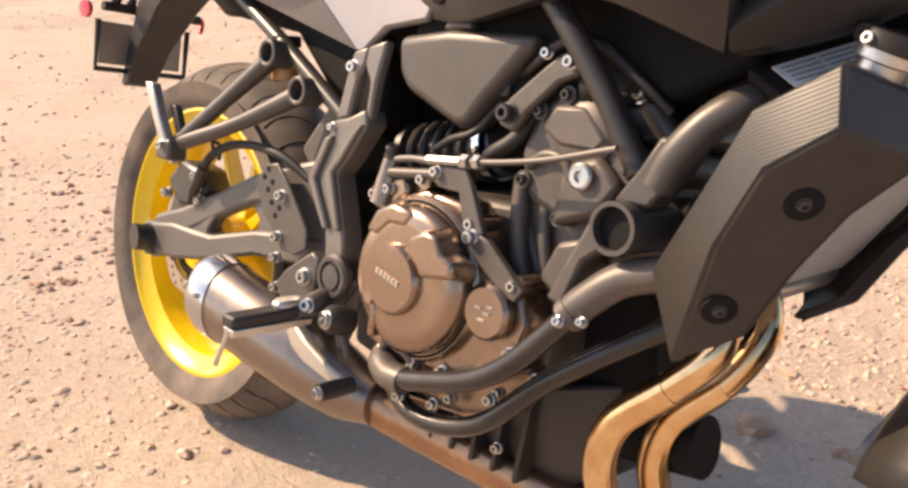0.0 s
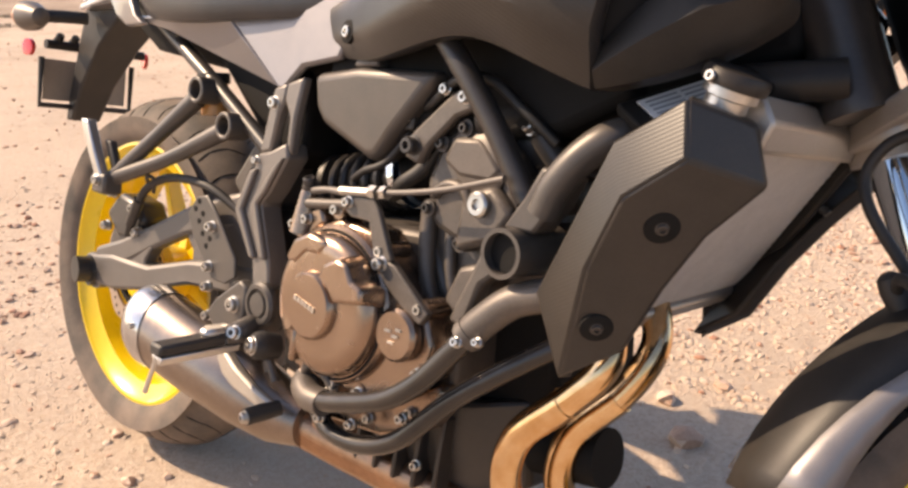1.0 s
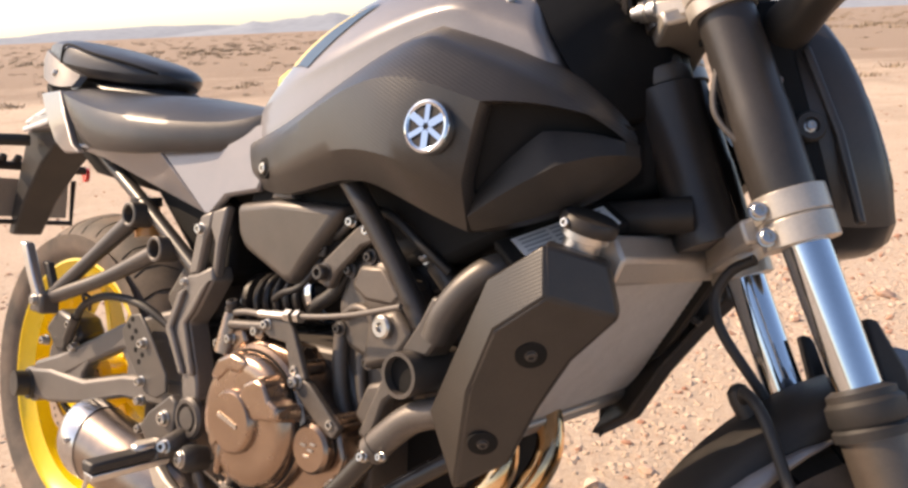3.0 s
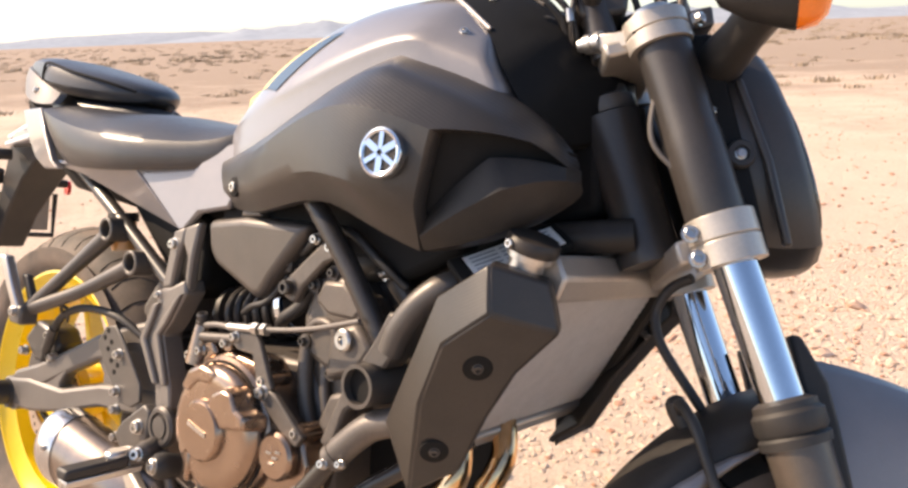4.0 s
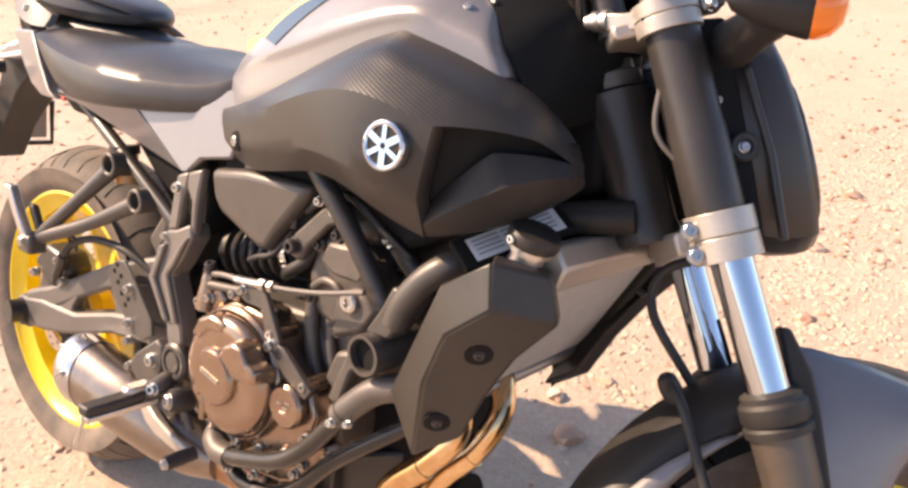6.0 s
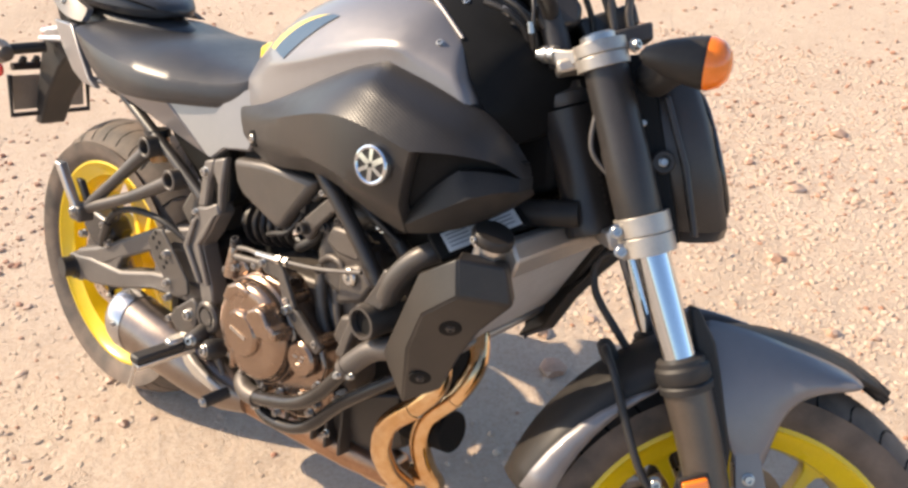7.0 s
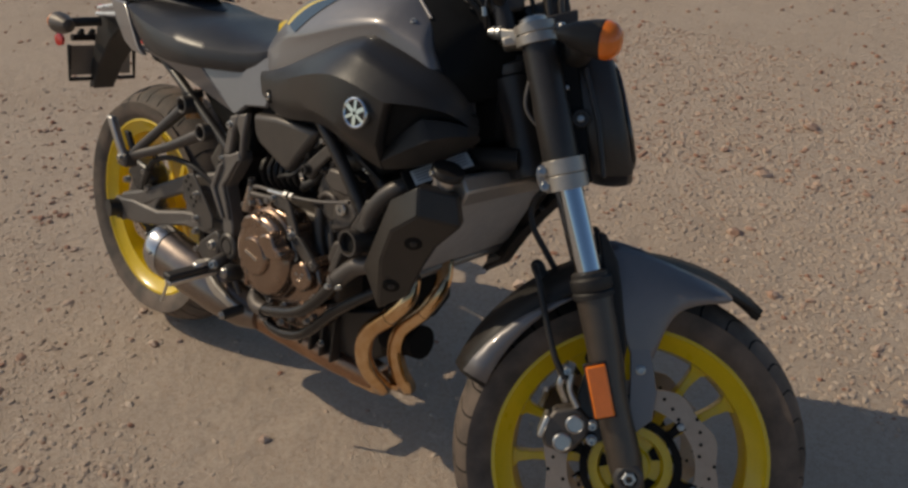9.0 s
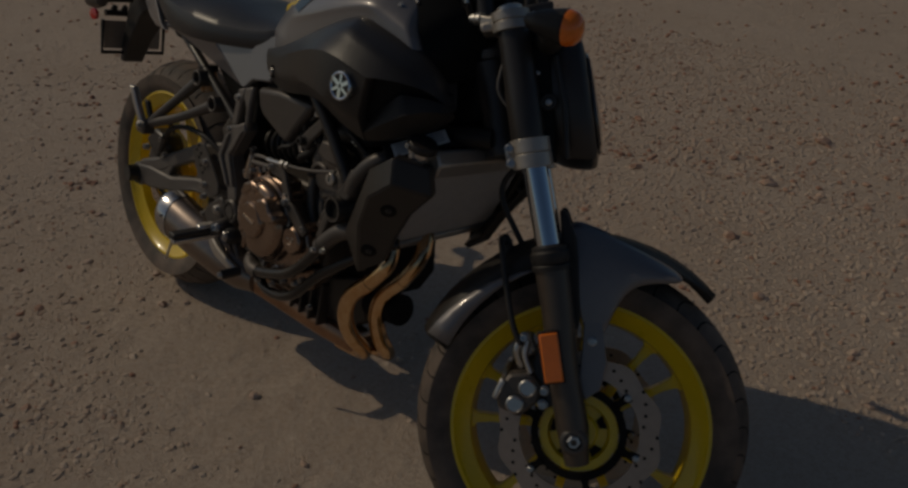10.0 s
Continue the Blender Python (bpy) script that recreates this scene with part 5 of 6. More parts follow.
# ---- frame ----
for s in (-1, 1):
    part("frame_downtube", tube([(0.735, s * 0.170, 0.772), (0.790, s * 0.176, 0.728), (0.850, s * 0.170, 0.660), (0.898, s * 0.162, 0.592)], 0.0125, 18), M_SATIN, bike, "satin black frame tube")
    part("frame_cross_pipe", tube([(0.928, s * 0.178, 0.585), (0.940, s * 0.178, 0.615), (0.964, s * 0.172, 0.648), (0.988, s * 0.158, 0.667), (1.005, s * 0.11, 0.668)], [0.015, 0.016, 0.016, 0.016, 0.016], 20), M_FRAME, bike, "grey painted frame pipe")
    boss = part("engine_mount_boss", tube([(0.902, s * 0.20, 0.543), (0.905, s * 0.12, 0.545)], 0.0245, 28, smooth=0, hollow=0.82), M_FRAME, bike, "hollow grey engine mount boss")
    part("boss_hole", tube([(0.902, s * 0.190, 0.5435), (0.904, s * 0.14, 0.5445)], 0.0199, 24, smooth=0), M_BLACK, boss)
    part("boss_arm", loft([[(x, s * y, z) for y in (0.185, 0.150)] + [(x2, s * y, z2) for y in (0.150, 0.185)] for x, z, x2, z2 in ((0.888, 0.565, 0.925, 0.565), (0.91, 0.60, 0.945, 0.595), (0.925, 0.63, 0.958, 0.625))]), M_FRAME, boss, bevel=0.004)
    part("engine_lug", prism([(0.86, 0.50), (0.89, 0.525), (0.885, 0.56), (0.862, 0.55), (0.835, 0.485), (0.823, 0.455), (0.845, 0.45)], s * 0.150, s * 0.172), M_CAST, boss, bevel=0.005)
    # rear frame bracket with an open slot
    brk = part("frame_bracket", prism([(0.441, 0.580), (0.464, 0.585), (0.496, 0.600), (0.504, 0.582), (0.471, 0.531), (0.455, 0.513), (0.483, 0.441), (0.489, 0.408), (0.454, 0.393), (0.446, 0.440), (0.405, 0.499), (0.431, 0.555)], s * 0.148, s * 0.113), M_BRACKET, bike, "grey cast frame bracket with a slot and raised ridges", bevel=0.004)
    part("bracket_leg", prism([(0.461, 0.667), (0.455, 0.647), (0.441, 0.580), (0.464, 0.585), (0.474, 0.634), (0.484, 0.653), (0.487, 0.675)], s * 0.147, s * 0.131), M_BRACKET, brk, bevel=0.004)
    part("bracket_leg", prism([(0.487, 0.675), (0.484, 0.653), (0.497, 0.633), (0.496, 0.600), (0.505, 0.584), (0.509, 0.635), (0.519, 0.685)], s * 0.147, s * 0.131), M_BRACKET, brk, bevel=0.004)
    part("bracket_rib", prism([(0.484, 0.570), (0.500, 0.582), (0.469, 0.531), (0.454, 0.514), (0.482, 0.444), (0.470, 0.442), (0.439, 0.511)], s * 0.146, s * 0.155), M_BRACKET, brk, bevel=0.003)
    part("bracket_rib", prism([(0.432, 0.555), (0.446, 0.560), (0.421, 0.502), (0.459, 0.442), (0.448, 0.440), (0.407, 0.499)], s * 0.146, s * 0.155), M_BRACKET, brk, bevel=0.003)
    bolt((0.464, s * 0.147, 0.648), 0.009, brk, (0, s, 0), 0.007)
    bolt((0.439, s * 0.149, 0.570), 0.006, brk, (0, s, 0), 0.006)
    part("pivot_cap", lathe([(0, 0.0), (0.030, 0.0), (0.030, 0.008), (0.026, 0.012), (0.021, 0.012), (0.019, 0.007), (0.017, 0.007), (0.015, 0.012), (0, 0.013)], (0.480, s * 0.146, 0.384), (0, s, 0), 32, closed=False), M_FRAME, brk, "round swingarm pivot cap")
# ---- engine ----
case = part("crankcase", prism([(0.50, 0.30), (0.60, 0.285), (0.72, 0.295), (0.78, 0.325), (0.805, 0.37), (0.80, 0.43), (0.78, 0.47), (0.74, 0.53), (0.58, 0.52), (0.49, 0.42)], -0.122, 0.13), M_CAST, bike, "dark grey cast crankcase", bevel=0.008)
# set back and painted black to stand for the shade of the cavity
part("crankcase_front", prism([(0.78, 0.29), (0.86, 0.30), (0.895, 0.36), (0.88, 0.46), (0.86, 0.52), (0.78, 0.50)], -0.055, 0.12), M_BLACK, case, "crankcase front, blackened for the dark cavity there", bevel=0.01)
sump = part("sump", loft([[(x, -y, z1), (x, -y * 0.92, (z0 + z1) / 2), (x, -y * 0.6, z0), (x, y * 0.6, z0), (x, y * 0.92, (z0 + z1) / 2), (x, y, z1)] for x, y, z0, z1 in ((0.52, 0.07, 0.255, 0.31), (0.60, 0.09, 0.220, 0.31), (0.72, 0.092, 0.195, 0.32), (0.80, 0.080, 0.205, 0.34), (0.865, 0.055, 0.25, 0.36))]), M_SATIN, bike, "dark cast oil sump with cooling ribs", bevel=0.006)
for k in range(5):
    x = 0.63 + 0.034 * k
    part("sump_fin", prism([(x, 0.215), (x + 0.006, 0.213), (x + 0.012, 0.315), (x + 0.006, 0.317)], -0.098, -0.07), M_SATIN, sump, bevel=0.002)
part("oil_filter", tube([(0.86, -0.02, 0.30), (0.95, -0.02, 0.315)], 0.034, 24), M_BLACK, case, "black oil filter")
cyl = part("cylinder_block", prism([(0.72, 0.52), (0.755, 0.60), (0.85, 0.63), (0.885, 0.56), (0.86, 0.48), (0.80, 0.44)], -0.118, 0.13), M_CAST, bike, "dark grey cast cylinder block", bevel=0.008)
hd = part("cylinder_head", prism([(0.735, 0.585), (0.750, 0.635), (0.772, 0.655), (0.812, 0.658), (0.855, 0.630), (0.882, 0.585), (0.868, 0.545), (0.80, 0.525), (0.752, 0.54)], -0.136, 0.136), M_CAST, bike, "dark grey cast cylinder head", bevel=0.010)
part("head_boss", prism([(0.765, 0.615), (0.778, 0.642), (0.815, 0.645), (0.848, 0.615), (0.835, 0.600), (0.79, 0.600)], -0.146, -0.13), M_CAST, hd, bevel=0.006)
part("head_boss", lathe([(0, 0), (0.034, 0), (0.034, 0.008), (0.028, 0.012), (0, 0.012)], (0.815, -0.132, 0.615), (0, -1, 0), 28, closed=False), M_CAST, hd)
part("head_lobe", prism([(0.795, 0.52), (0.85, 0.54), (0.872, 0.575), (0.84, 0.60), (0.80, 0.585)], -0.148, -0.13), M_CAST, hd, bevel=0.008)
part("plug_bolt", lathe([(0, 0), (0.0135, 0), (0.0135, 0.006), (0.011, 0.008), (0.006, 0.008), (0.005, 0.004), (0, 0.004)], (0.828, -0.148, 0.577), (0, -1, 0), 24, closed=False), M_STEEL, hd, "bright head plug")
hang = part("engine_hanger", prism([(0.712, 0.612), (0.722, 0.640), (0.775, 0.688), (0.800, 0.700), (0.806, 0.672), (0.782, 0.662), (0.748, 0.628), (0.735, 0.605)], -0.152, -0.138), M_CAST, bike, "grey engine hanger plate", bevel=0.004)
bolt((0.726, -0.153, 0.625), 0.012, hang, (0, -1, 0), 0.012, mat=M_SATIN)
bolt((0.795, -0.153, 0.684), 0.008, hang, (0, -1, 0), 0.008)
part("rocker_cover", prism([(0.76, 0.655), (0.80, 0.70), (0.86, 0.675), (0.885, 0.62), (0.86, 0.61), (0.81, 0.65)], -0.11, 0.12), M_SATIN, bike, "black valve cover", bevel=0.01)
part("coil_pipe", tube([(0.868, -0.115, 0.655), (0.905, -0.105, 0.615)], 0.013, 14), M_FRAME, bike, "grey breather pipe")
bolt((0.865, -0.128, 0.662), 0.010, bike, (-0.3, -0.8, 0.4), 0.008)
part("timing_rib", tube([(0.735, -0.122, 0.560), (0.742, -0.128, 0.52), (0.752, -0.13, 0.478), (0.765, -0.13, 0.452)], 0.010, 12), M_CAST, cyl)
part("timing_rib", tube([(0.770, -0.122, 0.545), (0.778, -0.125, 0.50), (0.79, -0.126, 0.46)], 0.007, 12), M_CAST, cyl)
part("water_jacket", prism([(0.796, 0.468), (0.812, 0.508), (0.846, 0.520), (0.858, 0.490), (0.850, 0.466), (0.826, 0.448)], -0.152, -0.115), M_CAST, cyl, bevel=0.006)
part("throttle_body", tube([(0.66, -0.07, 0.585), (0.74, -0.06, 0.63)], 0.036, 20), M_BLACK, bike, "black throttle body")

# small castings, bolts and wiring on the head
for x, z in ((0.757, 0.632), (0.788, 0.652), (0.850, 0.624), (0.874, 0.588), (0.748, 0.560), (0.800, 0.530)):
    part("bolt_post", tube([(x, -0.120, z), (x, -0.140, z)], 0.0095, 14), M_CAST, hd)
    bolt((x, -0.141, z), 0.007, hd, (0, -1, 0), 0.006, mat=M_SATIN)
part("head_rib", tube([(0.752, -0.138, 0.575), (0.775, -0.142, 0.590), (0.800, -0.144, 0.588), (0.812, -0.143, 0.570)], 0.006, 10), M_CAST, hd)
part("head_rib", tube([(0.840, -0.140, 0.640), (0.862, -0.142, 0.615), (0.870, -0.142, 0.590)], 0.006, 10), M_CAST, hd)
part("wiring_loom", tube([(0.700, -0.120, 0.665), (0.735, -0.140, 0.672), (0.775, -0.148, 0.700), (0.82, -0.150, 0.705), (0.87, -0.145, 0.675), (0.90, -0.13, 0.65)], 0.0055, 10), M_RUBBER, bike, "black wiring loom over the engine")
part("wiring_loom", tube([(0.600, -0.120, 0.570), (0.635, -0.135, 0.585), (0.672, -0.138, 0.600), (0.700, -0.130, 0.640)], 0.0045, 10), M_RUBBER, bike, "black wiring loom over the engine")
plug = part("wire_connector", box(0.690, 0.712, -0.142, -0.122, 0.640, 0.668), M_SATIN, bike, "black wire connector with a steel clip", bevel=0.003)
part("clip", box(0.694, 0.708, -0.1445, -0.142, 0.650, 0.656), M_STEEL, plug)
part("breather_hose", tube([(0.655, -0.100, 0.560), (0.690, -0.125, 0.578), (0.720, -0.125, 0.600), (0.745, -0.118, 0.640)], 0.009, 12), M_RUBBER, bike, "black breather hose behind the clutch arm")

COVER = [(0.545, 0.43), (0.553, 0.475), (0.585, 0.512), (0.63, 0.530), (0.685, 0.526), (0.72, 0.498), (0.745, 0.468), (0.785, 0.448), (0.797, 0.42), (0.790, 0.385), (0.760, 0.352), (0.70, 0.336), (0.62, 0.326), (0.572, 0.335), (0.552, 0.37)]
cover = part("clutch_cover", prism(COVER, -0.148, -0.095), M_SAND_TINT, bike, "graphite clutch cover with raised steps, reflected sand painted in as bronze", bevel=0.005)
DC = (0.640, -0.148, 0.430)
part("cover_step", lathe([(0.094, 0), (0.094, 0.006), (0.090, 0.010), (0.088, 0.010), (0.0, 0.010)], DC, (0, -1, 0), 56, closed=False), M_SAND_TINT, cover)
part("cover_groove", lathe([(0.0885, 0.0085), (0.0885, 0.0112), (0.0855, 0.0112), (0.0855, 0.0085)], DC, (0, -1, 0), 56), M_BLACK, cover)
part("cover_dome", lathe([(0.084, 0.008), (0.083, 0.018), (0.077, 0.025), (0.068, 0.028), (0.060, 0.028), (0.0, 0.028)], DC, (0, -1, 0), 56, closed=False), M_SAND_TINT, cover)
part("cover_crown", lathe([(0.041, 0.026), (0.040, 0.033), (0.036, 0.037), (0.0, 0.037)], (DC[0] - 0.012, DC[1], DC[2] - 0.002), (0, -1, 0), 48, closed=False), M_SAND_TINT, cover)
part("cover_guard", prism([(0.645, 0.468), (0.655, 0.488), (0.680, 0.500), (0.700, 0.496), (0.712, 0.476), (0.732, 0.470), (0.734, 0.450), (0.680, 0.440), (0.668, 0.453)], DC[1] - 0.012, DC[1] - 0.046, taper=0.82), M_SAND_TINT, cover, "raised guard segment of the cover", bevel=0.004)
part("cover_arm", prism([(0.566, 0.470), (0.582, 0.500), (0.612, 0.514), (0.650, 0.508), (0.640, 0.488), (0.610, 0.486), (0.588, 0.466)], DC[1] - 0.004, DC[1] - 0.030, taper=0.86), M_SAND_TINT, cover, bevel=0.005)
part("cover_peg", tube([(0.600, DC[1] - 0.01, 0.398), (0.597, DC[1] - 0.036, 0.400)], [0.010, 0.008], 14), M_SAND_TINT, cover)
part("cover_rib", prism([(0.594, 0.395), (0.606, 0.395), (0.604, 0.352), (0.594, 0.352)], DC[1] - 0.002, DC[1] - 0.030), M_SAND_TINT, cover, bevel=0.004)
part("cover_lug", prism([(0.545, 0.495), (0.562, 0.528), (0.595, 0.540), (0.605, 0.520), (0.570, 0.490)], -0.150, -0.128), M_SAND_TINT, cover, bevel=0.005)
bm = bmesh.new()
for k in range(6):
    x0 = 0.607 + 0.0065 * k
    prism([(x0, 0.437 - 0.0015 * k), (x0 + 0.0042, 0.4365 - 0.0015 * k), (x0 + 0.0040, 0.4305 - 0.0015 * k), (x0, 0.4312 - 0.0015 * k)], DC[1] - 0.0385, DC[1] - 0.036, bm)
part("raised_letter_bar", bm, M_CLAMP, cover, "raised cast lettering as plain bars", kind="stuff")
oil = part("oil_filler", lathe([(0, 0), (0.030, 0), (0.030, 0.010), (0.026, 0.014), (0, 0.014)], (0.752, -0.150, 0.424), (0, -1, 0), 36, closed=False), M_SAND_TINT, cover, "oval oil filler cover")
for k, (dx, dz) in enumerate(((-0.008, 0.004), (0.004, 0.0), (-0.002, -0.008), (0.008, 0.008))):
    part("raised_letter_bar", box(0.752 + dx - 0.004, 0.752 + dx + 0.004, -0.1655, -0.163, 0.424 + dz - 0.0012, 0.424 + dz + 0.0012), M_ALU, oil)
for x, z in ((0.553, 0.510), (0.575, 0.520), (0.627, 0.540), (0.707, 0.507), (0.776, 0.458), (0.745, 0.352), (0.784, 0.388), (0.596, 0.332), (0.652, 0.330), (0.560, 0.395), (0.695, 0.338), (0.566, 0.470)):
    part("bolt_post", tube([(x, -0.115, z), (x, -0.150, z)], 0.011, 14), M_SAND_TINT, cover)
    bolt((x, -0.151, z), 0.0075, cover, (0, -1, 0), 0.008)
for x, z in ((0.575, 0.425), (0.632, 0.378), (0.712, 0.455)):
    bolt((x, DC[1] - 0.016, z), 0.006, cover, (0, -1, 0), 0.008)
part("lower_case_cover", prism([(0.60, 0.325), (0.70, 0.334), (0.76, 0.346), (0.80, 0.372), (0.815, 0.35), (0.79, 0.315), (0.72, 0.285), (0.63, 0.275)], -0.145, -0.115), M_SAND_TINT, case, "graphite lower case edge, reflected sand painted in as bronze", bevel=0.004)
for x, z in ((0.766, 0.330), (0.70, 0.300), (0.81, 0.36)):
    bolt((x, -0.146, z), 0.007, case, (0, -1, 0), 0.007)
cover.location = (0.008, -0.020, -0.002)
# clutch arm, cable and bracket
arm = part("clutch_arm", tube([(0.566, -0.150, 0.500), (0.570, -0.152, 0.535), (0.572, -0.150, 0.556)], [0.017, 0.011, 0.009], 18), M_SAND_TINT, bike, "clutch release arm on the cover")
bolt((0.573, -0.152, 0.558), 0.010, arm, (0.1, -0.3, 0.95), 0.010, mat=M_SATIN)
part("lever", tube([(0.570, -0.152, 0.550), (0.61, -0.154, 0.558), (0.650, -0.156, 0.560)], [0.005, 0.0042, 0.005], 10), M_SWING, arm)
part("lever", tube([(0.575, -0.154, 0.536), (0.62, -0.156, 0.543), (0.655, -0.156, 0.548)], [0.007, 0.006, 0.007], 10), M_CAST, arm)
brc = part("cable_bracket", prism([(0.640, 0.545), (0.662, 0.560), (0.694, 0.562), (0.704, 0.550), (0.732, 0.500), (0.722, 0.488), (0.706, 0.492), (0.690, 0.535), (0.66, 0.535)], -0.160, -0.152), M_CAST, bike, "grey cable bracket plate", bevel=0.002)
part("bracket_leg", prism([(0.716, 0.500), (0.738, 0.495), (0.795, 0.455), (0.785, 0.440), (0.770, 0.444), (0.71, 0.480)], -0.160, -0.150), M_CAST, brc, bevel=0.002)
bolt((0.718, -0.161, 0.493), 0.009, brc, (0, -1, 0), 0.009)
bolt((0.655, -0.161, 0.551), 0.007, brc, (0, -1, 0), 0.007)
cable = part("clutch_cable", tube([(0.66, -0.160, 0.566), (0.725, -0.162, 0.573), (0.80, -0.166, 0.588), (0.882, -0.172, 0.612)], 0.0034, 10), M_SWING, bike, "pale sleeved clutch cable")
part("cable_adjuster", tube([(0.640, -0.160, 0.562), (0.700, -0.161, 0.569)], 0.0055, 8), M_STEEL, brc)
part("cable_nut", tube([(0.690, -0.161, 0.568), (0.700, -0.161, 0.569)], 0.008, 6), M_STEEL, brc)
part("cable_nut", tube([(0.708, -0.161, 0.570), (0.716, -0.161, 0.571)], 0.008, 6), M_STEEL, brc)
for ob in (arm, brc, cable):
    ob.location = (0.004, -0.016, 0)
# coolant pipes along the engine
pump = part("water_pump", tube([(0.600, -0.13, 0.322), (0.606, -0.165, 0.318), (0.632, -0.182, 0.312), (0.664, -0.186, 0.314)], [0.020, 0.019, 0.017, 0.016], 20), M_CAST, bike, "cast water pump elbow")
part("pump_ring", tube([(0.606, -0.172, 0.328), (0.622, -0.178, 0.348), (0.647, -0.178, 0.346), (0.663, -0.172, 0.328)], 0.006, 10), M_CAST, pump)
bolt((0.660, -0.170, 0.336), 0.008, pump, (0, -1, 0), 0.008)
pipe = part("coolant_pipe", tube([(0.655, -0.188, 0.314), (0.700, -0.190, 0.327), (0.765, -0.192, 0.352), (0.810, -0.190, 0.385), (0.850, -0.186, 0.432), (0.880, -0.182, 0.470), (0.910, -0.176, 0.497), (0.950, -0.168, 0.512), (0.99, -0.15, 0.52)], 0.0118, 20), M_PIPE, bike, "dark grey coolant pipe and hose")
part("hose_sleeve", tube([(0.862, -0.185, 0.448), (0.880, -0.182, 0.470), (0.910, -0.176, 0.497), (0.950, -0.168, 0.512), (0.99, -0.15, 0.52)], 0.0168, 20), M_CAST, pipe, "grey rubber hose sleeve")
part("hose_clip", tube([(0.864, -0.1853, 0.450), (0.869, -0.184, 0.457)], 0.0180, 20), M_CAST, pipe)
bolt((0.866, -0.203, 0.447), 0.006, pipe, (0, -1, 0.2), 0.006)
bolt((0.888, -0.198, 0.452), 0.005, pipe, (0, -1, 0.2), 0.006)
part("lower_coolant_pipe", tube([(0.610, -0.150, 0.285), (0.655, -0.164, 0.272), (0.715, -0.168, 0.277), (0.770, -0.166, 0.303), (0.830, -0.160, 0.365), (0.885, -0.150, 0.412), (0.93, -0.135, 0.448), (0.965, -0.115, 0.475), (0.985, -0.09, 0.49)], 0.0112, 18), M_PIPE, bike, "black lower coolant hose")
for x, y, z in ((0.700, -0.174, 0.298), (0.775, -0.170, 0.330), (0.65, -0.178, 0.290), (0.74, -0.098, 0.245)):
    bolt((x, y, z), 0.007, case, (0, -1, 0), 0.007)

# ---- exhaust ----
for k, pts in enumerate((((0.915, -0.065, 0.560), (0.940, -0.078, 0.515), (0.972, -0.095, 0.474), (0.978, -0.108, 0.440), (0.945, -0.115, 0.395), (0.898, -0.118, 0.345), (0.884, -0.115, 0.295), (0.888, -0.095, 0.245), (0.892, -0.06, 0.205), (0.86, -0.035, 0.178), (0.78, -0.03, 0.165)),
                         ((0.915, 0.03, 0.560), (0.942, 0.02, 0.515), (0.976, -0.01, 0.476), (0.986, -0.03, 0.444), (0.965, -0.045, 0.395), (0.925, -0.055, 0.345), (0.912, -0.055, 0.295), (0.922, -0.045, 0.245), (0.925, -0.02, 0.205), (0.88, 0.01, 0.178), (0.78, 0.0, 0.165)))):
    hdr = part("exhaust_header", tube(pts, 0.0160, 22, smooth=8), M_HEADER, bike, "gold and bronze heat-tinted exhaust header")
    part("header_sleeve", tube(pts[4:], 0.0174, 22, smooth=8), M_HEADER, hdr)
part("catalyst_box", loft([[(x, y + cy, cz + z) for y, z in ((-0.050 * k, 0.012 * k), (-0.034 * k, 0.036 * k), (0.034 * k, 0.036 * k), (0.050 * k, 0.012 * k), (0.040 * k, -0.030 * k), (-0.040 * k, -0.030 * k))] for x, cy, cz, k in ((0.85, -0.025, 0.190, 0.70), (0.76, -0.04, 0.198, 0.85), (0.60, -0.062, 0.208, 0.85), (0.50, -0.085, 0.222, 0.85), (0.42, -0.108, 0.242, 0.85))]), M_COLLECTOR, bike, "bronze-brown steel exhaust collector under the engine", bevel=0.010)
muf = part("muffler", loft([[(x, cy + 0.052 * k * math.cos(2 * math.pi * i / 32), cz + 0.064 * k * math.sin(2 * math.pi * i / 32)) for i in range(32)] for x, cy, cz, k in ((0.54, -0.10, 0.226, 0.50), (0.49, -0.115, 0.236, 0.76), (0.43, -0.13, 0.253, 0.90), (0.33, -0.145, 0.272, 0.94), (0.257, -0.152, 0.286, 0.94))]), M_MUFFLER, bike, "short brushed steel muffler")
part("end_ring", loft([[(x, cy + 0.052 * k * math.cos(2 * math.pi * i / 32), cz + 0.064 * k * math.sin(2 * math.pi * i / 32)) for i in range(32)] for x, cy, cz, k in ((0.262, -0.152, 0.285, 0.97), (0.234, -0.156, 0.290, 0.99), (0.219, -0.157, 0.292, 0.92), (0.210, -0.158, 0.293, 0.76), (0.208, -0.158, 0.293, 0.3))]), M_CAP, muf, "silver end cap")
bolt((0.248, -0.203, 0.298), 0.006, muf, (0, -1, 0.1), 0.005)

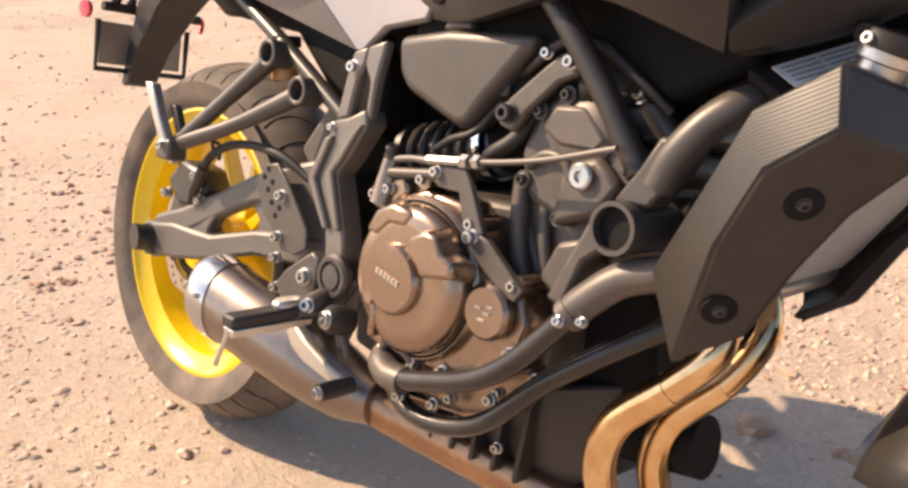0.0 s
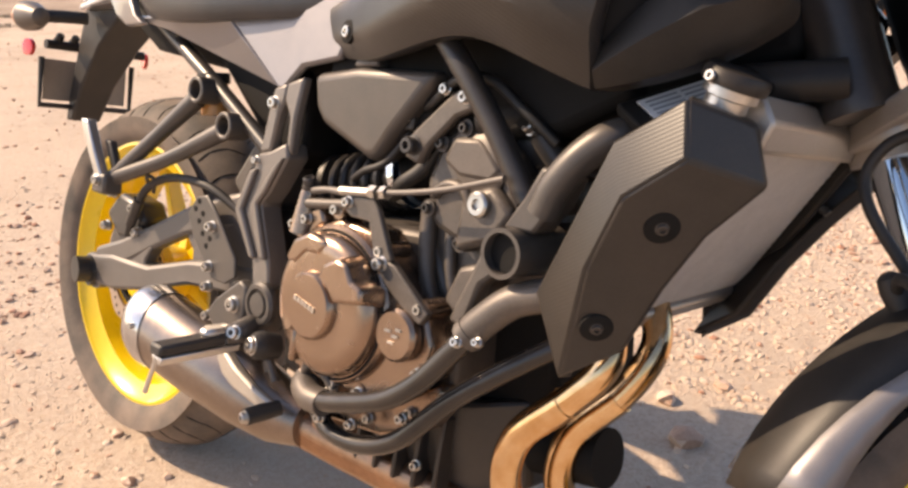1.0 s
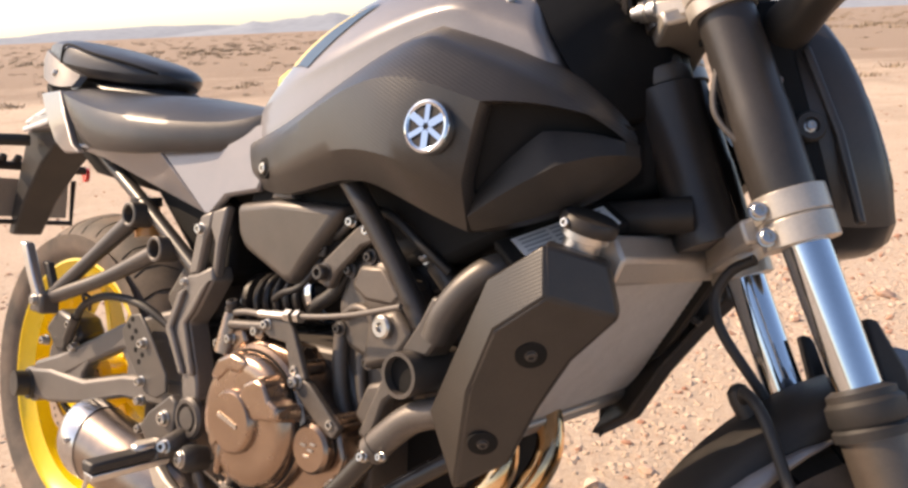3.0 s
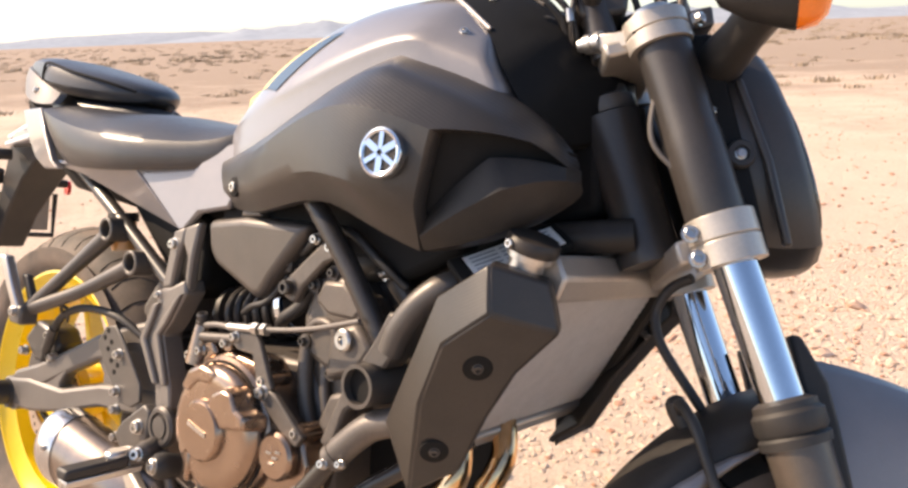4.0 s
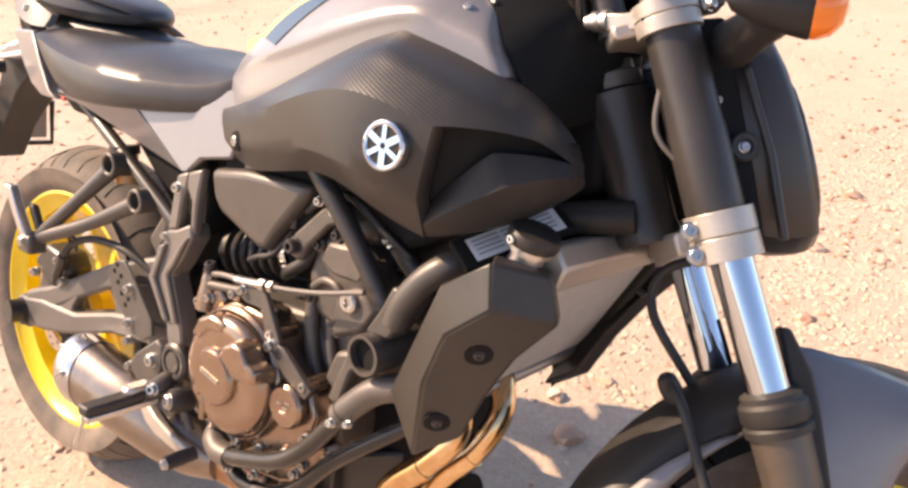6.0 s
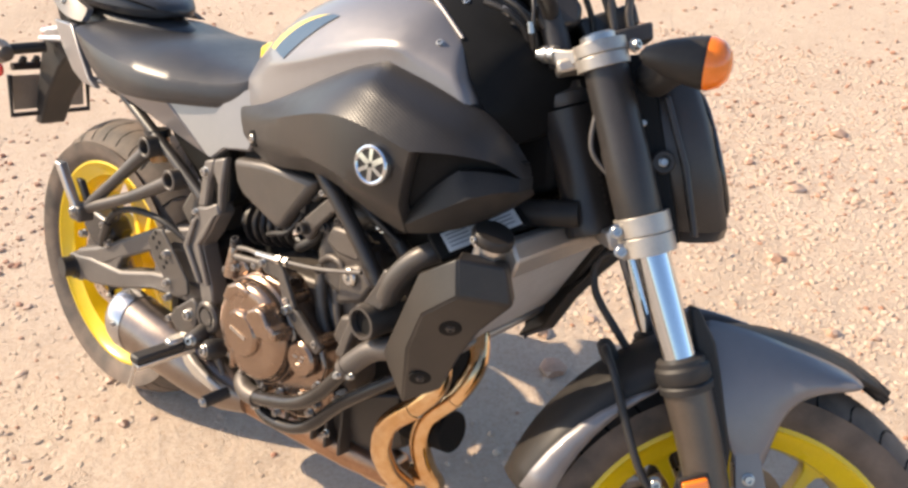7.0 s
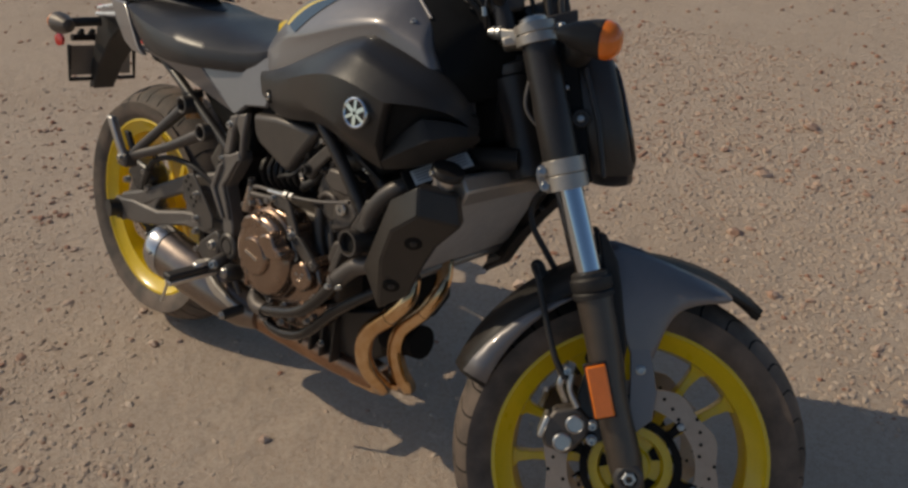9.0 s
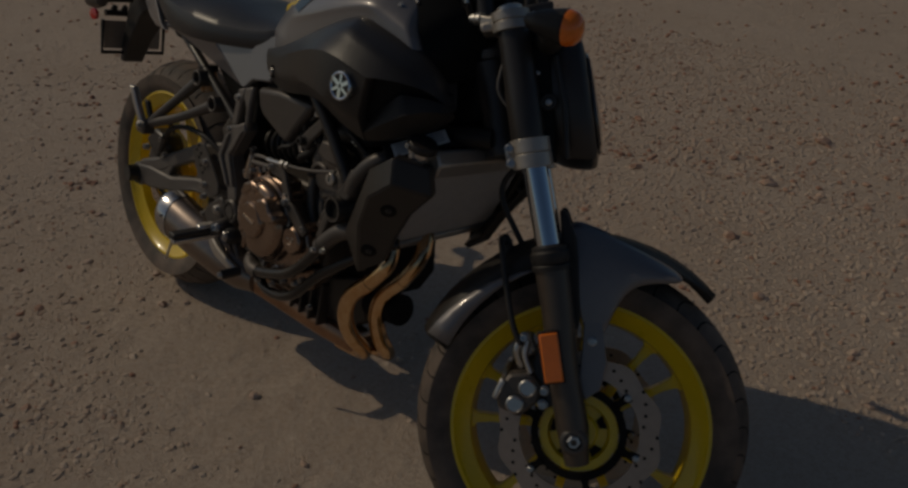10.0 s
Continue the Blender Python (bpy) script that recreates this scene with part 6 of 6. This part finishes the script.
# ---- swingarm, rear brake, shock ----
for s in (-1, 1):
    sw = part("swingarm", loft([[(x, s * (y0 + dy), z + dz) for dy, dz in ((-0.016, h), (0.016, h * 0.8), (0.016, -h), (-0.016, -h))] for x, y0, z, h in ((-0.03, 0.128, 0.325, 0.026), (0.06, 0.128, 0.336, 0.032), (0.12, 0.126, 0.342, 0.026), (0.165, 0.124, 0.348, 0.021), (0.27, 0.118, 0.380, 0.020), (0.36, 0.112, 0.392, 0.024), (0.47, 0.108, 0.40, 0.03))]), M_SWING, bike, "grey cast swingarm with an upper brace", bevel=0.006)
    part("upper_brace", loft([[(x, s * (y0 + dy), z + dz) for dy, dz in ((-0.014, h), (0.014, h * 0.8), (0.014, -h), (-0.014, -h))] for x, y0, z, h in ((0.0, 0.128, 0.345, 0.022), (0.08, 0.126, 0.372, 0.024), (0.17, 0.122, 0.416, 0.022), (0.25, 0.118, 0.455, 0.023), (0.34, 0.112, 0.485, 0.026), (0.42, 0.108, 0.505, 0.030))]), M_SWING, sw, bevel=0.006)
    part("web", prism([(0.02, 0.315), (0.09, 0.315), (0.152, 0.345), (0.152, 0.373), (0.169, 0.395), (0.12, 0.40), (0.03, 0.37)], s * 0.112, s * 0.136), M_SWING, sw, bevel=0.003)
    part("web", prism([(0.266, 0.385), (0.266, 0.412), (0.246, 0.43), (0.26, 0.462), (0.34, 0.49), (0.44, 0.49), (0.44, 0.40), (0.36, 0.385)], s * 0.100, s * 0.124), M_SWING, sw, bevel=0.003)
    part("axle_block", tube([(0.0, s * 0.10, 0.322), (0.0, s * 0.140, 0.322)], 0.030, 24), M_SWING, sw)
    part("axle_cover", tube([(-0.008, s * 0.118, 0.320), (-0.012, s * 0.146, 0.320)], [0.029, 0.026], 24, smooth=0, hollow=0.75), M_RUBBER, sw, "black plastic axle cover")
    part("axle_nut", tube([(-0.01, s * 0.120, 0.320), (-0.01, s * 0.136, 0.320)], 0.016, 6, smooth=0), M_SATIN, sw)
part("swingarm_crossbar", box(0.36, 0.44, -0.11, 0.11, 0.385, 0.50), M_SATIN, bike, "dark swingarm cross member", bevel=0.012)
rcal = part("rear_caliper", prism([(0.015, 0.425), (0.055, 0.465), (0.115, 0.458), (0.135, 0.430), (0.11, 0.395), (0.055, 0.392)], -0.135, -0.085), M_SATIN, bike, "small black rear brake caliper", bevel=0.008)
part("caliper_bracket", prism([(0.0, 0.35), (0.03, 0.45), (0.06, 0.46), (0.09, 0.40), (0.06, 0.36)], -0.120, -0.108), M_FRAME, rcal, bevel=0.003)
for x, z in ((0.025, 0.405), (0.04, 0.462), (0.11, 0.448), (0.125, 0.412)):
    bolt((x, -0.136, z), 0.009, rcal, (0, -1, 0), 0.010)
part("rear_brake_hose", tube([(0.105, -0.142, 0.405), (0.135, -0.150, 0.445), (0.170, -0.150, 0.490), (0.23, -0.145, 0.515), (0.31, -0.135, 0.515), (0.37, -0.12, 0.49)], 0.0065, 12), M_RUBBER, bike, "black rear brake hose")
part("hose_sleeve", tube([(0.12, -0.147, 0.425), (0.15, -0.151, 0.468)], 0.009, 10), M_SATIN, rcal)
part("hose_clip", tube([(0.175, -0.15, 0.49), (0.180, -0.158, 0.51), (0.192, -0.152, 0.505), (0.185, -0.148, 0.485)], 0.003, 8), M_SATIN, rcal)
heel = part("heel_guard", prism([(0.285, 0.472), (0.307, 0.500), (0.333, 0.506), (0.359, 0.484), (0.412, 0.430), (0.415, 0.404), (0.392, 0.390), (0.359, 0.390), (0.342, 0.407), (0.307, 0.437)], -0.150, -0.145), M_FRAME, bike, "grey heel guard plate with drilled holes", bevel=0.003)
for i in range(4):
    for j in range(2):
        c = (0.307 + 0.011 * i + 0.008 * j, -0.1502, 0.482 - 0.016 * i + 0.012 * j)
        part("drilled_hole", lathe([(0, 0.0006), (0.0042, 0.0006), (0.0042, -0.002), (0, -0.002)], c, (0, -1, 0), 10, closed=False), M_BLACK, heel)
for x, z in ((0.352, 0.464), (0.352, 0.407)):
    bolt((x, -0.151, z), 0.0085, heel, (0, -1, 0), 0.009)
foot = part("footpeg_bracket", prism([(0.365, 0.345), (0.385, 0.370), (0.438, 0.408), (0.455, 0.400), (0.452, 0.355), (0.430, 0.330), (0.39, 0.322)], -0.158, -0.140), M_FRAME, bike, "grey cast footpeg bracket", bevel=0.004)
bolt((0.430, -0.159, 0.372), 0.012, foot, (0, -1, 0), 0.008)
for x, z in ((0.352, 0.378), (0.360, 0.338)):
    bolt((x, -0.150, z), 0.008, foot, (0, -1, 0), 0.009)
peg = part("rider_footpeg", loft([[(x + dx, y, z + dz) for dx, dz in ((-0.014, 0.009), (0.014, 0.009), (0.012, -0.007), (-0.012, -0.007))] for x, y, z in ((0.450, -0.283, 0.328), (0.455, -0.262, 0.331), (0.469, -0.200, 0.340))]), M_RUBBER, bike, "black rubber-topped footpeg", bevel=0.004)
part("peg_base", loft([[(x + dx, y, z + dz) for dx, dz in ((-0.013, -0.007), (0.013, -0.007), (0.009, -0.018), (-0.009, -0.018))] for x, y, z in ((0.451, -0.280, 0.328), (0.473, -0.180, 0.342))]), M_ALU, peg, bevel=0.002)
part("peg_shoulder", loft([[(0.462 + k * a, -0.205 + b, 0.349 + c * k) for a, c in ((-0.014, -0.010), (-0.013, 0.006), (0.013, 0.006), (0.014, -0.010))] for b, k in ((-0.020, 0.55), (-0.008, 1.0), (0.018, 1.0), (0.026, 0.7))]), M_ALU, peg, "pale worn alloy shoulder", bevel=0.004)
part("peg_hinge", tube([(0.470, -0.196, 0.342), (0.476, -0.172, 0.348), (0.468, -0.150, 0.352)], [0.012, 0.017, 0.016], 14), M_FRAME, peg)
bolt((0.482, -0.190, 0.350), 0.010, peg, (0.3, -0.9, 0.2), 0.008)
part("peg_feeler", tube([(0.451, -0.279, 0.318), (0.441, -0.280, 0.294), (0.430, -0.280, 0.268)], [0.0036, 0.0030, 0.0040], 8), M_ALU, peg)
ped = part("brake_pedal", loft([[(x, y + dy, z + dz) for dy, dz in ((-h * 0.55, h), (h * 0.45, h), (h * 0.45, -h), (-h * 0.55, -h))] for x, y, z, h in ((0.418, -0.160, 0.312, 0.018), (0.440, -0.166, 0.296, 0.017), (0.470, -0.170, 0.284, 0.015), (0.510, -0.170, 0.272, 0.011), (0.548, -0.167, 0.264, 0.009))]), M_CLAMP, bike, "pale alloy brake pedal with a rubber tip", bevel=0.004)
part("pedal_tip", tube([(0.552, -0.160, 0.266), (0.546, -0.182, 0.262), (0.543, -0.205, 0.259)], [0.010, 0.0115, 0.011], 14), M_RUBBER, ped)
bolt((0.5425, -0.206, 0.2585), 0.009, ped, (-0.2, -0.95, -0.1), 0.006)
part("pedal_pivot", lathe([(0, -0.03), (0.017, -0.03), (0.019, -0.012), (0.018, 0.0), (0.014, 0.006), (0, 0.006)], (0.514, -0.178, 0.340), (-0.15, -0.97, 0.1), 24, closed=False), M_RUBBER, ped, "black rubber pivot cap")
bolt((0.513, -0.184, 0.3405), 0.013, ped, (-0.15, -0.97, 0.1), 0.006)
part("brake_switch", tube([(0.49, -0.152, 0.352), (0.51, -0.148, 0.30)], 0.008, 12), M_FRAME, ped)
part("switch_spring", tube([(0.505, -0.160, 0.345), (0.535, -0.158, 0.295)], 0.006, 10), M_FRAME, ped)
# passenger footpeg hanger: an open V of two arms
pj, pa, pb = Vector((0.131, -0.187, 0.498)), Vector((0.283, -0.134, 0.649)), Vector((0.360, -0.135, 0.606))
hanger = part("passenger_peg_hanger", tube([pj, pj.lerp(pa, 0.5), pj.lerp(pa, 0.92)], [0.012, 0.011, 0.014], 14), M_FRAME, bike, "grey cast passenger footpeg hanger")
part("hanger_arm", tube([pj, pj.lerp(pb, 0.5) + Vector((0, 0, -0.006)), pj.lerp(pb, 0.935)], [0.012, 0.011, 0.014], 14), M_FRAME, hanger)
for p in (pa, pb):
    part("hanger_eye", lathe([(0.0195, -0.018), (0.0195, 0.018), (0.013, 0.018), (0.013, -0.018)], p, (0, 1, 0), 28), M_FRAME, hanger, bevel=0.002)
ppeg = part("passenger_peg", loft([[c + Vector((dx, dy, 0)) for dx, dy in ((-0.011, -0.008), (0.011, -0.008), (0.011, 0.008), (-0.011, 0.008))] for c in (Vector((0.126, -0.200, 0.498)), Vector((0.105, -0.203, 0.535)), Vector((0.079, -0.205, 0.582)))]), M_ALU, bike, "folded-up aluminium passenger footpeg", bevel=0.003)
part("peg_pad", loft([[c + Vector((dx, dy, 0)) for dx, dy in ((-0.009, -0.006), (0.009, -0.006), (0.009, 0.006), (-0.009, 0.006))] for c in (Vector((0.142, -0.186, 0.512)), Vector((0.120, -0.188, 0.555)))]), M_RUBBER, ppeg, bevel=0.003)
part("peg_clevis", box(0.105, 0.145, -0.208, -0.176, 0.474, 0.506), M_FRAME, hanger, bevel=0.005)
bolt((0.125, -0.209, 0.495), 0.009, hanger, (0, -1, 0), 0.006)
# shock absorber under the seat
pts = []
for i in range(97):
    a = 2 * math.pi * 6 * i / 96
    c = Vector((0.50, -0.045, 0.548)).lerp(Vector((0.625, -0.045, 0.578)), i / 96)
    pts.append(c + Vector((-0.2, 0, 0.98)) * (0.036 * math.cos(a)) + Vector((0, 1, 0)) * (0.036 * math.sin(a)))
spring = part("shock_spring", tube(pts, 0.006, 8, smooth=0), M_SATIN, bike, "satin black shock spring")
part("damper", tube([(0.46, -0.045, 0.539), (0.665, -0.045, 0.588)], 0.022, 20), M_SATIN, spring, "black damper body")
part("collar", tube([(0.622, -0.045, 0.577), (0.632, -0.045, 0.580)], 0.042, 24), M_CHROME, spring)
part("collar", tube([(0.640, -0.045, 0.582), (0.650, -0.045, 0.584)], 0.038, 24), M_BLUE, spring)
part("collar", tube([(0.490, -0.045, 0.546), (0.50, -0.045, 0.548)], 0.042, 24), M_SATIN, spring)
# side cover under the tank, reservoir, black blocks standing for shade inside the frame
ab = bmesh.new()
loft([[(0.540, -0.150, 0.690), (0.625, -0.156, 0.703), (0.752, -0.160, 0.706), (0.742, -0.158, 0.688), (0.690, -0.154, 0.632), (0.664, -0.150, 0.602), (0.648, -0.148, 0.600), (0.560, -0.146, 0.632), (0.545, -0.147, 0.650)],
      [(0.540, -0.105, 0.694), (0.625, -0.105, 0.707), (0.752, -0.110, 0.710), (0.745, -0.105, 0.69), (0.690, -0.10, 0.630), (0.664, -0.10, 0.598), (0.648, -0.10, 0.596), (0.555, -0.10, 0.630), (0.540, -0.10, 0.650)]], ab)
box_ = part("airbox_side_cover", ab, M_FRAME, bike, "smooth grey triangular side cover", bevel=0.014)
box_.modifiers["bevel"].segments = 4
part("cover_tab", prism([(0.612, 0.703), (0.655, 0.706), (0.650, 0.718), (0.618, 0.716)], -0.15, -0.125), M_FRAME, box_, bevel=0.003)
bolt((0.762, -0.150, 0.690), 0.007, box_, (0, -1, 0), 0.006)
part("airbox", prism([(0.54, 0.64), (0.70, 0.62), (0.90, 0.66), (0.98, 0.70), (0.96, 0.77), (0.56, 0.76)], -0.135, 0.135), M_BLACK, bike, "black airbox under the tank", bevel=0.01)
part("inner_frame_block", prism([(0.46, 0.42), (0.54, 0.48), (0.60, 0.55), (0.58, 0.64), (0.50, 0.70), (0.36, 0.62), (0.38, 0.50)], -0.02, 0.12), M_BLACK, bike, "black block for the shaded inner frame and linkage", bevel=0.01)
res = part("brake_reservoir", tube([(0.268, -0.105, 0.615), (0.262, -0.108, 0.660)], 0.020, 20), M_GOLD, bike, "amber brake fluid reservoir with a black cap")
part("cap", tube([(0.262, -0.108, 0.660), (0.260, -0.109, 0.674)], 0.024, 20), M_RUBBER, res)
# added block, black to stand for the shade behind the peg hanger
part("inner_gap_block", prism([(0.24, 0.705), (0.35, 0.615), (0.42, 0.555), (0.47, 0.58), (0.47, 0.69), (0.36, 0.715)], -0.095, 0.095), M_BLACK, bike, "black block standing for the shade ahead of the rear tyre", bevel=0.01)
part("chain_guard", box(0.10, 0.40, 0.09, 0.10, 0.46, 0.50), M_PLASTIC, bike, "black plastic chain guard", bevel=0.003)
part("rear_hugger", prism([(0.28, 0.52), (0.34, 0.60), (0.40, 0.60), (0.40, 0.50), (0.33, 0.47)], -0.075, 0.075), M_SWING, bike, "grey splash guard ahead of the rear tyre", bevel=0.008)
part("side_stand", tube([(0.47, 0.11, 0.24), (0.50, 0.21, 0.12), (0.52, 0.27, 0.055)], 0.011, 12), M_SATIN, bike, "black side stand")

# ---- stones, gravel and scrub ----
def stone_material(name, lo, hi):
    m = bpy.data.materials.new(name)
    m.use_nodes = True
    n, lk = m.node_tree.nodes, m.node_tree.links
    b = n["Principled BSDF"]
    b.inputs["Roughness"].default_value, b.inputs["Specular IOR Level"].default_value = 0.9, 0.2
    geo, info = n.new("ShaderNodeNewGeometry"), n.new("ShaderNodeObjectInfo")
    add = n.new("ShaderNodeMath")
    add.operation = "ADD"
    lk.new(geo.outputs["Random Per Island"], add.inputs[0])
    lk.new(info.outputs["Random"], add.inputs[1])
    fr = n.new("ShaderNodeMath")
    fr.operation = "FRACT"
    lk.new(add.outputs[0], fr.inputs[0])
    co, tx = n.new("ShaderNodeTexCoord"), n.new("ShaderNodeTexNoise")
    tx.inputs["Scale"].default_value, tx.inputs["Detail"].default_value = 160, 5
    lk.new(co.outputs["Object"], tx.inputs["Vector"])
    mul = n.new("ShaderNodeMath")
    mul.operation = "MULTIPLY_ADD"
    mul.inputs[1].default_value, mul.inputs[2].default_value = 0.6, -0.3
    lk.new(tx.outputs["Fac"], mul.inputs[0])
    s = n.new("ShaderNodeMath")
    s.operation, s.use_clamp = "ADD", True
    lk.new(fr.outputs[0], s.inputs[0])
    lk.new(mul.outputs[0], s.inputs[1])
    x = n.new("ShaderNodeMix")
    x.data_type = "RGBA"
    x.inputs["A"].default_value, x.inputs["B"].default_value = (*lo, 1), (*hi, 1)
    lk.new(s.outputs[0], x.inputs["Factor"])
    lk.new(x.outputs["Result"], b.inputs["Base Color"])
    bp = n.new("ShaderNodeBump")
    bp.inputs["Strength"].default_value, bp.inputs["Distance"].default_value = 0.6, 0.002
    lk.new(tx.outputs["Fac"], bp.inputs["Height"])
    lk.new(bp.outputs[0], b.inputs["Normal"])
    return m


M_GRAVEL = stone_material("desert_gravel", (0.36, 0.185, 0.125), (0.56, 0.41, 0.31))
M_ROCK = stone_material("desert_rock", (0.36, 0.21, 0.145), (0.66, 0.51, 0.40))
rng = random.Random(7)
ico = bmesh.new()
bmesh.ops.create_icosphere(ico, subdivisions=1, radius=1)
ICO_V, ICO_F = [v.co.copy() for v in ico.verts], [tuple(v.index for v in f.verts) for f in ico.faces]
ico.free()


def pebbles(name, count, place, size, mat, label, lift=0.25):
    verts, faces = [], []
    for _ in range(count):
        x, y = place()
        r = size(x, y)
        turn = Euler((rng.uniform(0, 6), rng.uniform(0, 6), rng.uniform(0, 6))).to_matrix()
        sx, sy, sz = rng.uniform(0.7, 1.4), rng.uniform(0.7, 1.3), rng.uniform(0.45, 0.8)
        z = relief(x, y) + r * lift
        base = len(verts)
        for v in ICO_V:
            q = turn @ (v * rng.uniform(0.75, 1.2))
            verts.append((x + q.x * r * sx, y + q.y * r * sy, z + q.z * r * sz))
        faces += [tuple(base + i for i in f) for f in ICO_F]
    me = bpy.data.meshes.new(name)
    me.from_pydata(verts, [], faces)
    me.materials.append(mat)
    return tagged(new(name, me), label, "gravel", kind="stuff")


def crumb_place():
    """Rough crusty patches near the motorcycle's right side and beyond its front wheel, thin elsewhere."""
    while True:
        x, y = rng.uniform(-2.2, 2.4), rng.uniform(-0.75, 3.2)
        rough = max(math.exp(-((x - 0.2) / 0.55) ** 2 - ((y + 0.52) / 0.22) ** 2), 0.75 * (y > 0.75) * min(1, (x + 1.6) / 1.2), 0.5 * math.exp(-((x + 0.75) / 0.5) ** 2 - ((y + 0.25) / 0.25) ** 2))
        if 0.07 + rough + 0.7 * noise.noise((x * 2.3, y * 2.3, 2)) * (0.3 + rough) + 0.35 * noise.noise((x * 9, y * 9, 8)) * rough > rng.random():
            return x, y


def near_place():
    while True:
        x, y = rng.uniform(-2.6, 2.6), rng.uniform(-0.7, 3.4)
        if y < 0.6 and rng.random() < 0.55:
            continue
        if noise.noise((x * 1.3, y * 1.3, 2)) + 0.35 * noise.noise((x * 5, y * 5, 8)) > rng.uniform(-0.75, 0.5):
            return x, y


def far_place():
    d = 2.0 + 22 * rng.random() ** 1.6
    a = radians(rng.uniform(75, 175))
    return 1.2 + d * math.cos(a), -0.2 + d * math.sin(a)


pebbles("gravel", 6500, crumb_place, lambda x, y: 0.0016 + 0.0060 * rng.random() ** 3, M_GRAVEL, "scattered small reddish and pale gravel on the sand", 0.15)
pebbles("coarse_gravel", 900, crumb_place, lambda x, y: 0.004 + 0.010 * rng.random() ** 3, M_GRAVEL, "scattered coarse reddish gravel stones on the sand", 0.15)
M_CLOD = stone_material("sand_clods", (0.47, 0.36, 0.275), (0.585, 0.475, 0.375))
pebbles("sand_clods", 30000, crumb_place, lambda x, y: 0.0028 + 0.0085 * rng.random() ** 2.2, M_CLOD, "pale crumbly sand lumps on the ground", -0.08)
pebbles("far_gravel", 16000, far_place, lambda x, y: 0.003 + 0.011 * rng.random() ** 4, M_GRAVEL, "scattered reddish stones across the desert flat", 0.3)


def rock(x, y, r, flat=0.6):
    bm = bmesh.new()
    bmesh.ops.create_icosphere(bm, subdivisions=2, radius=1)
    seed = rng.uniform(0, 90)
    sx, sy = rng.uniform(0.8, 1.35), rng.uniform(0.75, 1.2)
    for v in bm.verts:
        k = 1 + 0.45 * noise.noise(v.co * 1.3 + Vector((seed, 0, 0))) + 0.18 * noise.noise(v.co * 3.5 + Vector((0, seed, 0)))
        v.co = Vector((v.co.x * sx, v.co.y * sy, v.co.z * flat)) * (k * r)
    big = "fist-sized" if r > 0.022 else "small"
    ob = tagged(part("rock", bm, M_ROCK, angle=28), f"{big} angular pinkish-brown desert rock on the sand", "rock", "loose rocks")
    ob.matrix_world = pose(x, y, relief(x, y) + r * flat * 0.35, 0, 0, rng.uniform(0, 360))


for x, y, r in ((0.974, 1.366, 0.022), (0.809, 2.306, 0.030), (0.857, 1.80, 0.026), (1.219, 1.107, 0.020), (0.108, -0.132, 0.013), (0.144, -0.079, 0.010), (-0.059, -0.067, 0.013),
                (0.758, 0.596, 0.034), (0.66, 0.70, 0.022), (0.90, 0.62, 0.014), (0.72, 0.82, 0.016), (-0.54, -0.03, 0.012), (-0.263, -0.185, 0.012), (0.447, 1.58, 0.020), (-0.22, -0.02, 0.010), (0.04, -0.16, 0.008)):
    rock(x, y, r)
for _ in range(48):
    x, y = near_place()
    if math.hypot(x, y) > 0.35 and math.hypot(x - 1.37, y - 0.1) > 0.4:
        rock(x, y, 0.007 + 0.016 * rng.random() ** 2.5)


def scrub(name, count, d0, d1, h0, h1, mat, label):
    """Low dry bushes: tufts of thin upright blades and twigs."""
    verts, faces = [], []
    for _ in range(count):
        d = d0 + (d1 - d0) * rng.random() ** 1.3
        a = radians(rng.uniform(72, 178))
        cx, cy = 1.2 + d * math.cos(a), -0.4 + d * math.sin(a)
        if noise.noise((cx * 0.05, cy * 0.05, 4)) < rng.uniform(-0.5, 0.5):
            continue
        h = rng.uniform(h0, h1)
        for _ in range(46):
            bx, by = cx + rng.gauss(0, h * 1.1), cy + rng.gauss(0, h * 1.1)
            z = relief(bx, by)
            w, t = h * rng.uniform(0.04, 0.14), h * rng.uniform(0.35, 1.0)
            ang, lx, ly = rng.uniform(0, 3.14), rng.gauss(0, h * 0.35), rng.gauss(0, h * 0.35)
            c, s = math.cos(ang) * w, math.sin(ang) * w
            b = len(verts)
            verts += [(bx - c, by - s, z), (bx + c, by + s, z), (bx + lx * 0.5 + c, by + ly * 0.5 + s, z + t * 0.6), (bx + lx * 0.5 - c, by + ly * 0.5 - s, z + t * 0.6), (bx + lx, by + ly, z + t)]
            faces += [(b, b + 1, b + 2, b + 3), (b + 3, b + 2, b + 4)]
    me = bpy.data.meshes.new(name)
    me.from_pydata(verts, [], faces)
    me.materials.append(mat)
    return tagged(new(name, me), label, "dry scrub", kind="stuff")


M_SCRUB = stone_material("dry_scrub", (0.25, 0.195, 0.135), (0.43, 0.345, 0.25))
scrub("dry_scrub", 2300, 13, 75, 0.035, 0.11, M_SCRUB, "sparse dry brown desert scrub tufts")
scrub("distant_scrub", 4500, 40, 420, 0.08, 0.22, M_SCRUB, "bands of dry brown scrub on the distant plain")
